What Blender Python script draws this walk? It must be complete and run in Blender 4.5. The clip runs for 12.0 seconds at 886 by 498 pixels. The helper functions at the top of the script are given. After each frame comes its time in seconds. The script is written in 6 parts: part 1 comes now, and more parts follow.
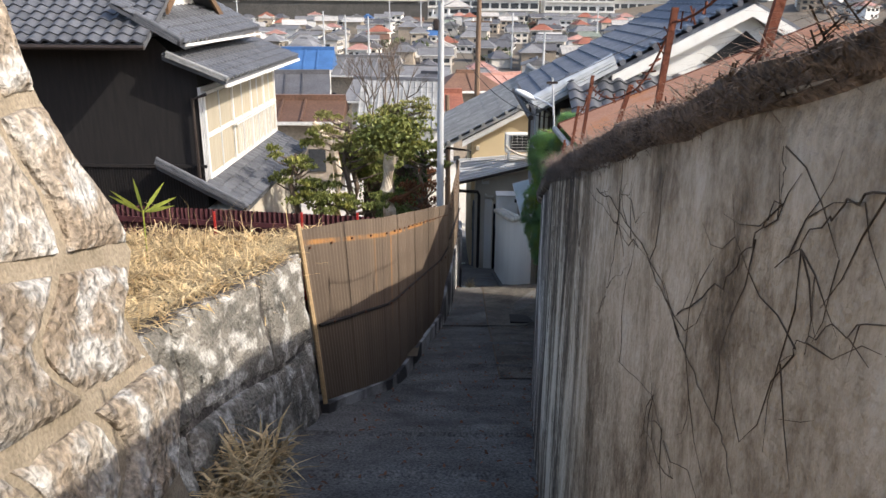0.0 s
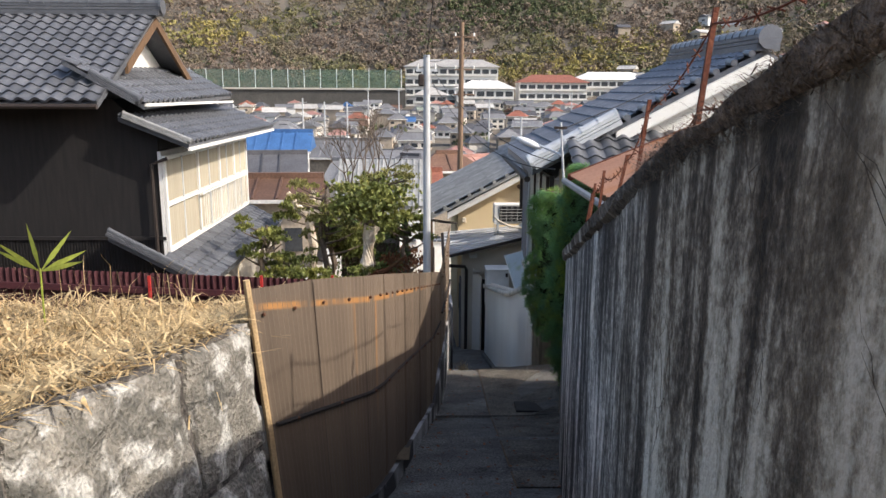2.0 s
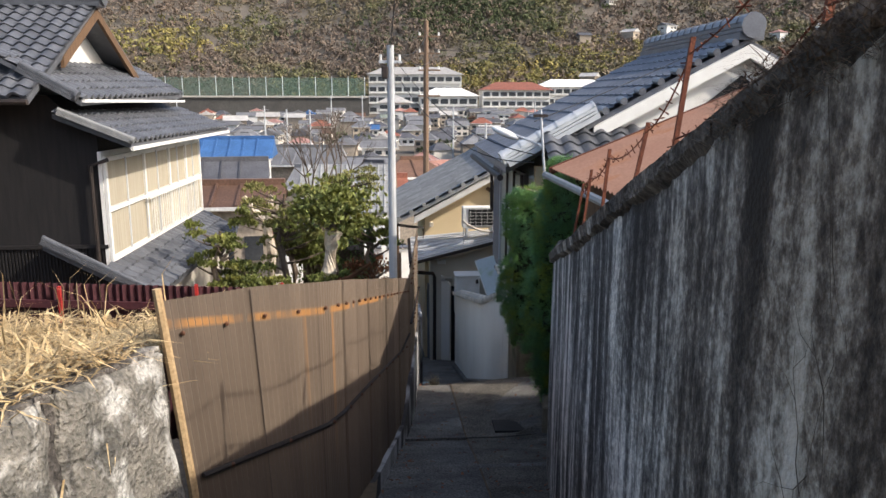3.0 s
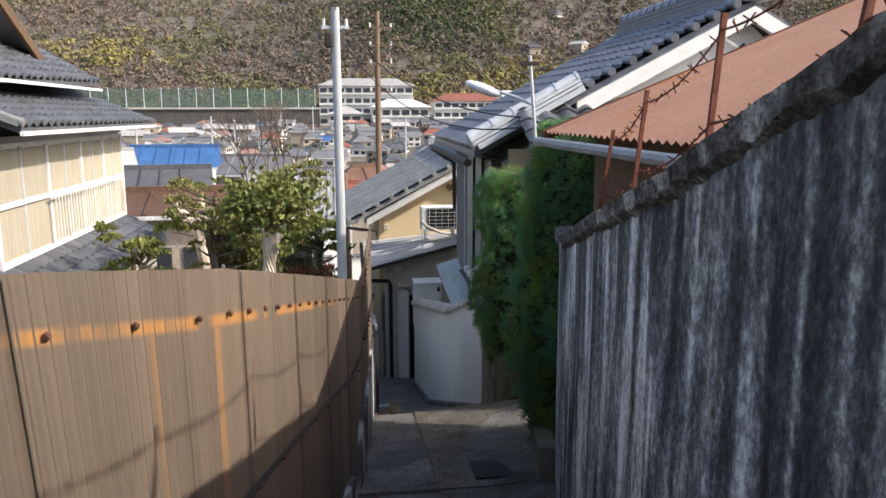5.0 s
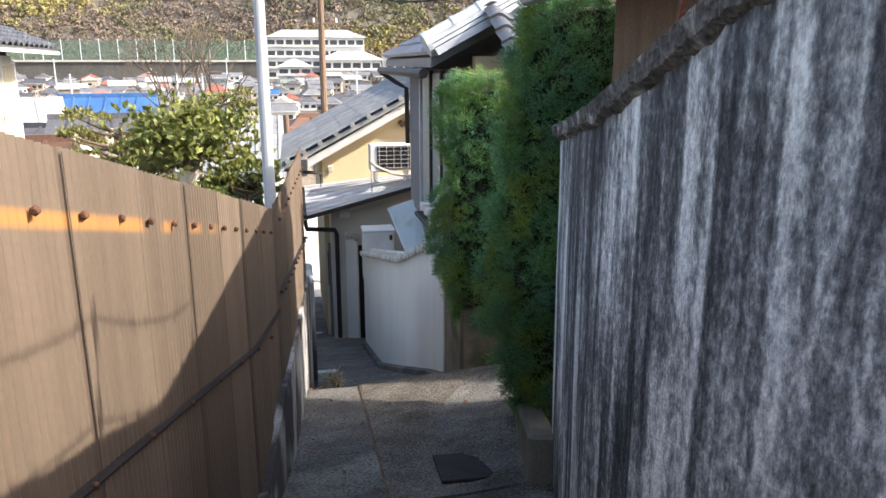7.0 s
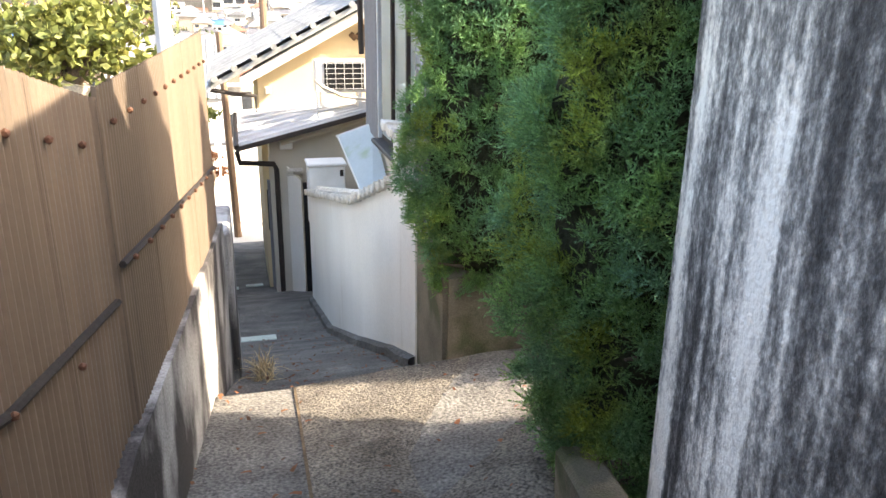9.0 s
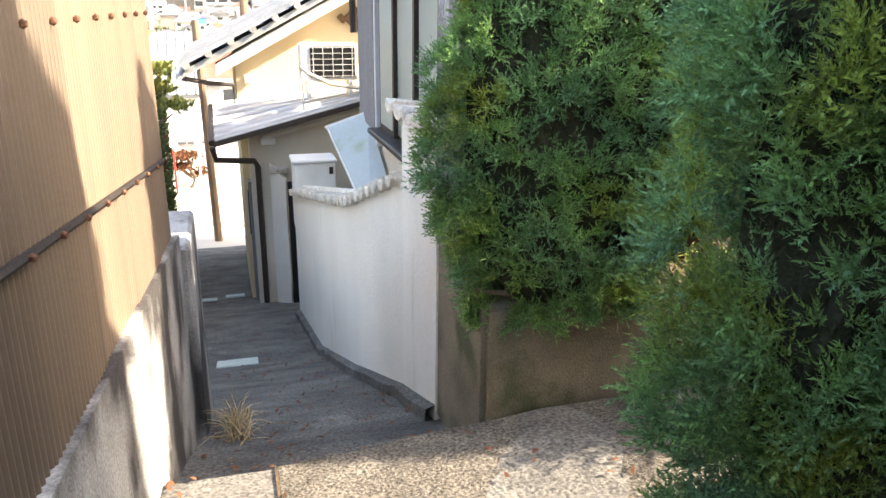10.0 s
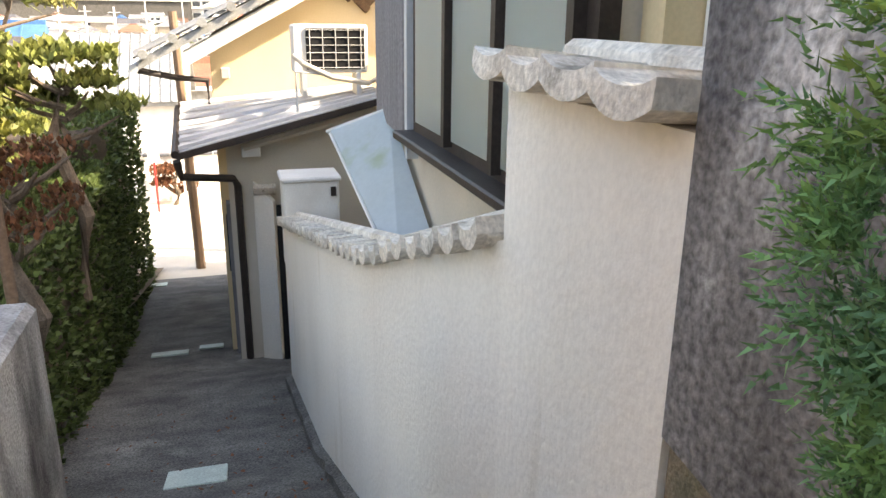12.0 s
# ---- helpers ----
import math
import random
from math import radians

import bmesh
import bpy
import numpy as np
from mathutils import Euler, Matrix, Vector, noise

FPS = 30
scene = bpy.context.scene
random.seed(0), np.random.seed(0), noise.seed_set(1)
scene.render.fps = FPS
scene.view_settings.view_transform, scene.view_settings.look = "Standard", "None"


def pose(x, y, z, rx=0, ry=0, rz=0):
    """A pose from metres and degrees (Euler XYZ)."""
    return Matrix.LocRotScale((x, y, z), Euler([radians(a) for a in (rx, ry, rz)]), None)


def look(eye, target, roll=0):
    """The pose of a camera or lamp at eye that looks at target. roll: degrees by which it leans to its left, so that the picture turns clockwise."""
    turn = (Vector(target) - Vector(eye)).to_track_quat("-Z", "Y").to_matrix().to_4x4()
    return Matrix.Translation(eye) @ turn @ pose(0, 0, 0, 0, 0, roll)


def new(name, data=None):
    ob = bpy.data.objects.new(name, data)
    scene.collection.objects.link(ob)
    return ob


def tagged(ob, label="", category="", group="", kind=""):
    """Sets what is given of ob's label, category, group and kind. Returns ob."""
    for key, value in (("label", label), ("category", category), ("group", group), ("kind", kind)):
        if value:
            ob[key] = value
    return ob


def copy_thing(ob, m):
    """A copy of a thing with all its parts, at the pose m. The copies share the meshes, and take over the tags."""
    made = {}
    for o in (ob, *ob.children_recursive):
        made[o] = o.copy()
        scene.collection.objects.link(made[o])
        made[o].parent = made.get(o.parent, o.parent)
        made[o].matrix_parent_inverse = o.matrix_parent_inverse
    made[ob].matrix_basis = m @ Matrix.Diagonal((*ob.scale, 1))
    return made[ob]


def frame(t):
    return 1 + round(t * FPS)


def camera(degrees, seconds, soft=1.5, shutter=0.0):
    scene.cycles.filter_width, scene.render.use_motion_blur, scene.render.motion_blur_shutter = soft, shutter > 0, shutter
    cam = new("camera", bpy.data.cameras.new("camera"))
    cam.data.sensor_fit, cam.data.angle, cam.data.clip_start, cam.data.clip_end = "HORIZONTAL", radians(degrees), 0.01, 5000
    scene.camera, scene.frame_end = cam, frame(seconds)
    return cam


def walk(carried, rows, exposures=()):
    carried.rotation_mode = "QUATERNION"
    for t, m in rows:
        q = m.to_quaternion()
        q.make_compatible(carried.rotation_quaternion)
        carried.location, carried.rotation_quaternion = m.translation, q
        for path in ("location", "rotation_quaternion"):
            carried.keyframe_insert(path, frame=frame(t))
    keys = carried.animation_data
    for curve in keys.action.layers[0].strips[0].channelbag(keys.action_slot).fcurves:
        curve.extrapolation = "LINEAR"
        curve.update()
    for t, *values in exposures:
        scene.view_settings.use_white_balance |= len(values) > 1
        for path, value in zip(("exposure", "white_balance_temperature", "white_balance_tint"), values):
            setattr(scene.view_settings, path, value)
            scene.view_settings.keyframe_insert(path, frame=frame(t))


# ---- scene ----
cam = camera(61.8, 12.0)
PATH = [
    (0, (0.030, 0.006, 1.500), (0.022, 1.905, 0.871), 0.5),
    (0.5, (-0.023, 0.242, 1.374), (-0.031, 2.151, 0.778), 0.6),
    (1, (-0.063, 0.663, 1.250), (-0.067, 2.594, 0.734), 0.5),
    (1.5, (-0.096, 1.020, 1.084), (-0.083, 2.970, 0.642), 0.3),
    (2, (-0.124, 1.435, 0.918), (-0.076, 3.391, 0.508), 0.3),
    (2.5, (-0.161, 1.870, 0.827), (-0.070, 3.829, 0.431), 0.2),
    (3, (-0.132, 2.282, 0.690), (0.009, 4.238, 0.301), 0.1),
    (3.2, (-0.098, 2.399, 0.661), (0.058, 4.354, 0.268), 0.1),
    (4.8, (-0.113, 3.869, 0.250), (0.150, 5.819, -0.111), 0.3),
    (5, (-0.069, 4.014, 0.182), (0.197, 5.963, -0.175), -0.1),
    (5.5, (0.009, 4.416, 0.030), (0.303, 6.359, -0.339), -0.2),
    (6, (0.027, 4.795, -0.086), (0.356, 6.725, -0.495), -0.2),
    (6.5, (0.107, 5.220, -0.264), (0.470, 7.135, -0.711), -0.2),
    (7, (0.191, 5.686, -0.376), (0.573, 7.590, -0.848), -0.1),
    (7.5, (0.287, 6.177, -0.554), (0.690, 8.067, -1.070), 0.0),
    (7.7, (0.289, 6.371, -0.625), (0.702, 8.252, -1.168), 0.3),
    (9.3, (0.505, 8.049, -0.960), (1.016, 9.877, -1.593), 0.7),
    (9.5, (0.522, 8.293, -1.016), (1.040, 10.118, -1.650), 0.6),
    (10, (0.565, 8.896, -1.186), (1.095, 10.718, -1.817), 0.6),
    (10.5, (0.601, 9.509, -1.340), (1.143, 11.330, -1.964), 0.6),
    (11, (0.655, 10.117, -1.464), (1.197, 11.940, -2.081), 0.5),
    (11.5, (0.751, 10.760, -1.570), (1.294, 12.586, -2.181), 0.5),
    (12, (0.849, 11.346, -1.637), (1.386, 13.177, -2.237), 0.6),
]
walk(cam, [(t, look(eye, target, roll)) for t, eye, target, roll in PATH],
     [(0, 1.15, 6450, 12), (3, 1.0, 6450, 12), (5.5, 1.25, 6400, 12), (6.5, 1.65, 6450, 12), (7.5, 2.2, 6650, 12), (9.5, 3.2, 7500, 12), (10.5, 3.0, 7400, 12), (11.3, 3.0, 7700, 12), (12, 2.8, 7900, 12)])

# ---------------------------------------------------------------- light
SUN_FROM = Vector((0.80, -0.34, 0.66)).normalized()
world = bpy.data.worlds.new("World")
scene.world = world
world.use_nodes = True
wn = world.node_tree.nodes
sky = wn.new("ShaderNodeTexSky")
sky.sky_type = 'NISHITA'
sky.sun_disc = False
sky.dust_density = 2.5
sky.ozone_density = 0.4
sky.sun_elevation = math.asin(SUN_FROM.z)
sky.sun_rotation = math.atan2(SUN_FROM.x, SUN_FROM.y)
wn["Background"].inputs[1].default_value = 0.135
world.node_tree.links.new(sky.outputs[0], wn["Background"].inputs[0])
sun = new("sun", bpy.data.lights.new("sun", 'SUN'))
sun.data.energy, sun.data.angle, sun.data.color = 2.5, radians(0.55), (1.0, 0.93, 0.82)
sun.matrix_world = look(SUN_FROM * 50, (0, 0, 0))

# ---------------------------------------------------------------- helpers
rnd = random.Random(7)
INV = {}


def thing(name, base=(0, 0, 0), label="", category="", group="", kind=""):
    """An Empty at base; its parts are given in world coordinates."""
    ob = new(name)
    ob.location = base
    ob.empty_display_size = 0.1
    INV[ob] = Matrix.Translation(-Vector(base))
    return tagged(ob, label, category, group, kind)


def part(name, bm, material, parent=None, label="", smooth=False):
    me = bpy.data.meshes.new(name)
    if smooth:
        for fc in bm.faces:
            fc.smooth = True
    bm.to_mesh(me)
    bm.free()
    me.materials.append(material)
    ob = new(name, me)
    if parent is not None:
        ob.parent = parent
        if parent in INV:
            ob.matrix_parent_inverse = INV[parent]
    return tagged(ob, label)


def piece(name, me, m, parent):
    ob = new(name, me)
    ob.parent = parent
    if parent in INV:
        ob.matrix_parent_inverse = INV[parent]
    ob.matrix_basis = m
    return ob


def setting(name, bm, material, label, category, smooth=False, kind="structure"):
    return tagged(part(name, bm, material, None, "", smooth), label, category, "", kind)


def box(bm, c, s, m=None, bevel=0.0):
    """A box with centre c and size s, turned by m about its centre."""
    t = Matrix.Translation(c) @ (m.to_4x4() if m is not None else Matrix()) @ Matrix.Diagonal((*s, 1))
    r = bmesh.ops.create_cube(bm, size=1, matrix=t)
    if bevel:
        es = list({e for v in r["verts"] for e in v.link_edges})
        bmesh.ops.bevel(bm, geom=es, offset=bevel, segments=1, affect='EDGES', profile=0.5)
    return bm


def boxbm(c, s, m=None, bevel=0.0):
    return box(bmesh.new(), c, s, m, bevel)


def poly(bm, pts):
    return bm.faces.new([bm.verts.new(p) for p in pts])


def slab(bm, pts, off):
    """A plate from a ring of points, thickened by the vector off."""
    off = Vector(off)
    a = [bm.verts.new(p) for p in pts]
    b = [bm.verts.new(Vector(p) + off) for p in pts]
    bm.faces.new(a)
    bm.faces.new(b[::-1])
    n = len(pts)
    for i in range(n):
        bm.faces.new((a[i], b[i], b[(i + 1) % n], a[(i + 1) % n]))
    bmesh.ops.recalc_face_normals(bm, faces=bm.faces)
    return bm


def wall_between(bm, a, b, z0, z1, th, z0b=None, z1b=None):
    """An upright wall from plan point a to b, thickness th to the right of a-b."""
    a, b = Vector((*a, 0)), Vector((*b, 0))
    d = (b - a).normalized()
    n = Vector((d.y, -d.x, 0)) * th
    z0b = z0 if z0b is None else z0b
    z1b = z1 if z1b is None else z1b
    return slab(bm, [a + Vector((0, 0, z0)), b + Vector((0, 0, z0b)), b + Vector((0, 0, z1b)), a + Vector((0, 0, z1))], n)


def tube(bm, pts, radii, n=8, cap=True):
    pts = [Vector(p) for p in pts]
    if not isinstance(radii, (list, tuple)):
        radii = [radii] * len(pts)
    rings = []
    for i, p in enumerate(pts):
        d = (pts[min(i + 1, len(pts) - 1)] - pts[max(i - 1, 0)]).normalized()
        q = d.to_track_quat('Z', 'Y')
        rings.append([bm.verts.new(p + q @ Vector((math.cos(k * 2 * math.pi / n) * radii[i], math.sin(k * 2 * math.pi / n) * radii[i], 0))) for k in range(n)])
    for r0, r1 in zip(rings, rings[1:]):
        for k in range(n):
            bm.faces.new((r0[k], r0[(k + 1) % n], r1[(k + 1) % n], r1[k]))
    if cap:
        bm.faces.new(rings[0][::-1])
        bm.faces.new(rings[-1])
    return bm


def tubebm(pts, radii, n=8):
    return tube(bmesh.new(), pts, radii, n)


def lerp(tab, y):
    """Linear interpolation in a table of (y, value)."""
    for (a, va), (b, vb) in zip(tab, tab[1:]):
        if y <= b:
            k = max(0.0, (y - a) / (b - a))
            return va + (vb - va) * k
    return tab[-1][1]


# ---------------------------------------------------------------- materials
def material(name, base, other=None, rough=0.85, scale=6.0, fine=60.0, bump=0.3, metal=0.0, spread=0.5, stretch=(1, 1, 1),
             third=None, third_at=0.62, third_scale=2.0, third_stretch=(1, 1, 1), objvar=0.0, island=0.0, spec=0.3, dist=0.01, trans=0.0, grain=0.25):
    """Two tones mixed by coarse noise, fine grain on top, a third tone in blotches or streaks, bump."""
    m = bpy.data.materials.new(name)
    m.use_nodes = True
    t = m.node_tree
    N, L = t.nodes, t.links
    bsdf = N["Principled BSDF"]
    bsdf.inputs["Roughness"].default_value = rough
    bsdf.inputs["Metallic"].default_value = metal
    bsdf.inputs["Specular IOR Level"].default_value = spec
    geo = N.new("ShaderNodeNewGeometry")

    def noise_at(sc, st, detail=4.0):
        mp = N.new("ShaderNodeMapping")
        mp.inputs["Scale"].default_value = st
        L.new(geo.outputs["Position"], mp.inputs["Vector"])
        n = N.new("ShaderNodeTexNoise")
        n.inputs["Scale"].default_value = sc
        n.inputs["Detail"].default_value = detail
        L.new(mp.outputs[0], n.inputs["Vector"])
        return n

    def ramp(src, lo, hi):
        r = N.new("ShaderNodeMapRange")
        r.inputs["From Min"].default_value = lo
        r.inputs["From Max"].default_value = hi
        L.new(src, r.inputs["Value"])
        return r.outputs[0]

    def mix(fac, a, b, mode='MIX'):
        x = N.new("ShaderNodeMix")
        x.data_type = 'RGBA'
        x.blend_type = mode
        for sock, v in ((x.inputs[0], fac), (x.inputs[6], a), (x.inputs[7], b)):
            if isinstance(v, (int, float)):
                sock.default_value = v
            elif isinstance(v, tuple):
                sock.default_value = (*v[:3], 1)
            else:
                L.new(v, sock)
        return x.outputs[2]

    other = other or tuple(c * 0.7 for c in base)
    n1 = noise_at(scale, stretch, 5.0)
    n2 = noise_at(fine, (1, 1, 1), 3.0)
    col = mix(ramp(n1.outputs[0], 0.5 - spread * 0.4, 0.5 + spread * 0.4), base, other)
    if third:
        n3 = noise_at(third_scale, third_stretch, 6.0)
        col = mix(ramp(n3.outputs[0], third_at - 0.06, third_at + 0.06), col, third)
    g = ramp(n2.outputs[0], 0.3, 0.7)
    gr = N.new("ShaderNodeMapRange")
    gr.inputs["To Min"].default_value, gr.inputs["To Max"].default_value = 1 - grain, 1 + 0.7 * grain
    L.new(g, gr.inputs["Value"])
    comb = N.new("ShaderNodeCombineColor")
    for k in range(3):
        L.new(gr.outputs[0], comb.inputs[k])
    col = mix(1.0, col, comb.outputs[0], 'MULTIPLY')
    for amount, node, out in ((objvar, "ShaderNodeObjectInfo", "Random"), (island, None, "Random Per Island")):
        if amount:
            src = (N.new(node) if node else geo).outputs[out]
            h = N.new("ShaderNodeHueSaturation")
            v = N.new("ShaderNodeMapRange")
            v.inputs["To Min"].default_value, v.inputs["To Max"].default_value = 1 - amount, 1 + amount
            L.new(src, v.inputs["Value"])
            L.new(v.outputs[0], h.inputs["Value"])
            L.new(col, h.inputs["Color"])
            col = h.outputs[0]
    L.new(col, bsdf.inputs["Base Color"])
    if bump:
        ad = N.new("ShaderNodeMath")
        ad.operation = 'ADD'
        L.new(n1.outputs[0], ad.inputs[0])
        L.new(n2.outputs[0], ad.inputs[1])
        b = N.new("ShaderNodeBump")
        b.inputs["Strength"].default_value = bump
        b.inputs["Distance"].default_value = dist
        L.new(ad.outputs[0], b.inputs["Height"])
        L.new(b.outputs[0], bsdf.inputs["Normal"])
    if trans:
        bsdf.inputs["Subsurface Weight"].default_value = 0.0
        tr = N.new("ShaderNodeBsdfTranslucent")
        L.new(col, tr.inputs[0])
        mx = N.new("ShaderNodeMixShader")
        mx.inputs[0].default_value = trans
        L.new(bsdf.outputs[0], mx.inputs[1])
        L.new(tr.outputs[0], mx.inputs[2])
        L.new(mx.outputs[0], N["Material Output"].inputs["Surface"])
    return m


M = dict(
    lane=material("lane_concrete", (0.19, 0.178, 0.16), (0.085, 0.08, 0.072), 0.93, 2.6, 60, 0.7, grain=0.6, dist=0.012, stretch=(0.9, 1.3, 1), third=(0.26, 0.25, 0.22), third_at=0.66, third_scale=1.3),
    lane_b=material("lane_concrete_coarse", (0.195, 0.172, 0.14), (0.10, 0.088, 0.072), 0.95, 4, 70, 1.0, grain=0.75, third=(0.085, 0.075, 0.06), third_at=0.60, third_scale=2.2, dist=0.012),
    stained=material("stained_base_concrete", (0.46, 0.45, 0.43), (0.27, 0.26, 0.25), 0.92, 3, 100, 0.5, grain=0.3, third=(0.055, 0.05, 0.048), third_at=0.485, third_scale=2.6, third_stretch=(1, 1, 0.45)),
    upright=material("black_stained_concrete", (0.30, 0.29, 0.28), (0.12, 0.115, 0.115), 0.92, 5, 60, 0.6, stretch=(1, 1, 0.4), grain=0.5, third=(0.55, 0.54, 0.52), third_at=0.62, third_scale=4, third_stretch=(1, 1, 0.4)),
    basewall=material("mossy_concrete", (0.24, 0.205, 0.15), (0.12, 0.105, 0.075), 0.93, 3.0, 110, 0.5, third=(0.085, 0.095, 0.05), third_at=0.60, third_scale=3.2),
    rwall_dark=material("blackened_concrete", (0.17, 0.15, 0.13), (0.045, 0.04, 0.035), 0.95, 9, 60, 1.0, third=(0.42, 0.39, 0.34), third_at=0.60, third_scale=7, dist=0.02, grain=0.5),
    roots=material("dry_roots", (0.30, 0.22, 0.165), (0.10, 0.072, 0.052), 0.95, 14, 70, 1.0, grain=0.5, dist=0.03, island=0.35),
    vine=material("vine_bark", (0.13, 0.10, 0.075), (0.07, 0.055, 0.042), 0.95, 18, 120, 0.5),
    stone=material("granite", (0.32, 0.28, 0.225), (0.22, 0.165, 0.11), 0.92, 3.2, 38, 1.0, third=(0.46, 0.44, 0.40), third_at=0.55, third_scale=8, objvar=0.2, dist=0.03, grain=0.55),
    mortar=material("mortar", (0.33, 0.275, 0.20), (0.22, 0.18, 0.125), 0.95, 6, 90, 0.7),
    rwstone=material("lichened_stone", (0.30, 0.275, 0.23), (0.11, 0.105, 0.09), 0.93, 5.5, 50, 1.0, third=(0.52, 0.50, 0.45), third_at=0.57, third_scale=7, objvar=0.18, dist=0.03, grain=0.35),
    soil=material("soil", (0.16, 0.115, 0.07), (0.09, 0.065, 0.04), 0.95, 8, 60, 0.8),
    straw=material("dry_grass", (0.70, 0.55, 0.31), (0.36, 0.24, 0.11), 0.8, 9, 60, 0.0, island=0.55, trans=0.25),
    fence=material("brown_sheet", (0.165, 0.125, 0.091), (0.118, 0.089, 0.065), 0.5, 2, 50, 0.05, stretch=(1, 4, 0.18), objvar=0.22, spec=0.4, grain=0.05),
    groove=material("darker_groove", (0.122, 0.093, 0.069), (0.088, 0.067, 0.05), 0.7, 4, 60, 0.05, stretch=(1, 2, 0.2), grain=0.1),
    rail=material("dark_rail", (0.032, 0.026, 0.022), (0.02, 0.016, 0.014), 0.7, 10, 60, 0.2),
    screw=material("rusty_screw", (0.20, 0.10, 0.06), (0.10, 0.05, 0.035), 0.6, 30, 90, 0.2, metal=0.6),
    bamboo=material("weathered_wood", (0.50, 0.36, 0.20), (0.36, 0.24, 0.12), 0.8, 6, 70, 0.2, stretch=(4, 4, 0.4)),
    rustpost=material("rusted_iron", (0.19, 0.065, 0.035), (0.10, 0.035, 0.022), 0.85, 16, 90, 0.4, metal=0.2),
    rustroof=material("rusted_roof_sheet", (0.36, 0.20, 0.135), (0.29, 0.15, 0.10), 0.8, 1.2, 40, 0.15, grain=0.12, third=(0.34, 0.15, 0.07), third_at=0.62, third_scale=1.4),
    tile=material("roof_tile", (0.115, 0.12, 0.13), (0.075, 0.078, 0.085), 0.42, 6, 60, 0.15, objvar=0.22, island=0.0, spec=0.5),
    tile_join=material("roof_tile_joined", (0.115, 0.12, 0.13), (0.075, 0.078, 0.085), 0.42, 6, 60, 0.15, island=0.22, spec=0.5),
    tile_new=material("glazed_roof_tile", (0.17, 0.18, 0.20), (0.115, 0.122, 0.14), 0.34, 5, 60, 0.1, objvar=0.15, spec=0.6),
    tile_old=material("grey_roof_tile", (0.32, 0.32, 0.31), (0.22, 0.225, 0.215), 0.5, 5, 60, 0.15, objvar=0.15, spec=0.5),
    burnt=material("charred_boards", (0.022, 0.019, 0.018), (0.013, 0.012, 0.012), 0.75, 5, 70, 0.3, stretch=(3, 3, 0.3)),
    maroon=material("maroon_sheet", (0.075, 0.024, 0.028), (0.05, 0.018, 0.022), 0.5, 5, 50, 0.1, objvar=0.1),
    redpaint=material("red_paint", (0.45, 0.035, 0.03), (0.33, 0.03, 0.025), 0.5, 9, 60, 0.1),
    plaster=material("white_plaster", (0.82, 0.785, 0.715), (0.73, 0.69, 0.62), 0.92, 1.6, 45, 0.6, stretch=(1, 1, 0.35), third=(0.62, 0.57, 0.48), third_at=0.68, third_scale=2.2, third_stretch=(1.5, 1.5, 0.2), dist=0.006, grain=0.05),
    yellow=material("cream_render", (0.72, 0.58, 0.36), (0.66, 0.52, 0.31), 0.92, 1.5, 70, 0.35, dist=0.004, grain=0.05),
    cream=material("beige_render", (0.62, 0.56, 0.46), (0.52, 0.46, 0.37), 0.92, 1.5, 60, 0.35, dist=0.004, grain=0.05),
    white=material("white_paint", (0.78, 0.77, 0.73), (0.68, 0.66, 0.61), 0.6, 4, 60, 0.1, objvar=0.08, grain=0.05),
    dirtywhite=material("dirty_white_tile", (0.76, 0.71, 0.62), (0.52, 0.46, 0.38), 0.85, 8, 60, 0.7, objvar=0.12, third=(0.30, 0.27, 0.22), third_at=0.66, third_scale=9),
    greymetal=material("grey_roof_sheet", (0.58, 0.59, 0.61), (0.47, 0.48, 0.50), 0.6, 2, 40, 0.06, metal=0.0, spec=0.5, grain=0.05),
    galv=material("galvanised", (0.62, 0.64, 0.65), (0.50, 0.52, 0.53), 0.45, 5, 50, 0.08, metal=0.2, grain=0.05),
    polycarb=material("cloudy_plastic_sheet", (0.66, 0.71, 0.72), (0.55, 0.60, 0.58), 0.35, 1.2, 30, 0.06, third=(0.36, 0.45, 0.20), third_at=0.66, third_scale=1.6, trans=0.35, grain=0.04),
    brownmetal=material("dark_brown_metal", (0.045, 0.033, 0.028), (0.03, 0.024, 0.02), 0.5, 8, 60, 0.1),
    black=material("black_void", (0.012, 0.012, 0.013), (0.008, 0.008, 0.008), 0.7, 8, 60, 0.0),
    curtain=material("curtain", (0.47, 0.42, 0.32), (0.38, 0.33, 0.24), 0.9, 3, 50, 0.2, stretch=(6, 6, 0.3), objvar=0.18, grain=0.08),
    greycurtain=material("grey_shutter", (0.23, 0.22, 0.23), (0.17, 0.165, 0.17), 0.8, 4, 50, 0.2, stretch=(6, 6, 0.3)),
    woodbrown=material("brown_wood", (0.17, 0.10, 0.055), (0.11, 0.065, 0.035), 0.75, 5, 60, 0.2, stretch=(3, 3, 0.4)),
    pole=material("pole_paint", (0.50, 0.51, 0.51), (0.42, 0.43, 0.43), 0.7, 3, 60, 0.1, grain=0.06),
    oldpole=material("brown_pole", (0.24, 0.16, 0.105), (0.16, 0.105, 0.07), 0.8, 5, 60, 0.2, stretch=(3, 3, 0.3)),
    cable=material("black_cable", (0.02, 0.02, 0.02), (0.015, 0.015, 0.015), 0.6, 8, 60, 0.0),
    bark=material("bark", (0.20, 0.155, 0.115), (0.10, 0.075, 0.055), 0.95, 9, 70, 0.8, stretch=(2, 2, 0.6)),
    palebark=material("pale_bark", (0.72, 0.64, 0.52), (0.52, 0.42, 0.31), 0.9, 6, 60, 0.5, third=(0.40, 0.17, 0.10), third_at=0.66, third_scale=3),
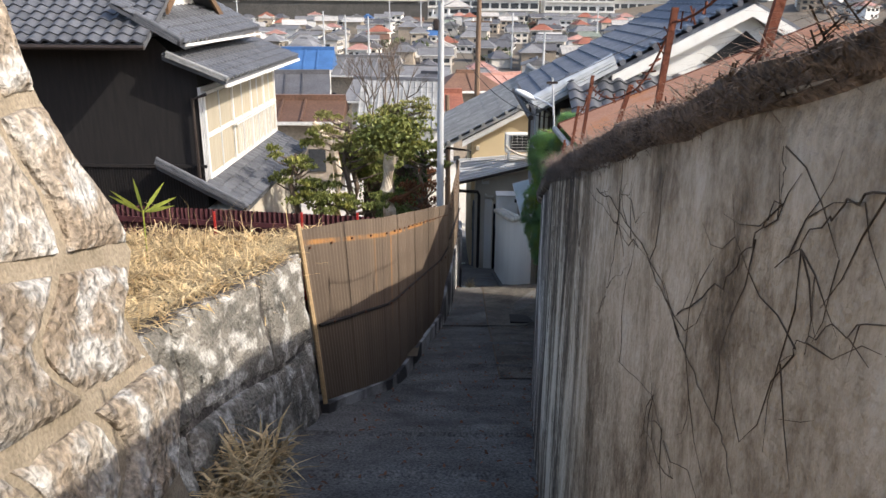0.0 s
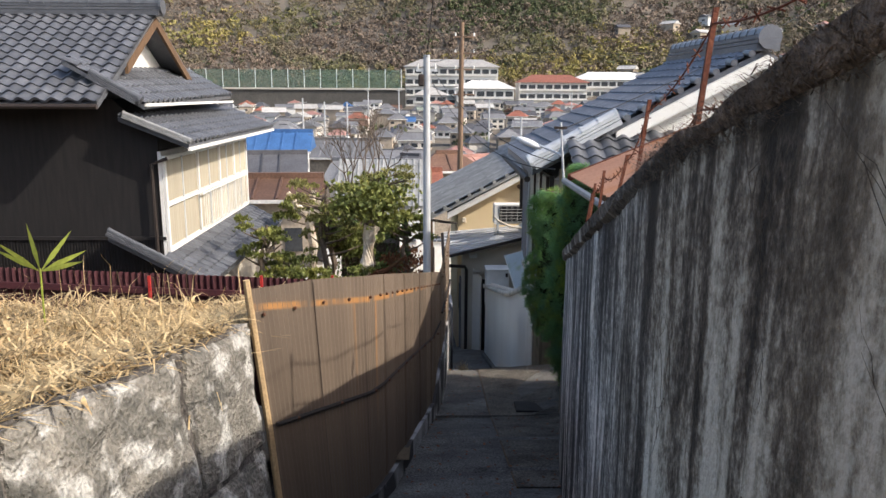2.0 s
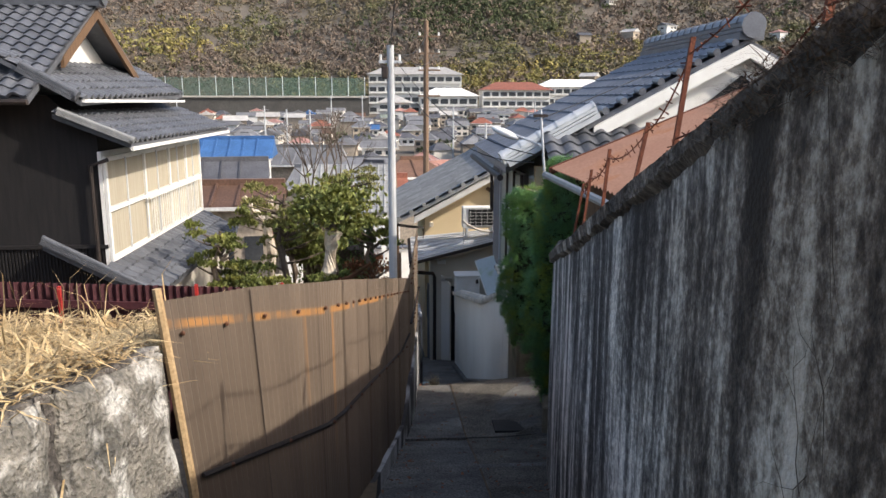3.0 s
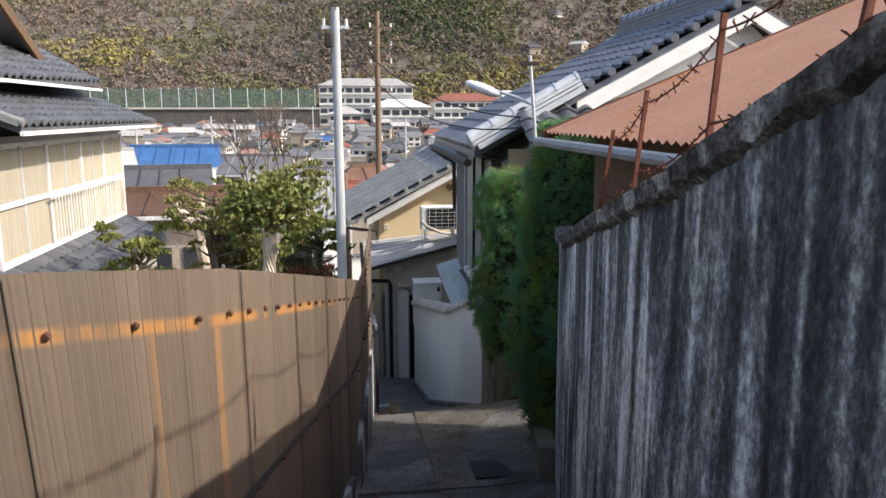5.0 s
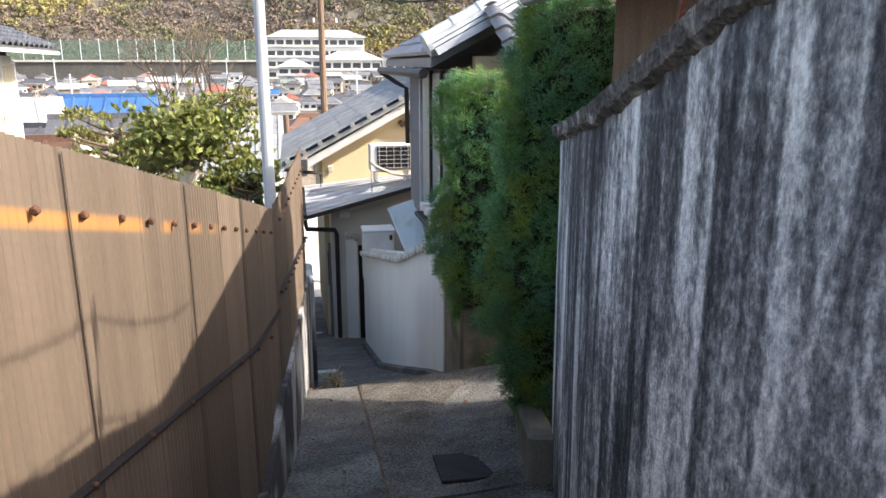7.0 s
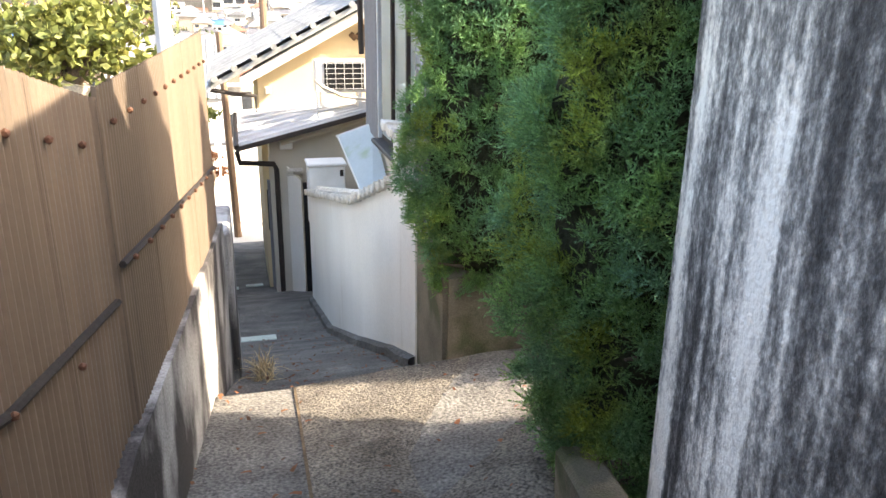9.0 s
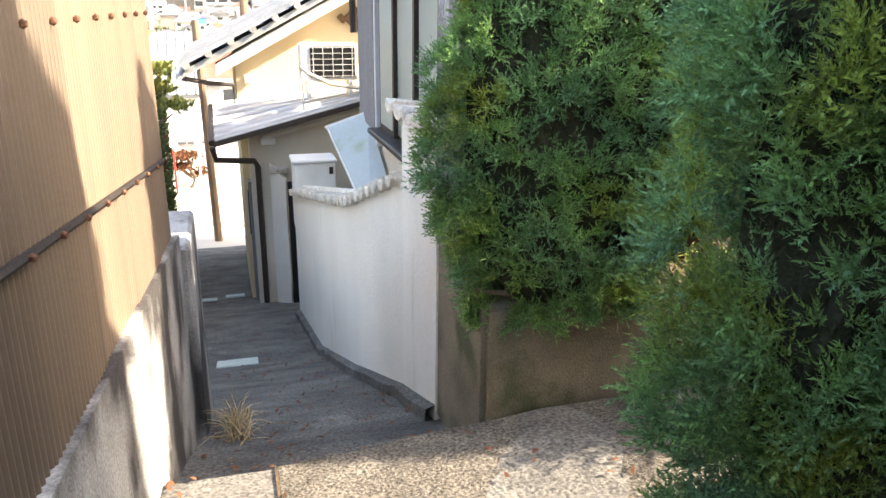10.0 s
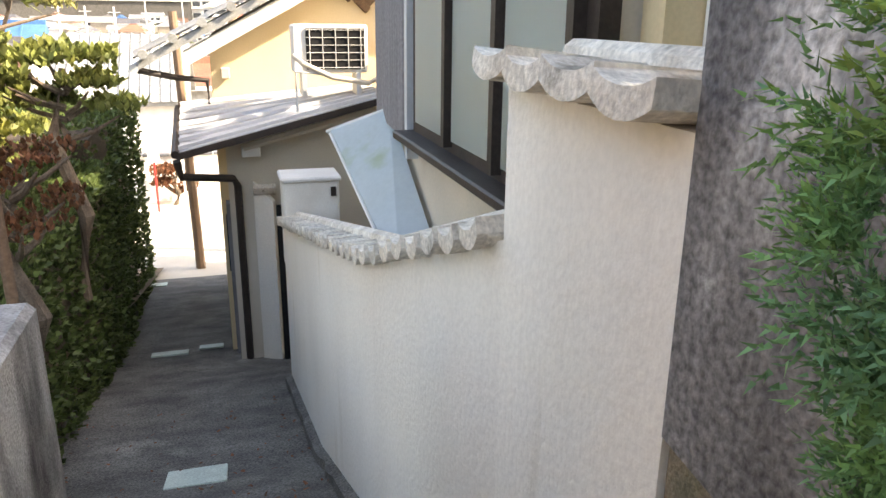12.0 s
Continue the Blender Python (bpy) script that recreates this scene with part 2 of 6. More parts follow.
    conifer=material("conifer_leaf", (0.20, 0.35, 0.085), (0.14, 0.29, 0.17), 0.6, 4, 30, 0.0, island=0.4, trans=0.35, third=(0.27, 0.34, 0.06), third_at=0.60, third_scale=2.5),
    # bark with the shade on the planter tree put into its colour
    darkbark=material("shaded_bark", (0.06, 0.046, 0.034), (0.03, 0.024, 0.018), 0.95, 12, 60, 1.0, stretch=(2, 2, 0.5), dist=0.02),
    hedgeleaf=material("dark_hedge_leaf", (0.12, 0.165, 0.05), (0.07, 0.10, 0.032), 0.5, 3, 30, 0.0, island=0.45, trans=0.2),
    inner=material("crown_shade", (0.05, 0.055, 0.028), (0.03, 0.032, 0.018), 0.95, 14, 60, 0.8, dist=0.03),
    leaf=material("green_leaf", (0.25, 0.265, 0.075), (0.13, 0.16, 0.048), 0.55, 3, 30, 0.0, island=0.45, trans=0.25, third=(0.27, 0.26, 0.06), third_at=0.60, third_scale=1.5),
    pine=material("pine_leaf", (0.34, 0.32, 0.11), (0.20, 0.20, 0.07), 0.7, 3, 30, 0.0, island=0.4, trans=0.2, third=(0.16, 0.15, 0.05), third_at=0.62, third_scale=1.5),
    redleaf=material("red_brown_leaf", (0.20, 0.075, 0.035), (0.11, 0.06, 0.03), 0.75, 3, 30, 0.0, island=0.4, trans=0.2),
    twig=material("bare_twig", (0.17, 0.13, 0.10), (0.11, 0.085, 0.065), 0.9, 9, 60, 0.0),
    bambooleaf=material("yellow_green_leaf", (0.42, 0.45, 0.08), (0.30, 0.36, 0.06), 0.55, 5, 40, 0.0, island=0.2, trans=0.3),
    terrain=material("valley_ground", (0.155, 0.132, 0.105), (0.115, 0.10, 0.08), 0.95, 0.08, 1.5, 0.0),
    forest=material("winter_wood", (0.215, 0.165, 0.125), (0.15, 0.118, 0.092), 0.95, 0.03, 0.6, 0.0, third=(0.155, 0.15, 0.07), third_at=0.56, third_scale=0.02, island=0.25),
    forest_y=material("bamboo_wood", (0.32, 0.26, 0.09), (0.21, 0.20, 0.075), 0.95, 0.05, 0.8, 0.0, island=0.25),
    forest_g=material("evergreen_wood", (0.095, 0.11, 0.05), (0.065, 0.078, 0.04), 0.95, 0.05, 0.8, 0.0, island=0.25),
    window=material("dark_window", (0.04, 0.045, 0.05), (0.03, 0.033, 0.038), 0.25, 2, 8, 0.0, spec=0.5),
    slabpale=material("pale_green_plate", (0.50, 0.58, 0.52), (0.42, 0.50, 0.45), 0.6, 5, 60, 0.15),
    sand=material("sunny_road", (0.55, 0.50, 0.42), (0.46, 0.42, 0.35), 0.92, 1.2, 60, 0.3),
    net=material("green_net", (0.12, 0.19, 0.15), (0.10, 0.16, 0.125), 0.9, 0.4, 5, 0.0),
    bigwall=material("dark_embankment", (0.10, 0.095, 0.085), (0.07, 0.066, 0.06), 0.95, 0.2, 3, 0.0),
)


def glass(name, tint=(0.8, 0.85, 0.85), rough=0.15):
    m = bpy.data.materials.new(name)
    m.use_nodes = True
    b = m.node_tree.nodes["Principled BSDF"]
    b.inputs["Base Color"].default_value = (*tint, 1)
    b.inputs["Roughness"].default_value = rough
    b.inputs["Transmission Weight"].default_value = 0.85
    b.inputs["IOR"].default_value = 1.45
    return m


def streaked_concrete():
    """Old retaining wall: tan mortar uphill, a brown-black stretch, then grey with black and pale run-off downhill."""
    m = material("streaked_concrete", (0.3, 0.3, 0.3), None, 0.92, 3.0, 70, 0.7, grain=0.4, dist=0.012)
    t = m.node_tree
    N, L = t.nodes, t.links
    bsdf = N["Principled BSDF"]
    geo = N.new("ShaderNodeNewGeometry")
    sep = N.new("ShaderNodeSeparateXYZ")
    L.new(geo.outputs["Position"], sep.inputs[0])

    def field(scale, st, detail=2.0, rough=0.5, distort=0.0):
        mp = N.new("ShaderNodeMapping")
        mp.inputs["Scale"].default_value = st
        L.new(geo.outputs["Position"], mp.inputs["Vector"])
        n = N.new("ShaderNodeTexNoise")
        n.inputs["Scale"].default_value = scale
        n.inputs["Detail"].default_value = detail
        n.inputs["Roughness"].default_value = rough
        n.inputs["Distortion"].default_value = distort
        L.new(mp.outputs[0], n.inputs["Vector"])
        return n.outputs[0]

    def span(v, lo, hi, a=0.0, b=1.0):
        r = N.new("ShaderNodeMapRange")
        for key, val in (("From Min", lo), ("From Max", hi), ("To Min", a), ("To Max", b)):
            r.inputs[key].default_value = val
        L.new(v, r.inputs["Value"])
        return r.outputs[0]

    def calc(op, a, b, c=None):
        x = N.new("ShaderNodeMath")
        x.operation = op
        for k, v in enumerate((a, b, c)):
            if isinstance(v, (int, float)):
                x.inputs[k].default_value = v
            elif v is not None:
                L.new(v, x.inputs[k])
        return x.outputs[0]

    def tones(v, stops):
        r = N.new("ShaderNodeValToRGB")
        e = r.color_ramp.elements
        while len(e) < len(stops):
            e.new(0.5)
        for k, (p, c) in enumerate(stops):
            e[k].position, e[k].color = p, (*c, 1)
        L.new(v, r.inputs[0])
        return r.outputs[0]

    def mix(f, a, b, mode='MIX'):
        x = N.new("ShaderNodeMix")
        x.data_type = 'RGBA'
        x.blend_type = mode
        for sock, v in ((x.inputs[0], f), (x.inputs[6], a), (x.inputs[7], b)):
            if isinstance(v, tuple):
                sock.default_value = (*v, 1)
            elif isinstance(v, (int, float)):
                sock.default_value = v
            else:
                L.new(v, sock)
        return x.outputs[2]
    broad = field(3.2, (0.1, 1.0, 0.14), 2.5, 0.5, 0.2)
    narrow = field(8.0, (0.3, 1.0, 0.065), 2.5, 0.6, 0.15)
    thin = field(28.0, (0.1, 1.0, 0.035), 1.0)
    patch = field(2.2, (0.3, 1.0, 0.7), 5.0, 0.62)
    grit = field(38.0, (1, 1, 0.7), 4.0, 0.75)
    cloud = field(9.0, (1, 1, 0.5), 4.0, 0.65)

    def blend(*terms):
        v = None
        for f, k in terms:
            q = calc('MULTIPLY_ADD', f, k, -0.5 * k)
            v = q if v is None else calc('ADD', v, q)
        return calc('ADD', v, 0.5)
    run = blend((broad, 1.3), (narrow, 1.35), (thin, 0.35), (patch, 0.7), (grit, 0.9), (cloud, 0.45))
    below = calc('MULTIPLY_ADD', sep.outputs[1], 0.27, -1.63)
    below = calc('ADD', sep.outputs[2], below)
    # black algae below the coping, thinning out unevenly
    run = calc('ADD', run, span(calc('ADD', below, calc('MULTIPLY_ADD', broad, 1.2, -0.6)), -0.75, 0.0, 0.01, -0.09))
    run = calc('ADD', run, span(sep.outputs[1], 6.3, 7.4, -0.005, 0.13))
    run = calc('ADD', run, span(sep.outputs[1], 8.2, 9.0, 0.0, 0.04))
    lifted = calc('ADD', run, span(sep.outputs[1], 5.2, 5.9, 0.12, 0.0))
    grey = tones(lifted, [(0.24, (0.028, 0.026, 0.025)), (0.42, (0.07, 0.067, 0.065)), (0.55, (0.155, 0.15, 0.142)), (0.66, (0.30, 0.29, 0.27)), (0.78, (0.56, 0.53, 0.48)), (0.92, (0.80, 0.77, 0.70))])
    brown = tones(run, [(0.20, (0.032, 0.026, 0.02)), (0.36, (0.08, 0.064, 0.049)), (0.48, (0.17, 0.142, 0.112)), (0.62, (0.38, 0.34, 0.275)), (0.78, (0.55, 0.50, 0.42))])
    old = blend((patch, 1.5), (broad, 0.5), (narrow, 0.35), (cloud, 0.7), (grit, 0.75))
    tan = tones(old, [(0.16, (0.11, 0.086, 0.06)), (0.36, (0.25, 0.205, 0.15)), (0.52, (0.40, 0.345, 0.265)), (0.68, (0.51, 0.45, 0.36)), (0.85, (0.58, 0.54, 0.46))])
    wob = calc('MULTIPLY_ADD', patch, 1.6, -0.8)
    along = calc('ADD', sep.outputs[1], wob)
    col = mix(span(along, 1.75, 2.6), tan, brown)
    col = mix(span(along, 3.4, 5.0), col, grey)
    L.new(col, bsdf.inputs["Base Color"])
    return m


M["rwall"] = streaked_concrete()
M["glass"] = glass("window_glass")


def rust_run(m):
    """Rust along the screw line of the fence and in narrow runs below it."""
    t = m.node_tree
    N, L = t.nodes, t.links
    bsdf = N["Principled BSDF"]
    base = bsdf.inputs["Base Color"].links[0].from_socket
    geo = N.new("ShaderNodeNewGeometry")
    sep = N.new("ShaderNodeSeparateXYZ")
    L.new(geo.outputs["Position"], sep.inputs[0])

    def calc(op, a, b, c=None):
        x = N.new("ShaderNodeMath")
        x.operation = op
        for k, v in enumerate((a, b, c)):
            if v is None:
                continue
            if isinstance(v, (int, float)):
                x.inputs[k].default_value = v
            else:
                L.new(v, x.inputs[k])
        return x.outputs[0]

    def span(v, lo, hi):
        r = N.new("ShaderNodeMapRange")
        r.inputs["From Min"].default_value, r.inputs["From Max"].default_value = lo, hi
        L.new(v, r.inputs["Value"])
        return r.outputs[0]

    def noise_of(scale, st):
        mp = N.new("ShaderNodeMapping")
        mp.inputs["Scale"].default_value = st
        L.new(geo.outputs["Position"], mp.inputs["Vector"])
        n = N.new("ShaderNodeTexNoise")
        n.inputs["Scale"].default_value = scale
        n.inputs["Detail"].default_value = 4
        L.new(mp.outputs[0], n.inputs["Vector"])
        return n.outputs[0]
    d = calc('ADD', sep.outputs[2], calc('MULTIPLY_ADD', sep.outputs[1], 0.232, -1.02))
    band = calc('MULTIPLY', span(calc('ABSOLUTE', d, 0.0), 0.026, 0.010), span(noise_of(7, (0.2, 1, 0.3)), 0.42, 0.56))
    near = span(sep.outputs[1], 8.9, 8.0)
    runs = calc('MULTIPLY', span(noise_of(6.0, (0.1, 2.0, 0.012)), 0.645, 0.70), calc('MULTIPLY', span(d, 0.01, -0.03), span(d, -1.0, -0.25)))
    f = calc('MULTIPLY', calc('MAXIMUM', calc('MULTIPLY', band, 0.85), calc('MULTIPLY', runs, 0.5)), near)
    x = N.new("ShaderNodeMix")
    x.data_type = 'RGBA'
    L.new(f, x.inputs[0])
    L.new(base, x.inputs[6])
    x.inputs[7].default_value = (0.42, 0.20, 0.06, 1)
    L.new(x.outputs[2], bsdf.inputs["Base Color"])


rust_run(M["fence"])
net = M["net"].node_tree
tp = net.nodes.new("ShaderNodeBsdfTransparent")
mx = net.nodes.new("ShaderNodeMixShader")
mx.inputs[0].default_value = 0.6
net.links.new(net.nodes["Principled BSDF"].outputs[0], mx.inputs[1])
net.links.new(tp.outputs[0], mx.inputs[2])
net.links.new(mx.outputs[0], net.nodes["Material Output"].inputs["Surface"])
M["frosted"] = glass("frosted_glass", (0.72, 0.78, 0.74), 0.45)

# ---------------------------------------------------------------- plan
# height of the lane along y
LANE_Z = [(-4.0, 1.51), (-0.07, 0.12), (1.4, -0.46), (4.36, -1.33), (6.72, -2.08), (8.21, -2.4), (9.39, -2.7), (11.57, -3.0), (11.60, -3.13), (12.07, -3.26), (13.74, -3.88), (16.29, -4.84), (18.47, -5.28), (20.45, -5.75), (21.84, -6.0), (26.0, -6.62), (28.5, -7.0), (40, -7.4)]
# face of the tall concrete wall: (y, x) and its top (y, z)
RW_X = [(-4.0, 0.20), (0, 0.32), (1.75, 0.43), (3.6, 0.56), (5.63, 0.77), (6.9, 0.96), (7.9, 1.14), (9.35, 1.55)]
RW_TOP = [(-4.0, 2.5), (0.58, 1.47), (2.17, 1.08), (3.66, 0.72), (5.85, 0.03), (7.9, -0.49), (9.12, -0.65), (9.35, -0.68)]
# foot of the sheet fence: (y, x)
FENCE_X = [(5.2, -0.92), (5.68, -0.69), (6.1, -0.49), (6.4, -0.43), (8.17, -0.19), (10.06, 0.06), (13.45, 0.29)]


def lane_z(y):
    return lerp(LANE_Z, y)


# ---------------------------------------------------------------- ground, lane
GROUND_Z = [(-80, 20), (-10, 3.0), (-4, 0.4), (12, -5.5), (26, -9.0), (45, -11.5), (90, -14.0), (180, -10.0), (260, -7.0), (300, -5.0), (330, 0.0), (380, 24), (450, 62), (540, 104), (700, 140), (1100, 160), (3000, 160)]


def ground_z(x, y):
    z = lerp(GROUND_Z, y)
    if y > 300:
        z += 12 * math.sin(x * 0.012 + 0.6) * min(1, (y - 300) / 120) + 6 * math.sin(x * 0.031)* min(1, (y - 300) / 120)
    if x > 60 and y > 200:
        z += min(40, (x - 60) * 0.16) * min(1, (y - 200) / 100)
    return z


def build_ground():
    ys = [-80, -40, -10, -4, 4, 12, 20, 26, 34, 45, 65, 90, 120, 150, 180, 220, 260, 285, 300, 315, 330, 350, 380, 410, 450, 490, 540, 600, 700, 900, 1100, 3000]
    xs = [-3000, -900, -500, -400, -320, -260, -210, -170, -130, -100, -70, -45, -25, -12, 0, 12, 25, 45, 70, 100, 130, 170, 210, 260, 320, 400, 500, 900, 3000]
    bm = bmesh.new()
    v = [[bm.verts.new((x, y, ground_z(x, y))) for x in xs] for y in ys]
    for j in range(len(ys) - 1):
        for i in range(len(xs) - 1):
            bm.faces.new((v[j][i], v[j][i + 1], v[j + 1][i + 1], v[j + 1][i]))
    setting("ground", bm, M["terrain"], "brown winter valley ground rising to a wooded hill", "ground", True)


build_ground()


def build_lane():
    bm = bmesh.new()
    ys, zs = [], []
    y = -4.0
    edges = [2.2, 2.95, 3.75, 4.55, 5.35, 6.2, 7.1, 8.1, 9.2]
    while y < 26.01:
        ys.append(y)
        zs.append(lane_z(y))
        y += 0.12
    ys += [11.57, 11.575, 11.595, 11.60]
    zs += [-3.0, -3.004, -3.125, -3.13]
    for e in edges:
        ys += [e, e + 0.012]
        zs += [lane_z(e) + 0.028, lane_z(e) - 0.03]
    order = sorted(range(len(ys)), key=lambda k: ys[k])
    xs = [-2.2, -1.6, -1.1, -0.6, -0.2, 0.2, 0.6, 1.0, 1.4, 1.8, 2.4, 3.2, 4.4, 6.0]
    rows = []
    for k in order:
        row = []
        for x in xs:
            z = zs[k] + 0.008 * noise.noise((x * 2, ys[k] * 2, 0))
            if 9.0 < ys[k] < 11.58 and x > 1.2:
                z += min(0.10, 0.30 * (x - 1.2)) * min(1.0, (ys[k] - 9.0) / 0.4)
            row.append(bm.verts.new((x, ys[k], z)))
        rows.append(row)
    for a, b in zip(rows, rows[1:]):
        for i in range(len(xs) - 1):
            bm.faces.new((a[i], a[i + 1], b[i + 1], b[i]))
    ob = setting("road", bm, M["lane"], "dark damp concrete lane stepping steeply downhill", "lane")
    return ob


road = build_lane()
# coarser slab strip on the lower landing, with its joint
bm = bmesh.new()
rows = []
for k in range(25):
    y = 6.6 + k * (11.56 - 6.6) / 24
    xl = 0.62 + 0.012 * (y - 9)
    xr = min(lerp(RW_X, min(y, 9.35)) + (0.0 if y < 9.0 else (y - 9.0) * 1.6), 5.2)
    row = []
    for j in range(7):
        x = xl + (xr - xl) * j / 6
        z = lane_z(y) + 0.012 + (min(0.10, 0.30 * (x - 1.2)) * min(1.0, (y - 9.0) / 0.4) if (y > 9 and x > 1.2) else 0)
        row.append(bm.verts.new((x, y, z)))
    rows.append(row)
for a, b in zip(rows, rows[1:]):
    for i in range(6):
        bm.faces.new((a[i], a[i + 1], b[i + 1], b[i]))
part("slab", bm, M["lane_b"], road, "coarse pebbly concrete slab")
# open joint along the slab's edge
bm = bmesh.new()
for k in range(24):
    y0, y1 = (6.6 + (k + q) * (11.56 - 6.6) / 24 for q in (0, 1))
    slab(bm, [(0.605 + 0.012 * (y0 - 9), y0, lane_z(y0) + 0.004), (0.622 + 0.012 * (y0 - 9), y0, lane_z(y0) + 0.004), (0.622 + 0.012 * (y1 - 9), y1, lane_z(y1) + 0.004), (0.605 + 0.012 * (y1 - 9), y1, lane_z(y1) + 0.004)], (0, 0, 0.006))
part("joint", bm, M["soil"], road, "dirt-filled joint")
# iron cover and small hatch in the slab
cv = thing("drain_cover", (1.1, 9.6, lane_z(9.6)), "flat dark square iron cover set in the lane", "drain cover")
part("cover", boxbm((1.14, 9.6, lane_z(9.6) + 0.022), (0.40, 0.40, 0.03), Euler((math.atan2(lane_z(9.75) - lane_z(9.45), 0.3), 0, -0.05)).to_matrix(), 0.005), M["rail"], cv)
for i, (x, y, w, d) in enumerate([(0.46, 16.2, 0.42, 0.42), (-0.05, 20.5, 0.44, 0.2), (0.45, 20.65, 0.3, 0.18), (-0.85, 25.4, 0.8, 0.3)]):
    pl = thing("step_plate", (x, y, lane_z(y)), "pale green plate let into the dark concrete step", "step plate", "pale step plates")
    sl = math.atan2(lane_z(y + 0.3) - lane_z(y - 0.3), 0.6)
    part("plate", boxbm((x, y, lane_z(y) + 0.012), (w, d, 0.025), Euler((sl, 0, 0)).to_matrix(), 0.004), M["slabpale"], pl)


# ---------------------------------------------------------------- tall concrete wall
def build_right_wall():
    bm = bmesh.new()
    cols = []
    n = 110
    for k in range(n + 1):
        y = -4 + (9.35 + 4) * k / n
        x, zt, zb = lerp(RW_X, y), lerp(RW_TOP, y), lane_z(y) - 0.4
        col = []
        for j in range(13):
            z = zb + (zt - zb) * j / 12
            dx = 0.012 * noise.noise((y * 1.3, z * 0.6, 1)) + 0.006 * noise.noise((y * 5, z * 2.0, 4))
            col.append(bm.verts.new((x + dx, y, z)))
        col.append(bm.verts.new((x + 0.32, y, zt)))
        col.append(bm.verts.new((x + 0.32, y, zb)))
        cols.append(col)
    for a, b in zip(cols, cols[1:]):
        for j in range(14):
            bm.faces.new((a[j], a[j + 1], b[j + 1], b[j]))
    bm.faces.new(cols[-1])
    bm.faces.new(cols[0][::-1])
    bmesh.ops.recalc_face_normals(bm, faces=bm.faces)
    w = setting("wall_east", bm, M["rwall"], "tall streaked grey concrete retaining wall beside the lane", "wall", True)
    # coping, in lengths
    ys = [2.9, 3.9, 4.9, 5.8, 6.75, 7.7, 8.6, 9.4]
    for a, b in zip(ys, ys[1:]):
        bm = bmesh.new()
        secs = []
        m = 46
        for k in range(m + 1):
            y = a + 0.004 + (b - a - 0.008) * k / m
            x, z = lerp(RW_X, min(y, 9.35)), lerp(RW_TOP, min(y, 9.35))
            o = 0.022 * noise.noise((y * 4, 2, 7)) + 0.014 * noise.noise((y * 13, 2, 7)) + 0.008 * noise.noise((y * 37, 2, 7))
            e = 0.020 * noise.noise((y * 7, 9, 3)) + 0.012 * noise.noise((y * 23, 9, 3))
            g = min(1.0, max(0.0, (y - 2.9) / 1.6))
            secs.append([bm.verts.new(p) for p in ((x - 0.028 * g + o, y, z - 0.04 * g + e), (x - 0.036 * g + o, y, z + 0.012 * g + o), (x + 0.01, y, z + 0.03 * g + e), (x + 0.36, y, z + 0.035), (x + 0.36, y, z - 0.05), (x + 0.02, y, z - 0.075 + o))])
        for p, q in zip(secs, secs[1:]):
            for j in range(6):
                bm.faces.new((p[j], p[(j + 1) % 6], q[(j + 1) % 6], q[j]))
        bm.faces.new(secs[0][::-1])
        bm.faces.new(secs[-1])
        bmesh.ops.recalc_face_normals(bm, faces=bm.faces)
        part("coping", bm, M["rwall_dark"], w, "blackened worn concrete coping")
    return w


right_wall = build_right_wall()
# earth held up behind it
bm = bmesh.new()
rows = []
for k in range(28):
    y = -4 + 13.0 * k / 27
    rows.append([bm.verts.new((lerp(RW_X, y) + dx, y, lerp(RW_TOP, y) - 0.06 + 0.02 * dx)) for dx in (0.28, 1.0, 3.0, 9.0)])
for a, b in zip(rows, rows[1:]):
    for i in range(3):
        bm.faces.new((a[i], a[i + 1], b[i + 1], b[i]))
setting("ground_terrace", bm, M["soil"], "bare earth terrace behind the tall wall", "ground")

# ---------------------------------------------------------------- sheet fence along the other side
def fence_top(y):
    return lerp([(5.2, -0.09), (5.68, -0.152), (6.4, -0.30), (8.17, -0.72), (10.06, -1.17)], y)


def fence_bottom(y):
    return lerp([(5.2, -1.50), (6.1, -1.78), (9.2, -2.50), (10.06, -2.30)], y)


def lean(y):
    return lerp([(5.2, -0.14), (6.2, -0.01), (12.2, 0.0)], y)


def fence_point(y, z):
    k = (z - fence_bottom(y)) / max(0.3, fence_top(y) - fence_bottom(y))
    return Vector((lerp(FENCE_X, y) + lean(y) * k, y, z))


def corrugated(y0, y1, top, bot, off=0.0, pitch=0.032, deep=0.0065):
    """A small-wave corrugated sheet on the fence line between two y, with a thickness at its free edge."""
    bm = bmesh.new()
    n = max(6, int((y1 - y0) / pitch) * 6)
    cols = []
    for k in range(n + 1):
        y = y0 + (y1 - y0) * k / n
        w = deep * math.sin(k * math.pi / 3)
        bend = 0.006 * noise.noise((y * 1.7, off * 40, 3))
        cols.append([bm.verts.new(fence_point(y, bot(y) + (top(y) - bot(y)) * j / 4) + Vector((w + off + bend * math.sin(j * 0.9), 0, 0.003 * noise.noise((y * 3, j, 1)) if j == 4 else 0))) for j in range(5)])
    for k, (a, b) in enumerate(zip(cols, cols[1:])):
        for j in range(4):
            f = bm.faces.new((a[j], b[j], b[j + 1], a[j + 1]))
            f.smooth = True
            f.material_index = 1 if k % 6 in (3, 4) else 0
    lip = [bm.verts.new(v.co - Vector((0.012, 0.004, 0))) for v in cols[0]]
    for j in range(4):
        bm.faces.new((lip[j], cols[0][j], cols[0][j + 1], lip[j + 1]))
    return bm


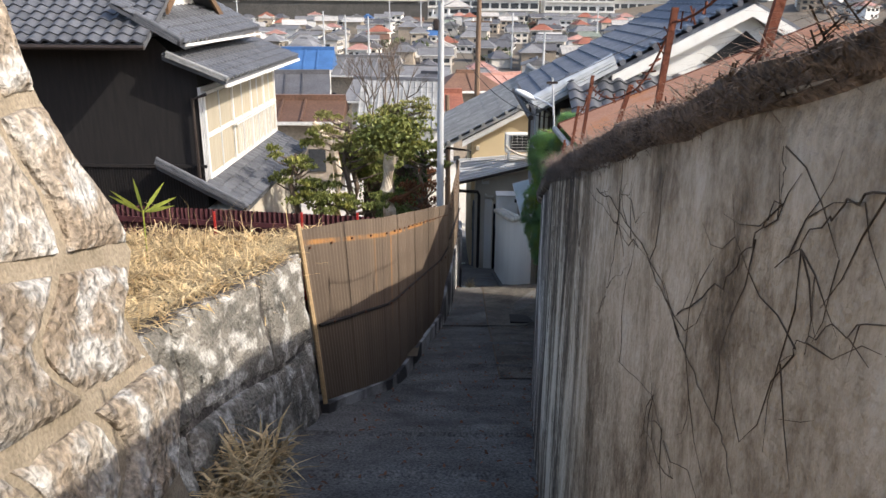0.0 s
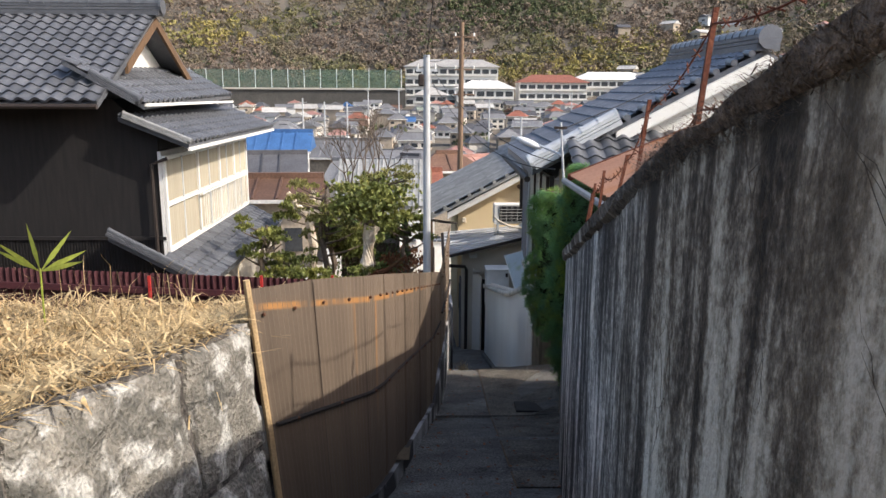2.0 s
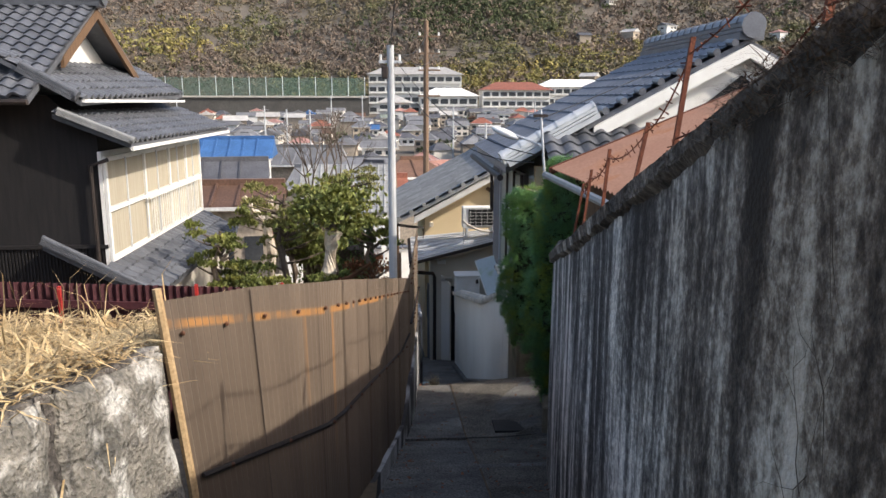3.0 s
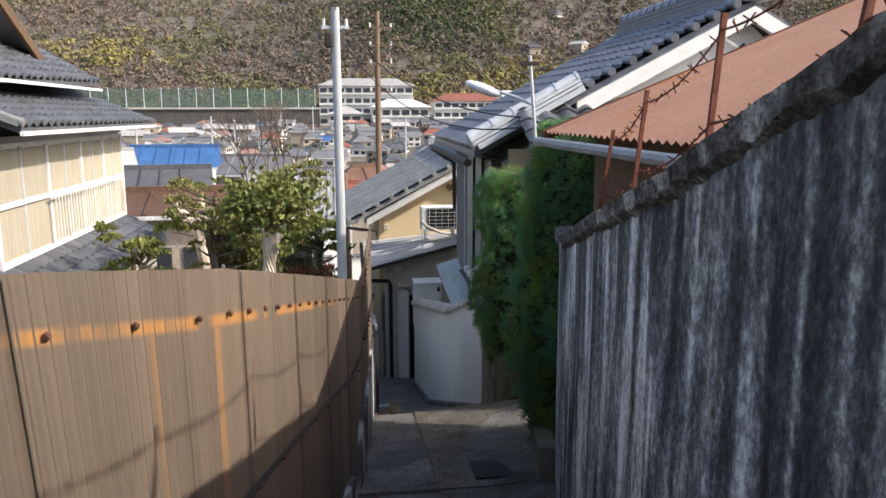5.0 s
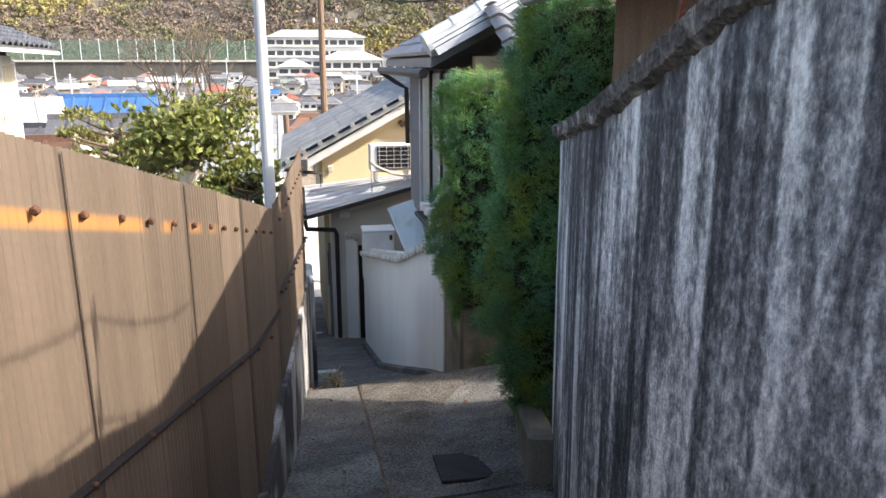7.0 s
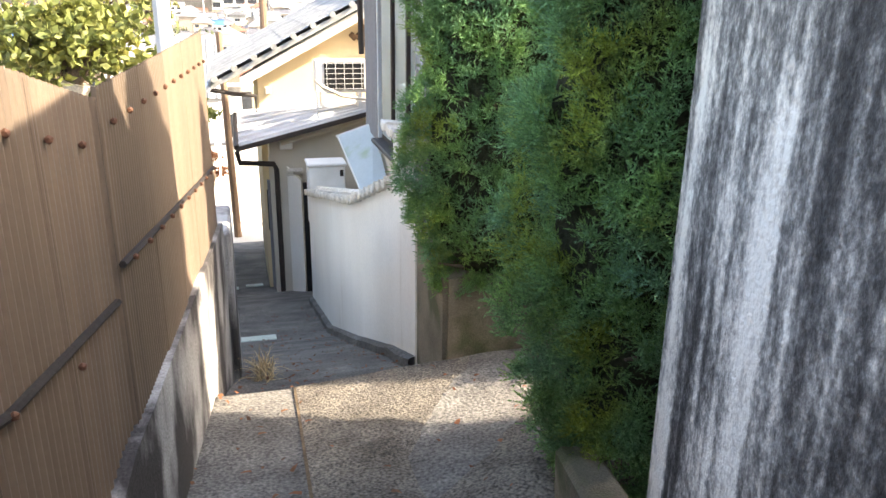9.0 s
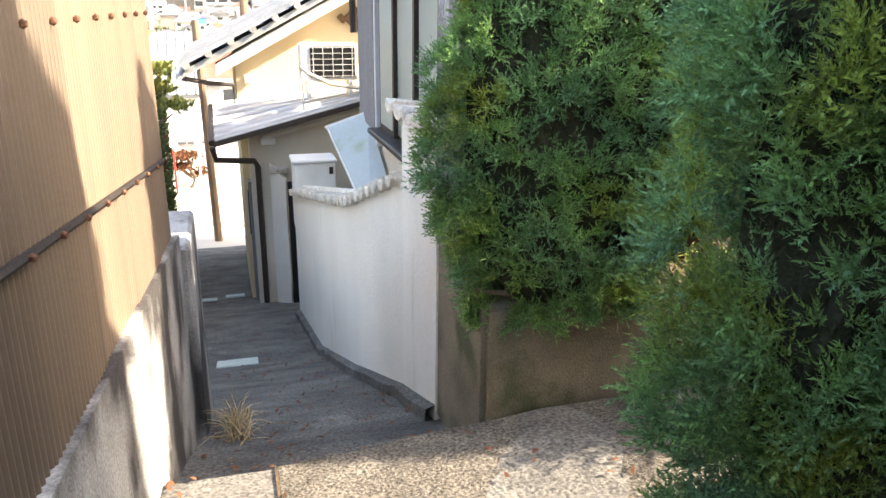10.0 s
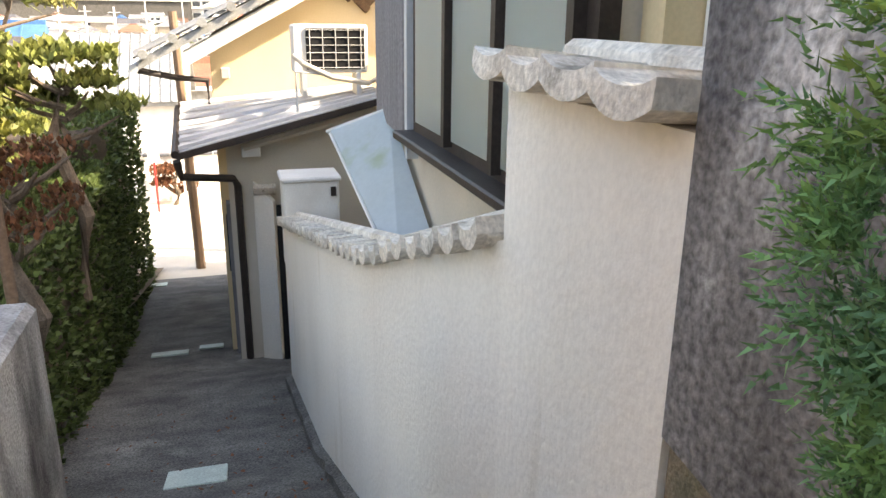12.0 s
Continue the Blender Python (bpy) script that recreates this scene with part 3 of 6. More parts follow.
fence = thing("sheet_fence", (-0.3, 7.5, lane_z(7.5)), "tall brown corrugated sheet fence with rust streaks, lining the lane", "fence")
y = 5.2
k = 0
while y < 10.0:
    y2 = min(10.06, y + 0.436)
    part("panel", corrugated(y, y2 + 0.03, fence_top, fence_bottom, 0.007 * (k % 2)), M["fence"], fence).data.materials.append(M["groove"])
    # narrow darker strip along the overlap of two sheets
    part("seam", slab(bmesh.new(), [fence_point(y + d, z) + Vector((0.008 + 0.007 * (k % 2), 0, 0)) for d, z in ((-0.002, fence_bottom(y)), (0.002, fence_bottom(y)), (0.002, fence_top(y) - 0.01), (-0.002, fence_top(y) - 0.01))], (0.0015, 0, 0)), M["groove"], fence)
    y, k = y2, k + 1
FENCE_RAIL = [(5.2, -0.86), (6.75, -1.17), (7.71, -1.37), (9.77, -1.83), (10.06, -1.72)]
part("rail", tubebm([fence_point(q, lerp(FENCE_RAIL, q)) + Vector((0.018, 0, 0)) for q in (5.25, 5.68, 6.1, 6.4, 7.2, 8.17, 9.2, 9.95)], 0.012, 6), M["rail"], fence, "dark rail")
sm = bmesh.new()
bmesh.ops.create_icosphere(sm, subdivisions=1, radius=0.012)
screw_me = bpy.data.meshes.new("screw")
sm.to_mesh(screw_me)
sm.free()
screw_me.materials.append(M["screw"])
for q in range(22):
    yy = 5.27 + q * 0.218
    piece("screw", screw_me, Matrix.Translation(fence_point(yy, fence_top(yy) - 0.145) + Vector((0.016, 0, 0))), fence)
for q in range(12):
    yy = 5.4 + q * 0.38
    piece("screw", screw_me, Matrix.Translation(fence_point(yy, lerp(FENCE_RAIL, yy)) + Vector((0.03, 0, 0))), fence)
part("post", tubebm([(-0.90, 5.17, -1.62), (-0.965, 5.17, -0.86), (-1.05, 5.17, -0.03)], [0.02, 0.02, 0.018], 7), M["bamboo"], fence, "pale weathered wooden end post")

# taller second stretch on its concrete base
fence_b = thing("sheet_fence", (0.2, 11.1, -2.2), "taller brown corrugated sheet fence on a concrete base", "fence")
y = 10.02
k = 0
while y < 12.5:
    y2 = min(12.6, y + 0.55)
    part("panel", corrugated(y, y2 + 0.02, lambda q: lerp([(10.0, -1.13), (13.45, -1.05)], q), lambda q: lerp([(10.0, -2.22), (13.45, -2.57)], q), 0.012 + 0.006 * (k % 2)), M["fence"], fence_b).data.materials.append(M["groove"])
    y, k = y2, k + 1
part("rail", tubebm([fence_point(q, lerp([(10, -1.66), (13.4, -1.98)], q)) + Vector((0.03, 0, 0)) for q in (10.0, 11.5, 12.55)], 0.012, 6), M["rail"], fence_b, "dark rail")
for q in range(11):
    piece("screw", screw_me, Matrix.Translation(fence_point(10.1 + q * 0.24, lerp([(10, -1.66), (13.4, -1.98)], 10.1 + q * 0.24)) + Vector((0.045, 0, 0))), fence_b)
    piece("screw", screw_me, Matrix.Translation(fence_point(10.1 + q * 0.24, -1.24) + Vector((0.03, 0, 0))), fence_b)

# low base wall below the fence and its end
bm = bmesh.new()
secs = []
for k in range(33):
    y = 5.15 + (12.66 - 5.15) * k / 32
    x = lerp(FENCE_X, y) + 0.045
    zt = lerp([(5.15, -1.50), (6.1, -1.78), (9.2, -2.46), (9.9, -2.2), (12.66, -2.30)], y)
    secs.append([bm.verts.new(p) for p in ((x, y, lane_z(y) - 0.3), (x, y, zt), (x - 0.3, y, zt), (x - 0.3, y, lane_z(y) - 0.3))])
for p, q in zip(secs, secs[1:]):
    for j in range(4):
        bm.faces.new((p[j], p[(j + 1) % 4], q[(j + 1) % 4], q[j]))
bm.faces.new(secs[0])
bm.faces.new(secs[-1][::-1])
bmesh.ops.recalc_face_normals(bm, faces=bm.faces)
setting("wall_base", bm, M["stained"], "low stained concrete base wall below the fence", "wall")
# end block past the fence, standing a little lower down the lane
bm = boxbm((0.19, 13.08, -3.43), (0.26, 0.74, 2.1), None, 0.02)
setting("wall_base_end", bm, M["stained"], "square grey concrete block at the fence's end", "wall")

# ---------------------------------------------------------------- masonry walls and dry grass
def masonry(name, a_foot, b_foot, a_top, b_top, rows, length, mat, back, label, seed=1, depth=0.05, joint=0.012, warp=0.03):
    """A battered stone wall: a mortar backing and single rough stones whose joints wander. Corners are given as points."""
    r = random.Random(seed)
    af, bf, at, bt = map(Vector, (a_foot, b_foot, a_top, b_top))
    high, wide = (at - af).length, (bf - af).length

    def spot(u, v):
        u2 = u + warp * 1.6 * noise.noise((u * 4, v * 5, seed))
        v2 = v + warp * 1.6 * noise.noise((u * 4, v * 3, seed + 7))
        return af.lerp(bf, u2).lerp(at.lerp(bt, u2), v2)

    def facing(u, v):
        return (bf - af).lerp(bt - at, v).cross((at - af).lerp(bt - bf, u)).normalized()
    bm = bmesh.new()
    n = 12
    grid = [[(bm.verts.new(spot(i / n, j / n) + facing(i / n, j / n) * 0.3 * depth), bm.verts.new(spot(i / n, j / n) - facing(i / n, j / n) * 0.35)) for j in range(n + 1)] for i in range(n + 1)]
    for i in range(n):
        for j in range(n):
            q = (grid[i][j], grid[i + 1][j], grid[i + 1][j + 1], grid[i][j + 1])
            bm.faces.new([p[0] for p in q])
            bm.faces.new([p[1] for p in q][::-1])
    ring = [grid[i][0] for i in range(n)] + [grid[n][j] for j in range(n)] + [grid[i][n] for i in range(n, 0, -1)] + [grid[0][j] for j in range(n, 0, -1)]
    for p, q in zip(ring, ring[1:] + ring[:1]):
        bm.faces.new((p[0], p[1], q[1], q[0]))
    bmesh.ops.recalc_face_normals(bm, faces=bm.faces)
    w = setting(name, bm, back, label, "wall")
    steps = [0, 0.02, 0.07, 0.15, 0.25, 0.35, 0.45, 0.55, 0.65, 0.75, 0.85, 0.93, 0.98, 1]
    m = len(steps)
    for j in range(rows):
        u = -r.random() * 0.5 * length / wide
        while u < 1:
            du = length * (0.65 + 0.8 * r.random()) / wide
            u0, u1 = max(0, u), min(1, u + du)
            u += du
            if u1 - u0 < 0.03:
                continue
            ju, jv = joint / wide, joint / high
            lift = depth * (0.7 + 0.6 * r.random())
            vs, fs = [], []
            for a in steps:
                for b in steps:
                    uu, vv = u0 + ju + (u1 - u0 - 2 * ju) * a, (j + b) / rows + jv * (1 - 2 * b)
                    p = spot(uu, vv)
                    rim = min(a, 1 - a, b, 1 - b)
                    rise = -0.02 if rim == 0 else lift * min(1, 0.45 + rim * 6)
                    rise += 0 if rim == 0 else 0.4 * depth * noise.noise(p * 5) + 0.28 * depth * noise.noise(p * 13) + 0.16 * depth * noise.noise(p * 31)
                    vs.append(p + facing(uu, vv) * rise)
            for a in range(m - 1):
                for b in range(m - 1):
                    k = a * m + b
                    fs.append((k, k + m, k + m + 1, k + 1))
            me = bpy.data.meshes.new("stone")
            me.from_pydata(vs, [], fs)
            me.materials.append(mat)
            piece("stone", me, Matrix(), w)
    return w


masonry("wall_west_near", (-0.55, -3.5, 0.8), (-0.66, 2.28, -0.9), (-1.35, -3.5, 3.3), (-1.28, 2.22, 1.55), 6, 0.52, M["stone"], M["mortar"], "battered granite block wall with wide mortar joints", 3, 0.042, 0.02, 0.06)
masonry("wall_west_low", (-1.25, 2.4, -0.95), (-0.95, 5.14, -1.62), (-1.62, 2.8, 0.0), (-1.07, 5.16, -0.26), 2, 0.8, M["rwstone"], M["rwall_dark"], "low retaining wall of large lichened stones under dry grass", 5, 0.06, 0.008, 0.03)
bm = slab(bmesh.new(), [(-0.72, 2.28, -0.9), (-1.31, 2.23, 1.5), (-3.0, 2.3, 1.5), (-3.0, 2.3, -0.9)], (0, -0.3, 0))
setting("wall_west_end", bm, M["mortar"], "end of the battered stone wall", "wall")
# grass bank
def bank_z(x, y):
    edge = max(0.0, 1 - (-1.62 + (y - 2.8) * 0.233 - x) / 0.7)
    return 0.21 * min(1.0, edge) - 0.25 - 0.115 * (y - 3) + 0.06 * noise.noise((x * 1.3, y * 1.3, 0)) + 0.05 * noise.noise((x * 3.5, y * 3.5, 5)) - 0.015 * x


bm = bmesh.new()
v = [[bm.verts.new((x, y, bank_z(x, y) - 0.05)) for x in [lerp([(2.4, -1.78), (2.8, -1.7), (5.1, -1.12), (7.1, -0.8)], y) + d for d in (-6, -4, -3, -2.4, -1.8, -1.2, -0.8, -0.35, 0)]] for y in (2.4, 3, 3.5, 4, 4.5, 5.1, 6, 7.1)]
for a, b in zip(v, v[1:]):
    for i in range(8):
        bm.faces.new((a[i], a[i + 1], b[i + 1], b[i]))
setting("ground_bank", bm, M["soil"], "earth bank under the cut dry grass", "ground")


def blades(name, n, place, size, mat, lift=0.5, width=0.012, seed=1, parent=None, label=""):
    """Many bent blades in one mesh: place(r) gives a root point."""
    r = random.Random(seed)
    vs, fs = [], []
    for _ in range(n):
        p = Vector(place(r))
        a = r.random() * 2 * math.pi
        L = size * (0.4 + 0.9 * r.random())
        up = lift * (r.random() ** 1.5)
        d = Vector((math.cos(a), math.sin(a), 0))
        d1 = (d * (1 - up) + Vector((0, 0, up + 0.12))).normalized()
        d2 = (d + Vector((0, 0, up - 0.45 + 0.3 * r.random()))).normalized()
        s = Vector((-d.y, d.x, 0.3 * (r.random() - 0.5))) * width * (0.5 + r.random())
        q = p + d1 * L * 0.55
        e = q + d2 * L * 0.45
        k = len(vs)
        vs += [p - s, p + s, q - s * 0.8, q + s * 0.8, e]
        fs += [(k, k + 1, k + 3, k + 2), (k + 2, k + 3, k + 4)]
    me = bpy.data.meshes.new(name)
    me.from_pydata(vs, [], fs)
    me.materials.append(mat)
    ob = new(name, me)
    if parent is not None:
        ob.parent = parent
        if parent in INV:
            ob.matrix_parent_inverse = INV[parent]
    return tagged(ob, label)


def bank_place(r):
    while True:
        x, y = -1.12 - 3.2 * r.random() ** 1.2, 2.9 + 3.9 * r.random()
        if x < -1.62 + (y - 2.8) * 0.233 and not (y < 3.0 and x > -1.7):
            return (x, y, bank_z(x, y) - 0.04 + 0.10 * r.random())


tagged(blades("dry_grass", 19000, bank_place, 0.19, M["straw"], 0.42, 0.0042, 2), "thick mat of straw-coloured cut dry grass on the bank", "grass", "", "stuff")
tagged(blades("dry_grass", 1300, bank_place, 0.24, M["straw"], 0.3, 0.011, 3), "broad flattened dead leaves among the cut grass", "grass", "", "stuff")
tagged(blades("dry_grass", 500, lambda r: (-1.1 - 2.9 * r.random(), 4.4 + 2.2 * r.random(), -0.5), 0.34, M["straw"], 1.5, 0.003, 4), "tall dry grass stalks standing on the bank", "grass", "", "stuff")
tagged(blades("fallen_straw", 700, lambda r: (-0.95 - 0.28 * r.random() + 0.1, 2.55 + 1.0 * r.random(), lane_z(3.0) + 0.16 * r.random() - 0.02), 0.26, M["straw"], 0.5, 0.008, 8), "heap of cut straw fallen at the wall foot", "straw", "", "stuff")

# ---------------------------------------------------------------- roofs
def tile_mesh(name, pu, pv, amp, mat, flat=False, rise=0.035):
    """One roof tile in the plane x (along the eave), y (up the slope), z out: a wave across and a raised lower lip."""
    bm = bmesh.new()
    n = 7
    top, bot, lip, edge = [], [], [], []
    for i in range(n + 1):
        u = i / n
        if flat:
            w = amp * (math.sin(math.pi * u / 0.3) if u < 0.3 else 0.0)
        else:
            w = amp * math.sin(2 * math.pi * (u - 0.1))
        x = (u - 0.5) * pu * 1.04
        bot.append(bm.verts.new((x, -0.55 * pv, w + rise)))
        top.append(bm.verts.new((x, 0.55 * pv, w)))
        edge.append(bm.verts.new((x, -0.55 * pv, w + rise)))
        lip.append(bm.verts.new((x, -0.55 * pv, w - 0.01)))
    for i in range(n):
        bm.faces.new((bot[i], bot[i + 1], top[i + 1], top[i]))
        bm.faces.new((lip[i], lip[i + 1], edge[i + 1], edge[i]))
    for fc in bm.faces:
        fc.smooth = True
    me = bpy.data.meshes.new(name)
    bm.to_mesh(me)
    bm.free()
    me.materials.append(mat)
    return me


def tiled(roof, o, u, w, pu, pv, me, limit, join_mat, inside=None):
    """Tiles over the plane from corner o along the eave u and up the slope w; past the limit they are joined."""
    o, u, w = Vector(o), Vector(u), Vector(w)
    X, Y = u.normalized(), w.normalized()
    Z = X.cross(Y)
    if Z.z < 0:
        o, u, X = o + u, -u, -X
        Z = X.cross(Y)
    nu, nv = max(1, round(u.length / pu)), max(1, round(w.length / pv))
    su, sv = u.length / nu, w.length / nv
    rot = Matrix((X, Y, Z)).transposed().to_4x4() @ Matrix.Diagonal((su / pu, sv / pv, 1, 1))
    vs, fs = [], []
    src_v = [v.co.copy() for v in me.vertices]
    src_f = [tuple(p.vertices) for p in me.polygons]
    count = 0
    for j in range(nv):
        for i in range(nu):
            if inside and not inside((i + 0.5) / nu, (j + 0.5) / nv):
                continue
            m = Matrix.Translation(o + X * (i + 0.5) * su + Y * (j + 0.5) * sv + Z * 0.045) @ rot
            if count < limit:
                piece("tile", me, m, roof)
                count += 1
            else:
                k = len(vs)
                vs += [m @ p for p in src_v]
                fs += [tuple(q + k for q in p) for p in src_f]
    if vs:
        jm = bpy.data.meshes.new("tiles")
        jm.from_pydata(vs, [], fs)
        jm.materials.append(join_mat)
        for p in jm.polygons:
            p.use_smooth = True
        ob = new("tiles", jm)
        ob.parent = roof
        tagged(ob, "", "", "", "stuff")


def ridge(roof, a, b, r=0.11, mat=None):
    """A ridge: stacked flat courses with a round cap, in one part."""
    a, b = Vector(a), Vector(b)
    d = (b - a).normalized()
    s = d.cross(Vector((0, 0, 1))).normalized()
    up = s.cross(d)
    bm = bmesh.new()
    q = r / 0.11
    for w, h0, h1 in ((1.25, -0.03 * q, 0.05 * q), (1.05, 0.06 * q, 0.10 * q), (0.9, 0.11 * q, 0.15 * q)):
        slab(bm, [a - s * r * w + up * h0, a + s * r * w + up * h0, a + s * r * w + up * h1, a - s * r * w + up * h1], b - a)
    tube(bm, [a + up * 0.17 * q, b + up * 0.17 * q], r * 0.75, 10)
    n = max(2, int((b - a).length / 0.28))
    for k in range(n + 1):
        p = a.lerp(b, k / n) + up * 0.17 * q
        tube(bm, [p - d * 0.015, p + d * 0.015], r * 0.85, 10)
    tube(bm, [a - d * 0.05 + up * 0.12 * q, a + up * 0.12 * q], r * 1.25, 12)
    return part("ridge", bm, mat or M["tile_join"], roof)


T_OLD = tile_mesh("tile", 0.27, 0.25, 0.032, M["tile"])
T_NEW = tile_mesh("tile", 0.30, 0.30, 0.03, M["tile_new"], True)
T_GREY = tile_mesh("tile", 0.28, 0.42, 0.055, M["tile_old"], True, 0.012)

# ---------------------------------------------------------------- dark timber house
def build_dark_house():
    h = thing("house", (-8, 18, -4), "dark timber house with grey tiled roofs and lit window band", "house")
    w = part("wall", slab(bmesh.new(), [(-14, 15.0, -4.6), (-4.95, 15.0, -4.6), (-4.95, 15.0, 0.1), (-5.7, 15.0, 0.8), (-14, 15.0, 0.8)], (0, 6.2, 0)), M["burnt"], h, "charred black board wall")
    # upright battens on the lower boards
    bme = boxbm((0, 0, 0), (0.025, 0.02, 1.25))
    me = bpy.data.meshes.new("batten")
    bme.to_mesh(me)
    bme.free()
    me.materials.append(M["burnt"])
    for k in range(90):
        piece("batten", me, Matrix.Translation((-5.0 - k * 0.055, 14.985, -2.35)), w)
    part("band", boxbm((-8, 14.97, -1.72), (6.2, 0.05, 0.06)), M["burnt"], h)
    # corner board and drainpipe
    part("drainpipe", tubebm([(-4.78, 14.95, -0.25), (-5.05, 14.9, -0.35), (-5.05, 14.9, -2.2)], 0.035, 8), M["brownmetal"], h, "dark drainpipe")
    # window band on the lane side
    win = part("window", boxbm((-4.93, 18.1, -1.1), (0.06, 6.25, 1.95)), M["white"], h, "long band of cream sliding windows")
    ys = [15.02, 17.0, 18.62, 19.92, 21.2]
    for a, b in zip(ys, ys[1:]):
        for z0, z1 in ((-0.28, -1.08), (-1.14, -1.92)):
            part("pane", boxbm((-4.885, (a + b) / 2, (z0 + z1) / 2), (0.02, b - a - 0.10, abs(z1 - z0) - 0.05)), M["curtain"], win, "pane with cream curtain behind")
        part("meeting_stile", boxbm((-4.87, (a + b) / 2, -1.1), (0.03, 0.035, 1.7)), M["galv"], win)
    for y in ys:
        part("mullion", boxbm((-4.865, y, -1.1), (0.05, 0.075, 1.72)), M["white"], win)
    for z in (-0.24, -1.11, -1.96):
        part("transom", boxbm((-4.86, 18.1, z), (0.06, 6.2, 0.06)), M["white"], win)
    for k in range(26):
        part("baluster", boxbm((-4.74, 16.9 + k * 0.14, -1.52), (0.015, 0.015, 0.75)), M["white"], win)
    part("handrail", boxbm((-4.74, 18.75, -1.13), (0.03, 3.9, 0.035)), M["white"], win)
    # main roof: slope facing the camera
    rf = part("roof", slab(bmesh.new(), [(-15, 14.2, 0.74), (-5.62, 14.2, 0.74), (-5.62, 17.3, 2.45), (-15, 17.3, 2.45)], (0, 0.02, -0.10)), M["tile_join"], h, "grey tiled main roof")
    tiled(rf, (-12.4, 14.2, 0.74), (6.78, 0, 0), (0, 3.1, 1.71), 0.27, 0.25, T_OLD, 300, M["tile_join"])
    rf2 = part("roof", slab(bmesh.new(), [(-15, 20.4, 0.74), (-15, 17.3, 2.45), (-5.62, 17.3, 2.45), (-5.62, 20.4, 0.74)], (0, -0.02, -0.10)), M["tile_join"], h)
    ridge(rf, (-5.5, 17.3, 2.48), (-15, 17.3, 2.48), 0.13)
    part("gutter", tubebm([(-15, 14.14, 0.68), (-5.6, 14.14, 0.68)], 0.045, 8), M["brownmetal"], h)
    part("gable", slab(bmesh.new(), [(-6.1, 14.6, 0.8), (-6.1, 20.0, 0.8), (-6.1, 17.3, 2.3)], (-0.1, 0, 0)), M["white"], h, "white plaster gable")
    for y0, z0, y1, z1 in ((15.6, 1.45, 17.3, 2.43), (17.3, 2.43, 19.4, 1.23)):
        part("bargeboard", slab(bmesh.new(), [(-5.6, y0, z0 - 0.02), (-5.6, y1, z1 - 0.02), (-5.6, y1, z1 - 0.2), (-5.6, y0, z0 - 0.2)], (-0.06, 0, 0)), M["woodbrown"], h, "brown bargeboard")
    # two side roofs above the windows, falling towards the lane
    up = part("roof", slab(bmesh.new(), [(-5.05, 14.75, 0.70), (-5.05, 20.7, 0.86), (-6.4, 20.7, 1.58), (-6.4, 14.75, 1.46)], (0, 0, -0.08)), M["tile_join"], h, "upper side roof")
    tiled(up, (-5.05, 14.75, 0.70), (0, 5.95, 0.15), (-1.35, 0, 0.75), 0.27, 0.25, T_OLD, 120, M["tile_join"])
    ridge(up, (-5.15, 14.70, 0.73), (-5.95, 14.70, 1.18), 0.07)
    part("eave_board", boxbm((-5.02, 17.75, 0.70), (0.05, 5.95, 0.05)), M["white"], h)
    lo = part("roof", slab(bmesh.new(), [(-4.3, 14.7, 0.02), (-4.3, 22.0, 0.02), (-5.5, 22.0, 0.50), (-5.5, 14.7, 0.50)], (0, 0, -0.08)), M["tile_join"], h, "lower side roof")
    tiled(lo, (-4.3, 14.7, 0.02), (0, 7.3, 0), (-1.2, 0, 0.48), 0.27, 0.25, T_OLD, 140, M["tile_join"])
    ridge(lo, (-4.3, 14.66, 0.05), (-5.4, 14.66, 0.50), 0.045, M["tile_old"])
    part("eave_board", boxbm((-4.28, 18.35, -0.06), (0.05, 7.35, 0.06)), M["white"], h, "pale eave board")
    # skirt roof below the windows
    sk = part("roof", slab(bmesh.new(), [(-4.05, 14.6, -2.52), (-4.05, 21.4, -2.52), (-4.9, 21.4, -2.05), (-4.9, 14.6, -2.05)], (0, 0, -0.08)), M["tile_join"], h, "skirt roof under the windows")
    tiled(sk, (-4.05, 14.6, -2.52), (0, 6.8, 0), (-0.85, 0, 0.47), 0.27, 0.25, T_OLD, 160, M["tile_join"])
    ridge(sk, (-4.08, 14.55, -2.48), (-5.8, 14.55, -1.56), 0.055)
    part("porch_slope", slab(bmesh.new(), [(-4.1, 14.58, -2.54), (-5.8, 14.58, -1.62), (-5.8, 15.0, -1.62), (-4.1, 15.0, -2.54)], (0, 0, -0.08)), M["tile_join"], h)
    part("porch_wall", boxbm((-4.6, 18, -3.6), (0.7, 6.2, 2.0)), M["cream"], h, "cream ground floor wall")
    return h


build_dark_house()

# maroon sheet fence on the far edge of the bank
mf = thing("low_fence", (-2.5, 7.2, -1.4), "low maroon corrugated fence behind the dry grass", "fence")
x = -5.4
while x < -0.62:
    bm = bmesh.new()
    prev = None
    for k in range(57):
        xx = x + 0.7 * k / 56
        yy = 7.2 + 0.012 * math.sin(k * math.pi / 2)
        zt = lerp([(-5.4, -0.36), (-0.5, -0.56)], xx)
        cur = [bm.verts.new((xx, yy, zt - 1.1)), bm.verts.new((xx, yy, zt))]
        if prev:
            bm.faces.new((prev[0], cur[0], cur[1], prev[1]))
        prev = cur
    part("panel", bm, M["maroon"], mf)
    x += 0.69
part("cap_rail", slab(bmesh.new(), [(-5.4, 7.16, -0.47), (-0.6, 7.16, -0.665), (-0.6, 7.16, -0.715), (-5.4, 7.16, -0.52)], (0, 0.025, 0)), M["maroon"], mf)
for x in (-4.9, -3.55, -2.3, -1.42, -0.86):
    part("post", boxbm((x, 7.15, -0.97), (0.02, 0.02, 0.95)), M["redpaint"], mf, "thin red post")

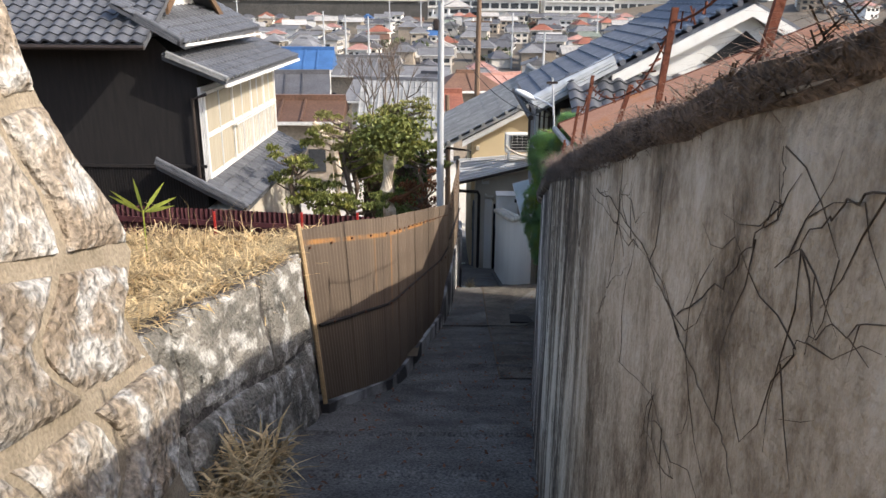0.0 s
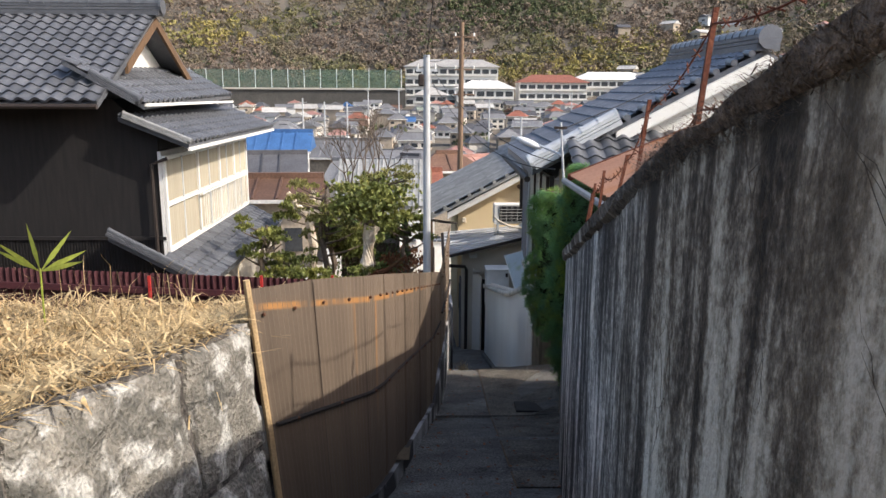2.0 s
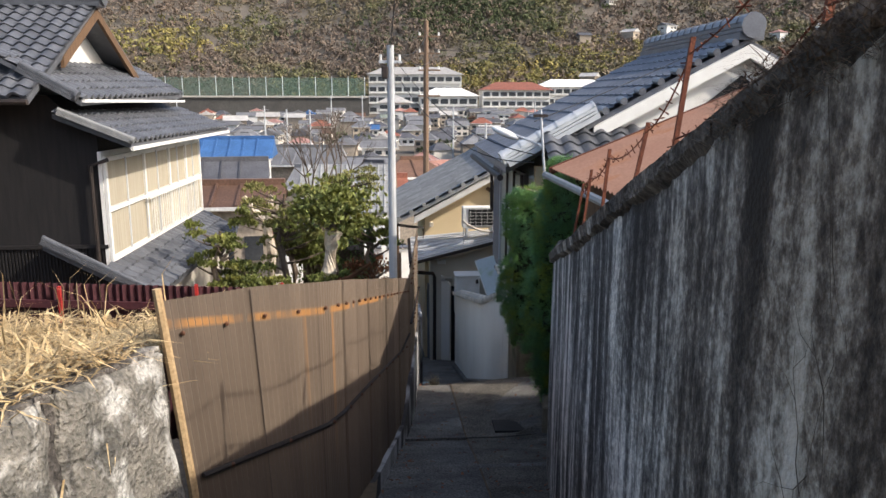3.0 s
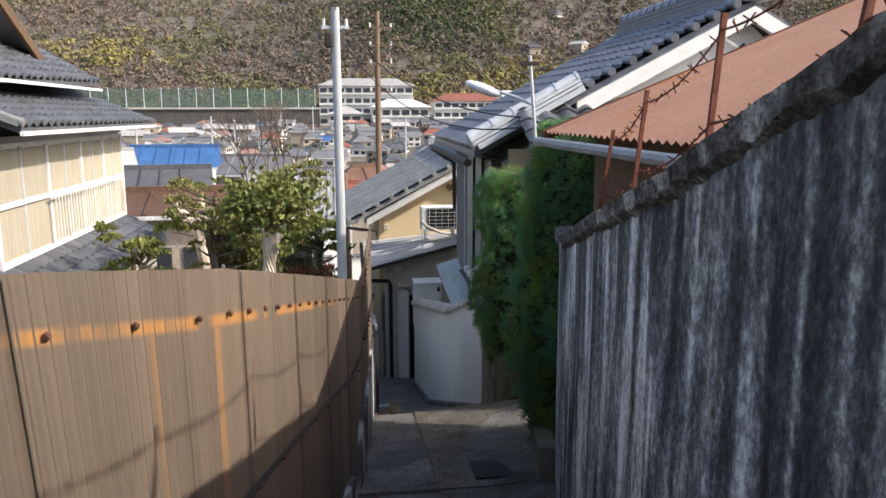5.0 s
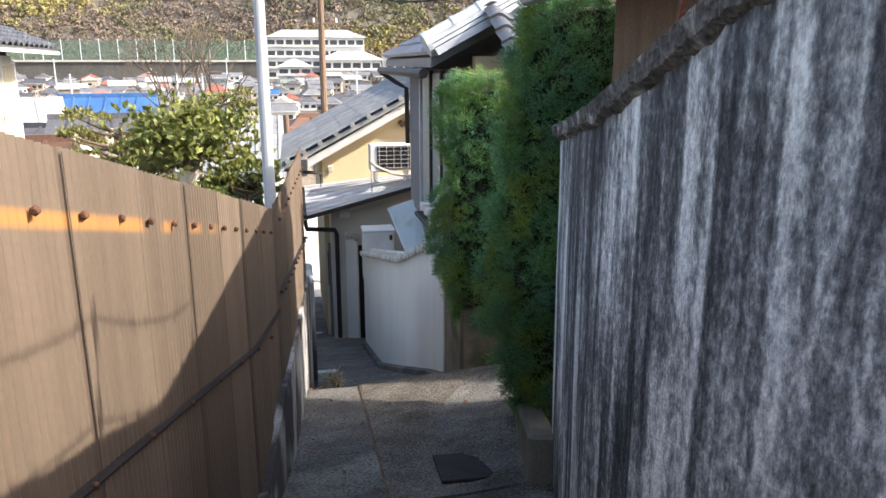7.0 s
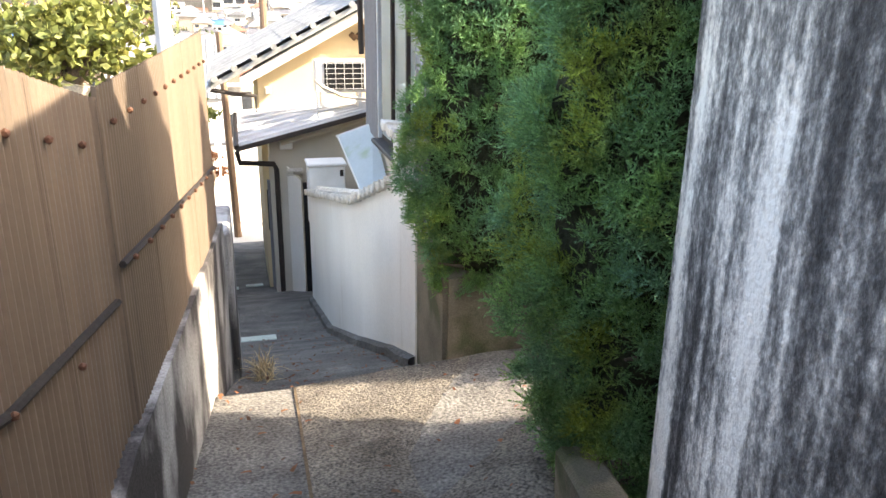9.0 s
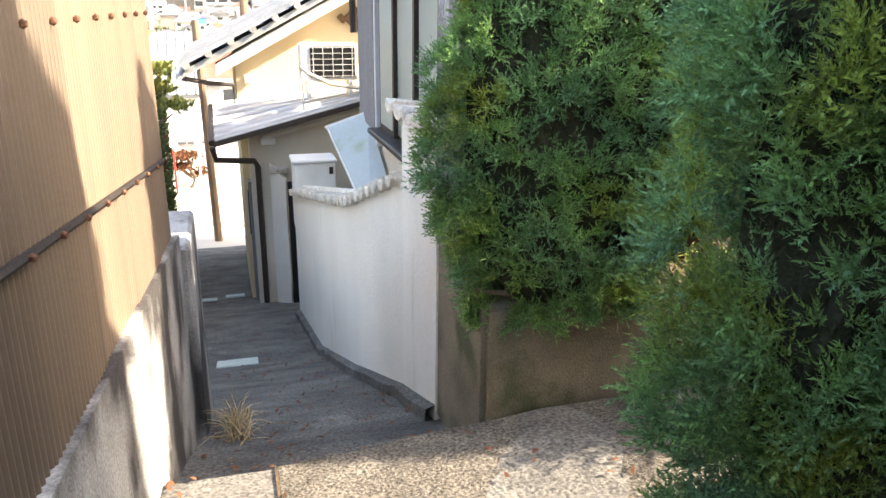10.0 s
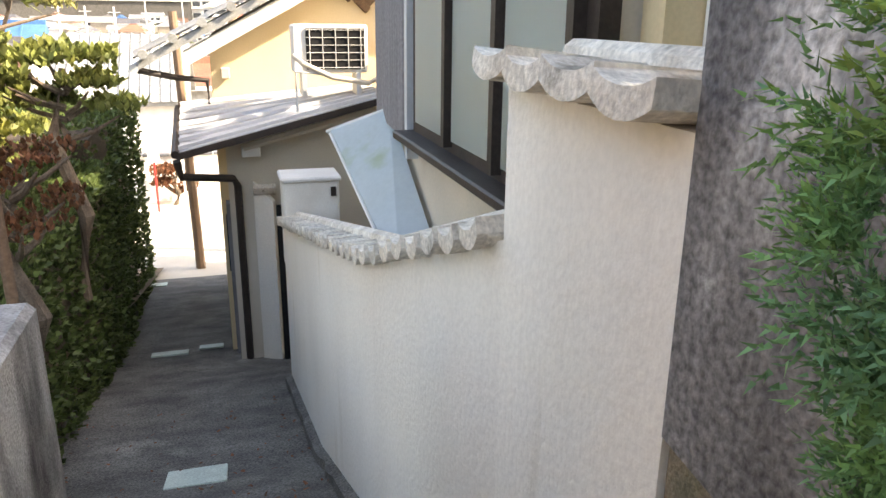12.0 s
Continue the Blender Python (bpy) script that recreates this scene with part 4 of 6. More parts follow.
# ---------------------------------------------------------------- right-hand houses
def build_right_house():
    h = thing("house", (4, 16, -5), "cream house with grey glazed tile roof and tall window", "house")
    w = part("wall", slab(bmesh.new(), [(1.95, 13.4, -5.2), (1.99, 17.1, -5.6), (1.99, 17.1, -0.45), (1.95, 13.4, -0.45)], (5.5, 0, 0)), M["cream"], h, "pale rendered wall")
    part("gable", slab(bmesh.new(), [(1.95, 13.45, -0.45), (7.45, 13.45, -0.45), (5.2, 13.45, 1.42)], (0, 3.6, 0)), M["white"], h, "white gable")
    # window facing the lane
    win = part("window", boxbm((1.93, 14.45, -1.35), (0.07, 2.2, 1.95)), M["brownmetal"], h, "tall sliding window with dark frames")
    for k, (y0, y1) in enumerate(((13.45, 14.1), (14.12, 14.78), (14.8, 15.48))):
        part("pane", boxbm((1.885, (y0 + y1) / 2, -1.32), (0.015, y1 - y0 - 0.08, 1.78)), M["frosted"], win, "cloudy glass pane")
        part("blind", boxbm((1.897, (y0 + y1) / 2, -1.32), (0.006, y1 - y0 - 0.06, 1.8)), M["polycarb"], win)
        part("stile", boxbm((1.875, y0, -1.32), (0.05, 0.05, 1.85)), M["brownmetal"], win)
    part("sill", boxbm((1.86, 14.45, -2.30), (0.16, 2.3, 0.05), None, 0.01), M["brownmetal"], win, "brown sill")
    part("shutter_box", boxbm((1.93, 16.2, -1.35), (0.09, 1.05, 2.0), Euler((0, 0, radians(-2.5))).to_matrix(), 0.02), M["greycurtain"], h, "grey weathered shutter box")
    part("corner_trim", boxbm((1.90, 15.62, -1.35), (0.07, 0.06, 2.2)), M["galv"], h, "pale upright trim")
    # roof falling towards the lane
    rf = part("roof", slab(bmesh.new(), [(1.6, 13.3, -0.26), (1.66, 17.5, -0.23), (5.2, 17.5, 1.62), (5.2, 13.3, 1.62)], (0, 0, -0.1)), M["tile_new"], h, "grey glazed tile roof")
    tiled(rf, (1.6, 13.3, -0.26), (0.06, 4.2, 0.03), (3.58, 0, 1.87), 0.30, 0.30, T_NEW, 280, M["tile_new"])
    part("roof", slab(bmesh.new(), [(8.8, 13.3, -0.26), (8.8, 17.5, -0.26), (5.2, 17.5, 1.62), (5.2, 13.3, 1.62)], (0, 0, -0.1)), M["tile_new"], h)
    ridge(rf, (5.2, 13.2, 1.64), (5.2, 17.6, 1.64), 0.15, M["tile_new"])
    ridge(rf, (1.62, 13.2, -0.22), (2.95, 13.2, 0.50), 0.10, M["galv"])
    for k in range(8):
        x = 3.05 + k * 0.27
        part("verge_cap", tubebm([(x, 13.16, -0.19 + 0.522 * (x - 1.6)), (x, 13.4, -0.17 + 0.522 * (x - 1.6))], 0.055, 10), M["tile_new"], rf)
    for x0, z0, x1, z1 in ((2.9, 0.34, 5.2, 1.54), (5.2, 1.54, 7.5, 0.34)):
        part("bargeboard", slab(bmesh.new(), [(x0, 13.2, z0), (x1, 13.2, z1), (x1, 13.2, z1 - 0.2), (x0, 13.2, z0 - 0.2)], (0, 0.08, 0)), M["white"], h, "white bargeboard")
    part("gable_opening", slab(bmesh.new(), [(4.5, 13.43, 0.55), (5.9, 13.43, 0.55), (5.2, 13.43, 1.1)], (0, -0.02, 0)), M["black"], h, "dark louvred gable opening")
    part("gutter", tubebm([(1.52, 13.3, -0.42), (1.57, 17.5, -0.39)], 0.05, 8), M["brownmetal"], h)
    part("downpipe", tubebm([(1.57, 17.45, -0.42), (1.8, 17.3, -0.58), (1.93, 17.18, -0.66), (1.94, 17.18, -1.5)], 0.035, 8), M["brownmetal"], h)
    # lower roof over the front
    lo = part("roof", slab(bmesh.new(), [(2.0, 12.0, -0.42), (7.5, 12.0, -0.42), (7.5, 13.4, 0.30), (2.6, 13.4, 0.30)], (0, 0, -0.08)), M["tile_new"], h, "lower front roof of wavy tiles")
    tiled(lo, (2.1, 12.0, -0.42), (5.4, 0, 0), (0, 1.4, 0.72), 0.27, 0.25, T_OLD, 130, M["tile_join"])
    # hidden block, added to keep the sun off the lean-to wall
    part("annexe", boxbm((3.6, 18.4, -3.85), (1.9, 2.5, 3.9)), M["cream"], h, "plain hidden block added to shade the lean-to wall")
    part("front_wall", boxbm((4.8, 13.32, -2.5), (5.5, 0.12, 4.5)), M["yellow"], h, "cream front wall")
    fw = part("window", boxbm((2.55, 13.22, -1.5), (0.75, 0.06, 1.5)), M["white"], h, "white framed frosted window")
    part("pane", boxbm((2.55, 13.18, -1.5), (0.6, 0.02, 1.35)), M["frosted"], fw)
    return h


build_right_house()

# rusted sheet roof of the shed behind the tall wall
shed = thing("shed", (3, 8, -0.6), "low shed with a rusted orange corrugated roof", "shed")
bm = bmesh.new()
prev = None
for k in range(241):
    y = 9.5 - 6.0 * k / 240
    w = 0.012 * math.sin(k * math.pi / 2)
    cur = [bm.verts.new((1.46, y, 0.05 + w)), bm.verts.new((4.6, y, 1.32 + w))]
    if prev:
        bm.faces.new((prev[0], cur[0], cur[1], prev[1]))
    prev = cur
part("roof", bm, M["rustroof"], shed, "rusted orange corrugated roof")
part("verge_board", slab(bmesh.new(), [(1.44, 9.53, 0.06), (4.6, 9.53, 1.34), (4.6, 9.53, 1.26), (1.44, 9.53, -0.02)], (0, -0.04, 0)), M["rustpost"], shed)
part("gutter", tubebm([(1.42, 9.6, -0.02), (1.42, 3.6, -0.04)], 0.035, 8), M["tile_old"], shed, "dull grey gutter")
part("wall", slab(bmesh.new(), [(1.75, 9.2, -2.8), (1.75, 3.6, -0.6), (1.75, 3.6, 0.1), (1.75, 9.2, 0.1)], (2.7, 0, 0)), M["woodbrown"], shed, "dark boarded wall")

# ---------------------------------------------------------------- white garden wall with tile coping
WW = [(12.3, 1.52), (13.1, 1.53), (14.43, 1.42), (18.84, 1.29)]
ww_top = [(13.1, -2.20), (14.43, -2.68), (18.84, -3.66)]


def wall_strip(pts, top, bottom, th, n=24):
    bm = bmesh.new()
    secs = []
    y0, y1 = pts
    for k in range(n + 1):
        y = y0 + (y1 - y0) * k / n
        x = lerp(WW, y)
        secs.append([bm.verts.new(p) for p in ((x, y, bottom(y)), (x, y, top(y)), (x + th, y, top(y)), (x + th, y, bottom(y)))])
    for p, q in zip(secs, secs[1:]):
        for j in range(4):
            bm.faces.new((p[j], p[(j + 1) % 4], q[(j + 1) % 4], q[j]))
    bm.faces.new(secs[0])
    bm.faces.new(secs[-1][::-1])
    bmesh.ops.recalc_face_normals(bm, faces=bm.faces)
    return bm


def cap_tile(name, w, L, r):
    """A curved coping tile lying across the wall: a trough with thickness."""
    bm = bmesh.new()
    n = 12
    rows = []
    for x in (-L / 2, L / 2):
        up, dn = [], []
        for i in range(n + 1):
            u = i / n
            y = (u - 0.5) * w
            z = r * ((2 * abs(u - 0.5)) ** 2.2 - 0.35)
            up.append(bm.verts.new((x, y, z + 0.018)))
            dn.append(bm.verts.new((x, y, 1.1 * z - 0.030 - 0.006 * math.cos(math.pi * (u - 0.5)))))
        rows.append((up, dn))
    (a, b), (c, d) = rows
    for i in range(n):
        bm.faces.new((a[i], a[i + 1], c[i + 1], c[i]))
        bm.faces.new((b[i], d[i], d[i + 1], b[i + 1]))
        bm.faces.new((a[i], b[i], b[i + 1], a[i + 1]))
        bm.faces.new((c[i], c[i + 1], d[i + 1], d[i]))
    for i in (0, n):
        bm.faces.new((a[i], c[i], d[i], b[i]))
    bmesh.ops.recalc_face_normals(bm, faces=bm.faces)
    for fc in bm.faces:
        fc.smooth = abs(fc.normal.z) > 0.4
    me = bpy.data.meshes.new(name)
    bm.to_mesh(me)
    bm.free()
    me.materials.append(M["dirtywhite"])
    return me


gw = setting("wall_garden", wall_strip((13.1, 18.38), lambda y: lerp(ww_top, y), lambda y: lane_z(y) - 0.2, 0.16), M["plaster"], "white rough-plastered garden wall stepping down the lane", "wall")
pw = setting("wall_garden_high", wall_strip((12.3, 13.1), lambda y: -1.80, lambda y: lane_z(y) - 0.2, 0.16, 6), M["plaster"], "tall end of the white plastered garden wall", "wall")
CAP = cap_tile("coping_tile", 0.215, 0.27, 0.024)
CAPS = cap_tile("coping_tile", 0.17, 0.24, 0.030)
y = 13.2
while y < 18.36:
    sl = math.atan2(lerp(ww_top, y + 0.1) - lerp(ww_top, y - 0.1), 0.2)
    piece("coping_tile", CAPS, Matrix.Translation((lerp(WW, y) + 0.06, y, lerp(ww_top, y) + 0.035)) @ Euler((sl, radians(8 * rnd.random() - 4), 0)).to_matrix().to_4x4(), gw)
    y += 0.165
bm = bmesh.new()
tube(bm, [(lerp(WW, y) + 0.15, y, lerp(ww_top, y) + 0.06) for y in (13.12, 14.43, 16, 18.36)], 0.05, 8)
part("coping_ridge", bm, M["dirtywhite"], gw)
for k in range(4):
    piece("coping_tile", CAP, Matrix.Translation((1.575, 12.40 + k * 0.205, -1.755 + 0.006 * (k % 2))) @ Euler((radians(2 - 1.5 * k), radians(4 + k), radians(2 * (k % 2) - 1))).to_matrix().to_4x4(), pw)
part("coping_ridge", tubebm([(1.72, 12.3, -1.73), (1.72, 13.12, -1.73)], 0.045, 10), M["dirtywhite"], pw)
# dark stone kerb at the foot of the white wall
bm = bmesh.new()
secs = []
for k in range(30):
    y = 12.3 + 6.08 * k / 29
    x = lerp(WW, y)
    o = 0.02 * noise.noise((y * 4, 0, 3))
    secs.append([bm.verts.new(p) for p in ((x - 0.07 + o, y, lane_z(y) - 0.1), (x - 0.06 + o, y, lane_z(y) + 0.07 + o), (x + 0.02, y, lane_z(y) + 0.1))])
for p, q in zip(secs, secs[1:]):
    for j in range(2):
        bm.faces.new((p[j], p[j + 1], q[j + 1], q[j]))
setting("kerb", bm, M["lane"], "dark worn footing along the white wall", "kerb")

# ---------------------------------------------------------------- cream gable house, lean-to and its fittings
def build_gable_house():
    h = thing("house", (2, 22, -6), "cream gable house with grey tile roof and lean-to", "house")
    part("wall", slab(bmesh.new(), [(0.72, 20.4, -6.2), (4.9, 20.4, -6.2), (4.9, 20.4, -1.9), (2.75, 20.4, -0.85), (0.72, 20.4, -1.95)], (0, 5.0, 0)), M["yellow"], h, "cream rendered gable wall")
    for x0, z0, x1, z1 in ((0.1, -2.22, 2.75, -0.78), (2.75, -0.78, 5.4, -2.22)):
        part("bargeboard", slab(bmesh.new(), [(x0 + 0.35, 20.05, z0 + 0.02), (x1, 20.05, z1 - 0.18), (x1, 20.05, z1 - 0.02), (x0 + 0.35, 20.05, z0 + 0.19)], (0, 0.30, 0)), M["white"], h, "broad white bargeboard")
    rf = part("roof", slab(bmesh.new(), [(0.0, 19.95, -2.12), (0.0, 25.6, -2.12), (2.75, 25.6, -0.68), (2.75, 19.95, -0.68)], (0, 0, -0.09)), M["tile_old"], h, "grey tile roof")
    tiled(rf, (0.0, 19.95, -2.12), (0, 5.6, 0), (2.75, 0, 1.44), 0.28, 0.42, T_GREY, 200, M["tile_old"])
    rf2 = part("roof", slab(bmesh.new(), [(5.5, 19.95, -2.12), (2.75, 19.95, -0.68), (2.75, 25.6, -0.68), (5.5, 25.6, -2.12)], (0, 0, -0.09)), M["tile_old"], h)
    ridge(rf, (2.75, 19.85, -0.66), (2.75, 25.6, -0.66), 0.12, M["tile_old"])
    for k in range(9):
        x = 0.06 + k * 0.31
        part("verge_cap", tubebm([(x, 19.88, -2.08 + 0.5236 * x), (x + 0.001, 20.0, -2.08 + 0.5236 * x)], 0.05, 10), M["tile_old"], rf)
    part("gutter", tubebm([(-0.05, 19.95, -2.2), (-0.05, 25.5, -2.2)], 0.05, 8), M["galv"], h)
    part("downpipe", tubebm([(-0.02, 20.05, -2.22), (0.35, 20.3, -2.32), (0.68, 20.36, -2.36), (0.68, 20.36, -2.72), (0.45, 20.36, -2.8)], 0.035, 8), M["brownmetal"], h, "dark brown downpipe")
    part("junction_box", boxbm((0.88, 20.36, -2.28), (0.1, 0.08, 0.12), None, 0.01), M["cream"], h)
    # carved vent in the gable
    bm = bmesh.new()
    box(bm, (2.5, 20.37, -1.42), (0.26, 0.05, 0.26), Euler((0, radians(45), 0)).to_matrix(), 0.01)
    for a in (0, 90, 180, 270):
        box(bm, (2.5 + 0.2 * math.cos(radians(a)), 20.36, -1.42 + 0.12 * math.sin(radians(a))), (0.13, 0.05, 0.09), Euler((0, radians(45), 0)).to_matrix(), 0.01)
    part("gable_vent", bm, M["woodbrown"], h, "carved brown gable vent")
    # lean-to
    part("lean_to_wall", slab(bmesh.new(), [(0.82, 19.75, -6.2), (2.6, 19.75, -6.2), (2.6, 19.75, -2.5), (0.82, 19.75, -3.0)], (0, 3.2, 0)), M["cream"], h, "beige rendered lean-to wall")
    lt = part("lean_to_roof", slab(bmesh.new(), [(0.36, 19.25, -2.98), (2.5, 19.25, -2.45), (2.5, 20.42, -2.45), (0.36, 20.42, -2.63)], (0, 0, -0.05)), M["greymetal"], h, "grey ribbed sheet roof")
    for k in range(7):
        y = 19.27 + k * 0.18
        z = -2.97 + 0.299 * (y - 19.25)
        part("rib", slab(bmesh.new(), [(0.36, y, z), (2.5, y, -2.44), (2.5, y + 0.035, -2.44), (0.36, y + 0.035, z + 0.01)], (0, 0, 0.035)), M["greymetal"], lt)
    part("fascia", slab(bmesh.new(), [(0.34, 19.20, -2.99), (2.5, 19.20, -2.46), (2.5, 19.20, -2.53), (0.34, 19.20, -3.06)], (0, 0.04, 0)), M["brownmetal"], h, "dark fascia")
    part("beam", tubebm([(1.0, 19.5, -3.0), (2.5, 19.5, -2.62)], 0.04, 6), M["cream"], h)
    part("bracket", boxbm((1.08, 19.62, -3.06), (0.2, 0.2, 0.1), None, 0.01), M["white"], h)
    part("gutter", tubebm([(0.33, 19.2, -3.0), (0.33, 20.5, -2.68)], 0.045, 8), M["brownmetal"], h)
    part("downpipe", tubebm([(0.33, 19.3, -3.08), (0.36, 19.36, -3.26), (0.88, 19.66, -3.36), (0.92, 19.68, -3.45), (0.92, 19.7, -5.55)], 0.042, 8), M["brownmetal"], h, "dark brown downpipe")
    dr = part("door", boxbm((0.80, 20.6, -4.75), (0.05, 0.85, 1.95)), M["greycurtain"], h, "grey side door")
    part("panel", boxbm((0.77, 20.6, -4.3), (0.02, 0.55, 0.7)), M["window"], dr)
    # gateway in the garden wall
    part("gate_pier", slab(bmesh.new(), [(1.28, 19.5, -5.8), (1.08, 19.70, -5.8), (1.08, 19.70, -3.42), (1.28, 19.5, -3.62)], (0.03, 0.12, 0)), M["plaster"], h, "plastered gate pier")
    piece("pier_cap", CAPS, Matrix.Translation((1.2, 19.62, -3.5)) @ Euler((-0.6, 0, 0)).to_matrix().to_4x4(), h)
    # black plate paints the shade of the opening between pier and wall
    part("gate", boxbm((1.46, 19.5, -4.6), (0.30, 0.04, 1.9)), M["black"], h, "black plate standing in for the shade in the gateway")
    return h


build_gable_house()

ac = thing("air_conditioner", (1.97, 19.6, -2.3), "white outdoor air conditioning unit with dark grille on the lean-to roof", "air conditioner")
body = part("body", boxbm((1.97, 19.62, -1.98), (0.80, 0.28, 0.50), None, 0.02), M["white"], ac)
part("grille_back", boxbm((2.02, 19.472, -1.98), (0.62, 0.02, 0.42)), M["black"], body)
for k in range(6):
    part("grille_bar", boxbm((2.02, 19.455, -2.17 + k * 0.077), (0.62, 0.014, 0.005)), M["white"], body)
for k in range(5):
    part("grille_bar", boxbm((1.75 + k * 0.135, 19.452, -1.98), (0.005, 0.014, 0.42)), M["white"], body)
for x in (1.68, 2.26):
    part("foot", boxbm((x, 19.6, -2.34), (0.05, 0.3, 0.24)), M["galv"], ac)
part("hose", tubebm([(1.58, 19.5, -2.05), (1.66, 19.36, -2.12), (1.95, 19.32, -2.26), (2.35, 19.36, -2.33), (2.46, 19.5, -2.3)], 0.028, 8), M["cream"], ac, "cream insulated hose")
part("stand", tubebm([(1.58, 19.35, -2.62), (1.58, 19.35, -2.2), (2.0, 19.35, -2.25)], 0.014, 6), M["galv"], ac)

aw = thing("plastic_awning", (1.7, 16.6, -3.0), "cloudy pale plastic sheet awning stained with green algae", "awning")
part("sheet", slab(bmesh.new(), [(1.556, 16.66, -2.42), (1.93, 16.4, -2.25), (1.93, 15.0, -3.0), (1.70, 15.1, -3.02)], (0.004, 0, 0.012)), M["polycarb"], aw)
part("batten", tubebm([(1.54, 16.67, -2.435), (1.94, 16.4, -2.25)], 0.02, 6), M["white"], aw)
part("side_frame", tubebm([(1.556, 16.66, -2.44), (1.70, 15.1, -3.04)], 0.012, 6), M["white"], aw)
bx = thing("meter_cabinet", (1.7, 18.2, -3.6), "white metal cabinet behind the garden wall", "cabinet")
cb = part("body", boxbm((1.59, 18.6, -3.62), (0.54, 0.40, 0.92), None, 0.02), M["white"], bx)
part("lid", boxbm((1.59, 18.6, -3.145), (0.58, 0.46, 0.05), None, 0.015), M["white"], bx)
part("latch", boxbm((1.80, 18.39, -3.27), (0.05, 0.02, 0.09)), M["brownmetal"], cb)

# ---------------------------------------------------------------- planting
def foliage(name, n, place, size, mat, seed, parent=None, sheaf=5, droop=0.0, thin=0.16, out=None, label=""):
    """A crown in one mesh: sprays of thin leaves at the points that place(r) gives, pointing out from out(p)."""
    r = random.Random(seed)
    vs, fs = [], []
    for _ in range(n):
        p = Vector(place(r))
        o = Vector(out(p)) if out else Vector((r.random() - .5, r.random() - .5, r.random() - .2))
        o = (o.normalized() + Vector((r.random() - .5, r.random() - .5, r.random() - .5)) * 0.9 + Vector((0, 0, -droop))).normalized()
        s = o.orthogonal().normalized()
        t = o.cross(s)
        for k in range(sheaf):
            a = 2 * math.pi * r.random()
            side = (s * math.cos(a) + t * math.sin(a))
            d = (o + side * (0.25 + 0.65 * r.random())).normalized()
            L = size * (0.5 + 0.8 * r.random())
            w = d.cross(side).normalized() * L * thin
            b = p + o * L * 0.5 * r.random()
            i = len(vs)
            vs += [b, b + d * L * 0.5 + w, b + d * L, b + d * L * 0.5 - w]
            fs.append((i, i + 1, i + 2, i + 3))
    me = bpy.data.meshes.new(name)
    me.from_pydata(vs, [], fs)
    me.materials.append(mat)
    ob = new(name, me)
    if parent is not None:
        ob.parent = parent
        if parent in INV:
            ob.matrix_parent_inverse = INV[parent]
    return tagged(ob, label)


def column(c, rx, ry, z0, z1, seed, lump=0.18):
    """Surface points of an uneven upright crown, slightly narrowed at both ends."""
    cx, cy = c

    def radius(a, k):
        base = 0.55 + 0.45 * math.sin(math.pi * min(1, max(0.0, 0.10 + k * 0.80)))
        return base * (1 + lump * noise.noise((math.cos(a) * 2 + seed, math.sin(a) * 2, k * 4)) + 0.10 * noise.noise((math.cos(a) * 6, math.sin(a) * 6 + seed, k * 11)))

    def place(r):
        a = r.random() * 2 * math.pi
        k = r.random()
        q = radius(a, k) * (1 - 0.30 * r.random() ** 2)
        return (cx + math.cos(a) * rx * q, cy + math.sin(a) * ry * q, z0 + (z1 - z0) * k)

    def out(p):
        return ((p.x - cx) / rx, (p.y - cy) / ry, 0.5)
    return place, out


def scatter(name, templates, spots, mat, parent=None, label=""):
    """One mesh of many copies of small triangle sets: spots give point, outward direction, size and turn."""
    vs, fs, k = [], [], 0
    for i, (p, o, size, turn) in enumerate(spots):
        tv, tf = templates[i % len(templates)]
        q = Vector(o).to_track_quat('Z', 'Y').to_matrix() @ Matrix.Rotation(turn, 3, 'Z')
        vs.append(tv @ (np.array(q) * size).T + np.array(p))
        fs.append(tf + k)
        k += len(tv)
    vs, fs = np.concatenate(vs), np.concatenate(fs)
    me = bpy.data.meshes.new(name)
    me.from_pydata(vs.tolist(), [], fs.tolist())
    me.materials.append(mat)
    ob = new(name, me)
    if parent is not None:
        ob.parent = parent
        if parent in INV:
            ob.matrix_parent_inverse = INV[parent]
    return tagged(ob, label)


def tuft(seed, fingers=9, needles=11):
    """A juniper tuft, one unit long, pointing up: fingers set with short needles."""
    r = random.Random(seed)
    vs, fs = [], []
    for k in range(fingers):
        a, b = 2.4 * k + r.random(), 0.15 + 0.85 * (k / fingers) ** 0.7
        d = Vector((math.sin(b) * math.cos(a), math.sin(b) * math.sin(a), math.cos(b)))
        L = 0.55 + 0.45 * r.random()
        s = d.orthogonal().normalized()
        t = d.cross(s)
        base = d * 0.12
        for j in range(needles):
            u = (j + r.random()) / needles
            g = 2.4 * j + r.random()
            side = s * math.cos(g) + t * math.sin(g)
            p = base + d * L * u
            e = p + (d * 0.8 + side * (0.75 - 0.35 * u)).normalized() * (0.24 - 0.07 * u)
            w = d.cross(side) * 0.036
            i = len(vs)
            vs += [p - w, p + w, e]
            fs.append((i, i + 1, i + 2))
    return np.array([tuple(v) for v in vs]), np.array(fs)


TUFTS = [tuft(k) for k in range(7)]


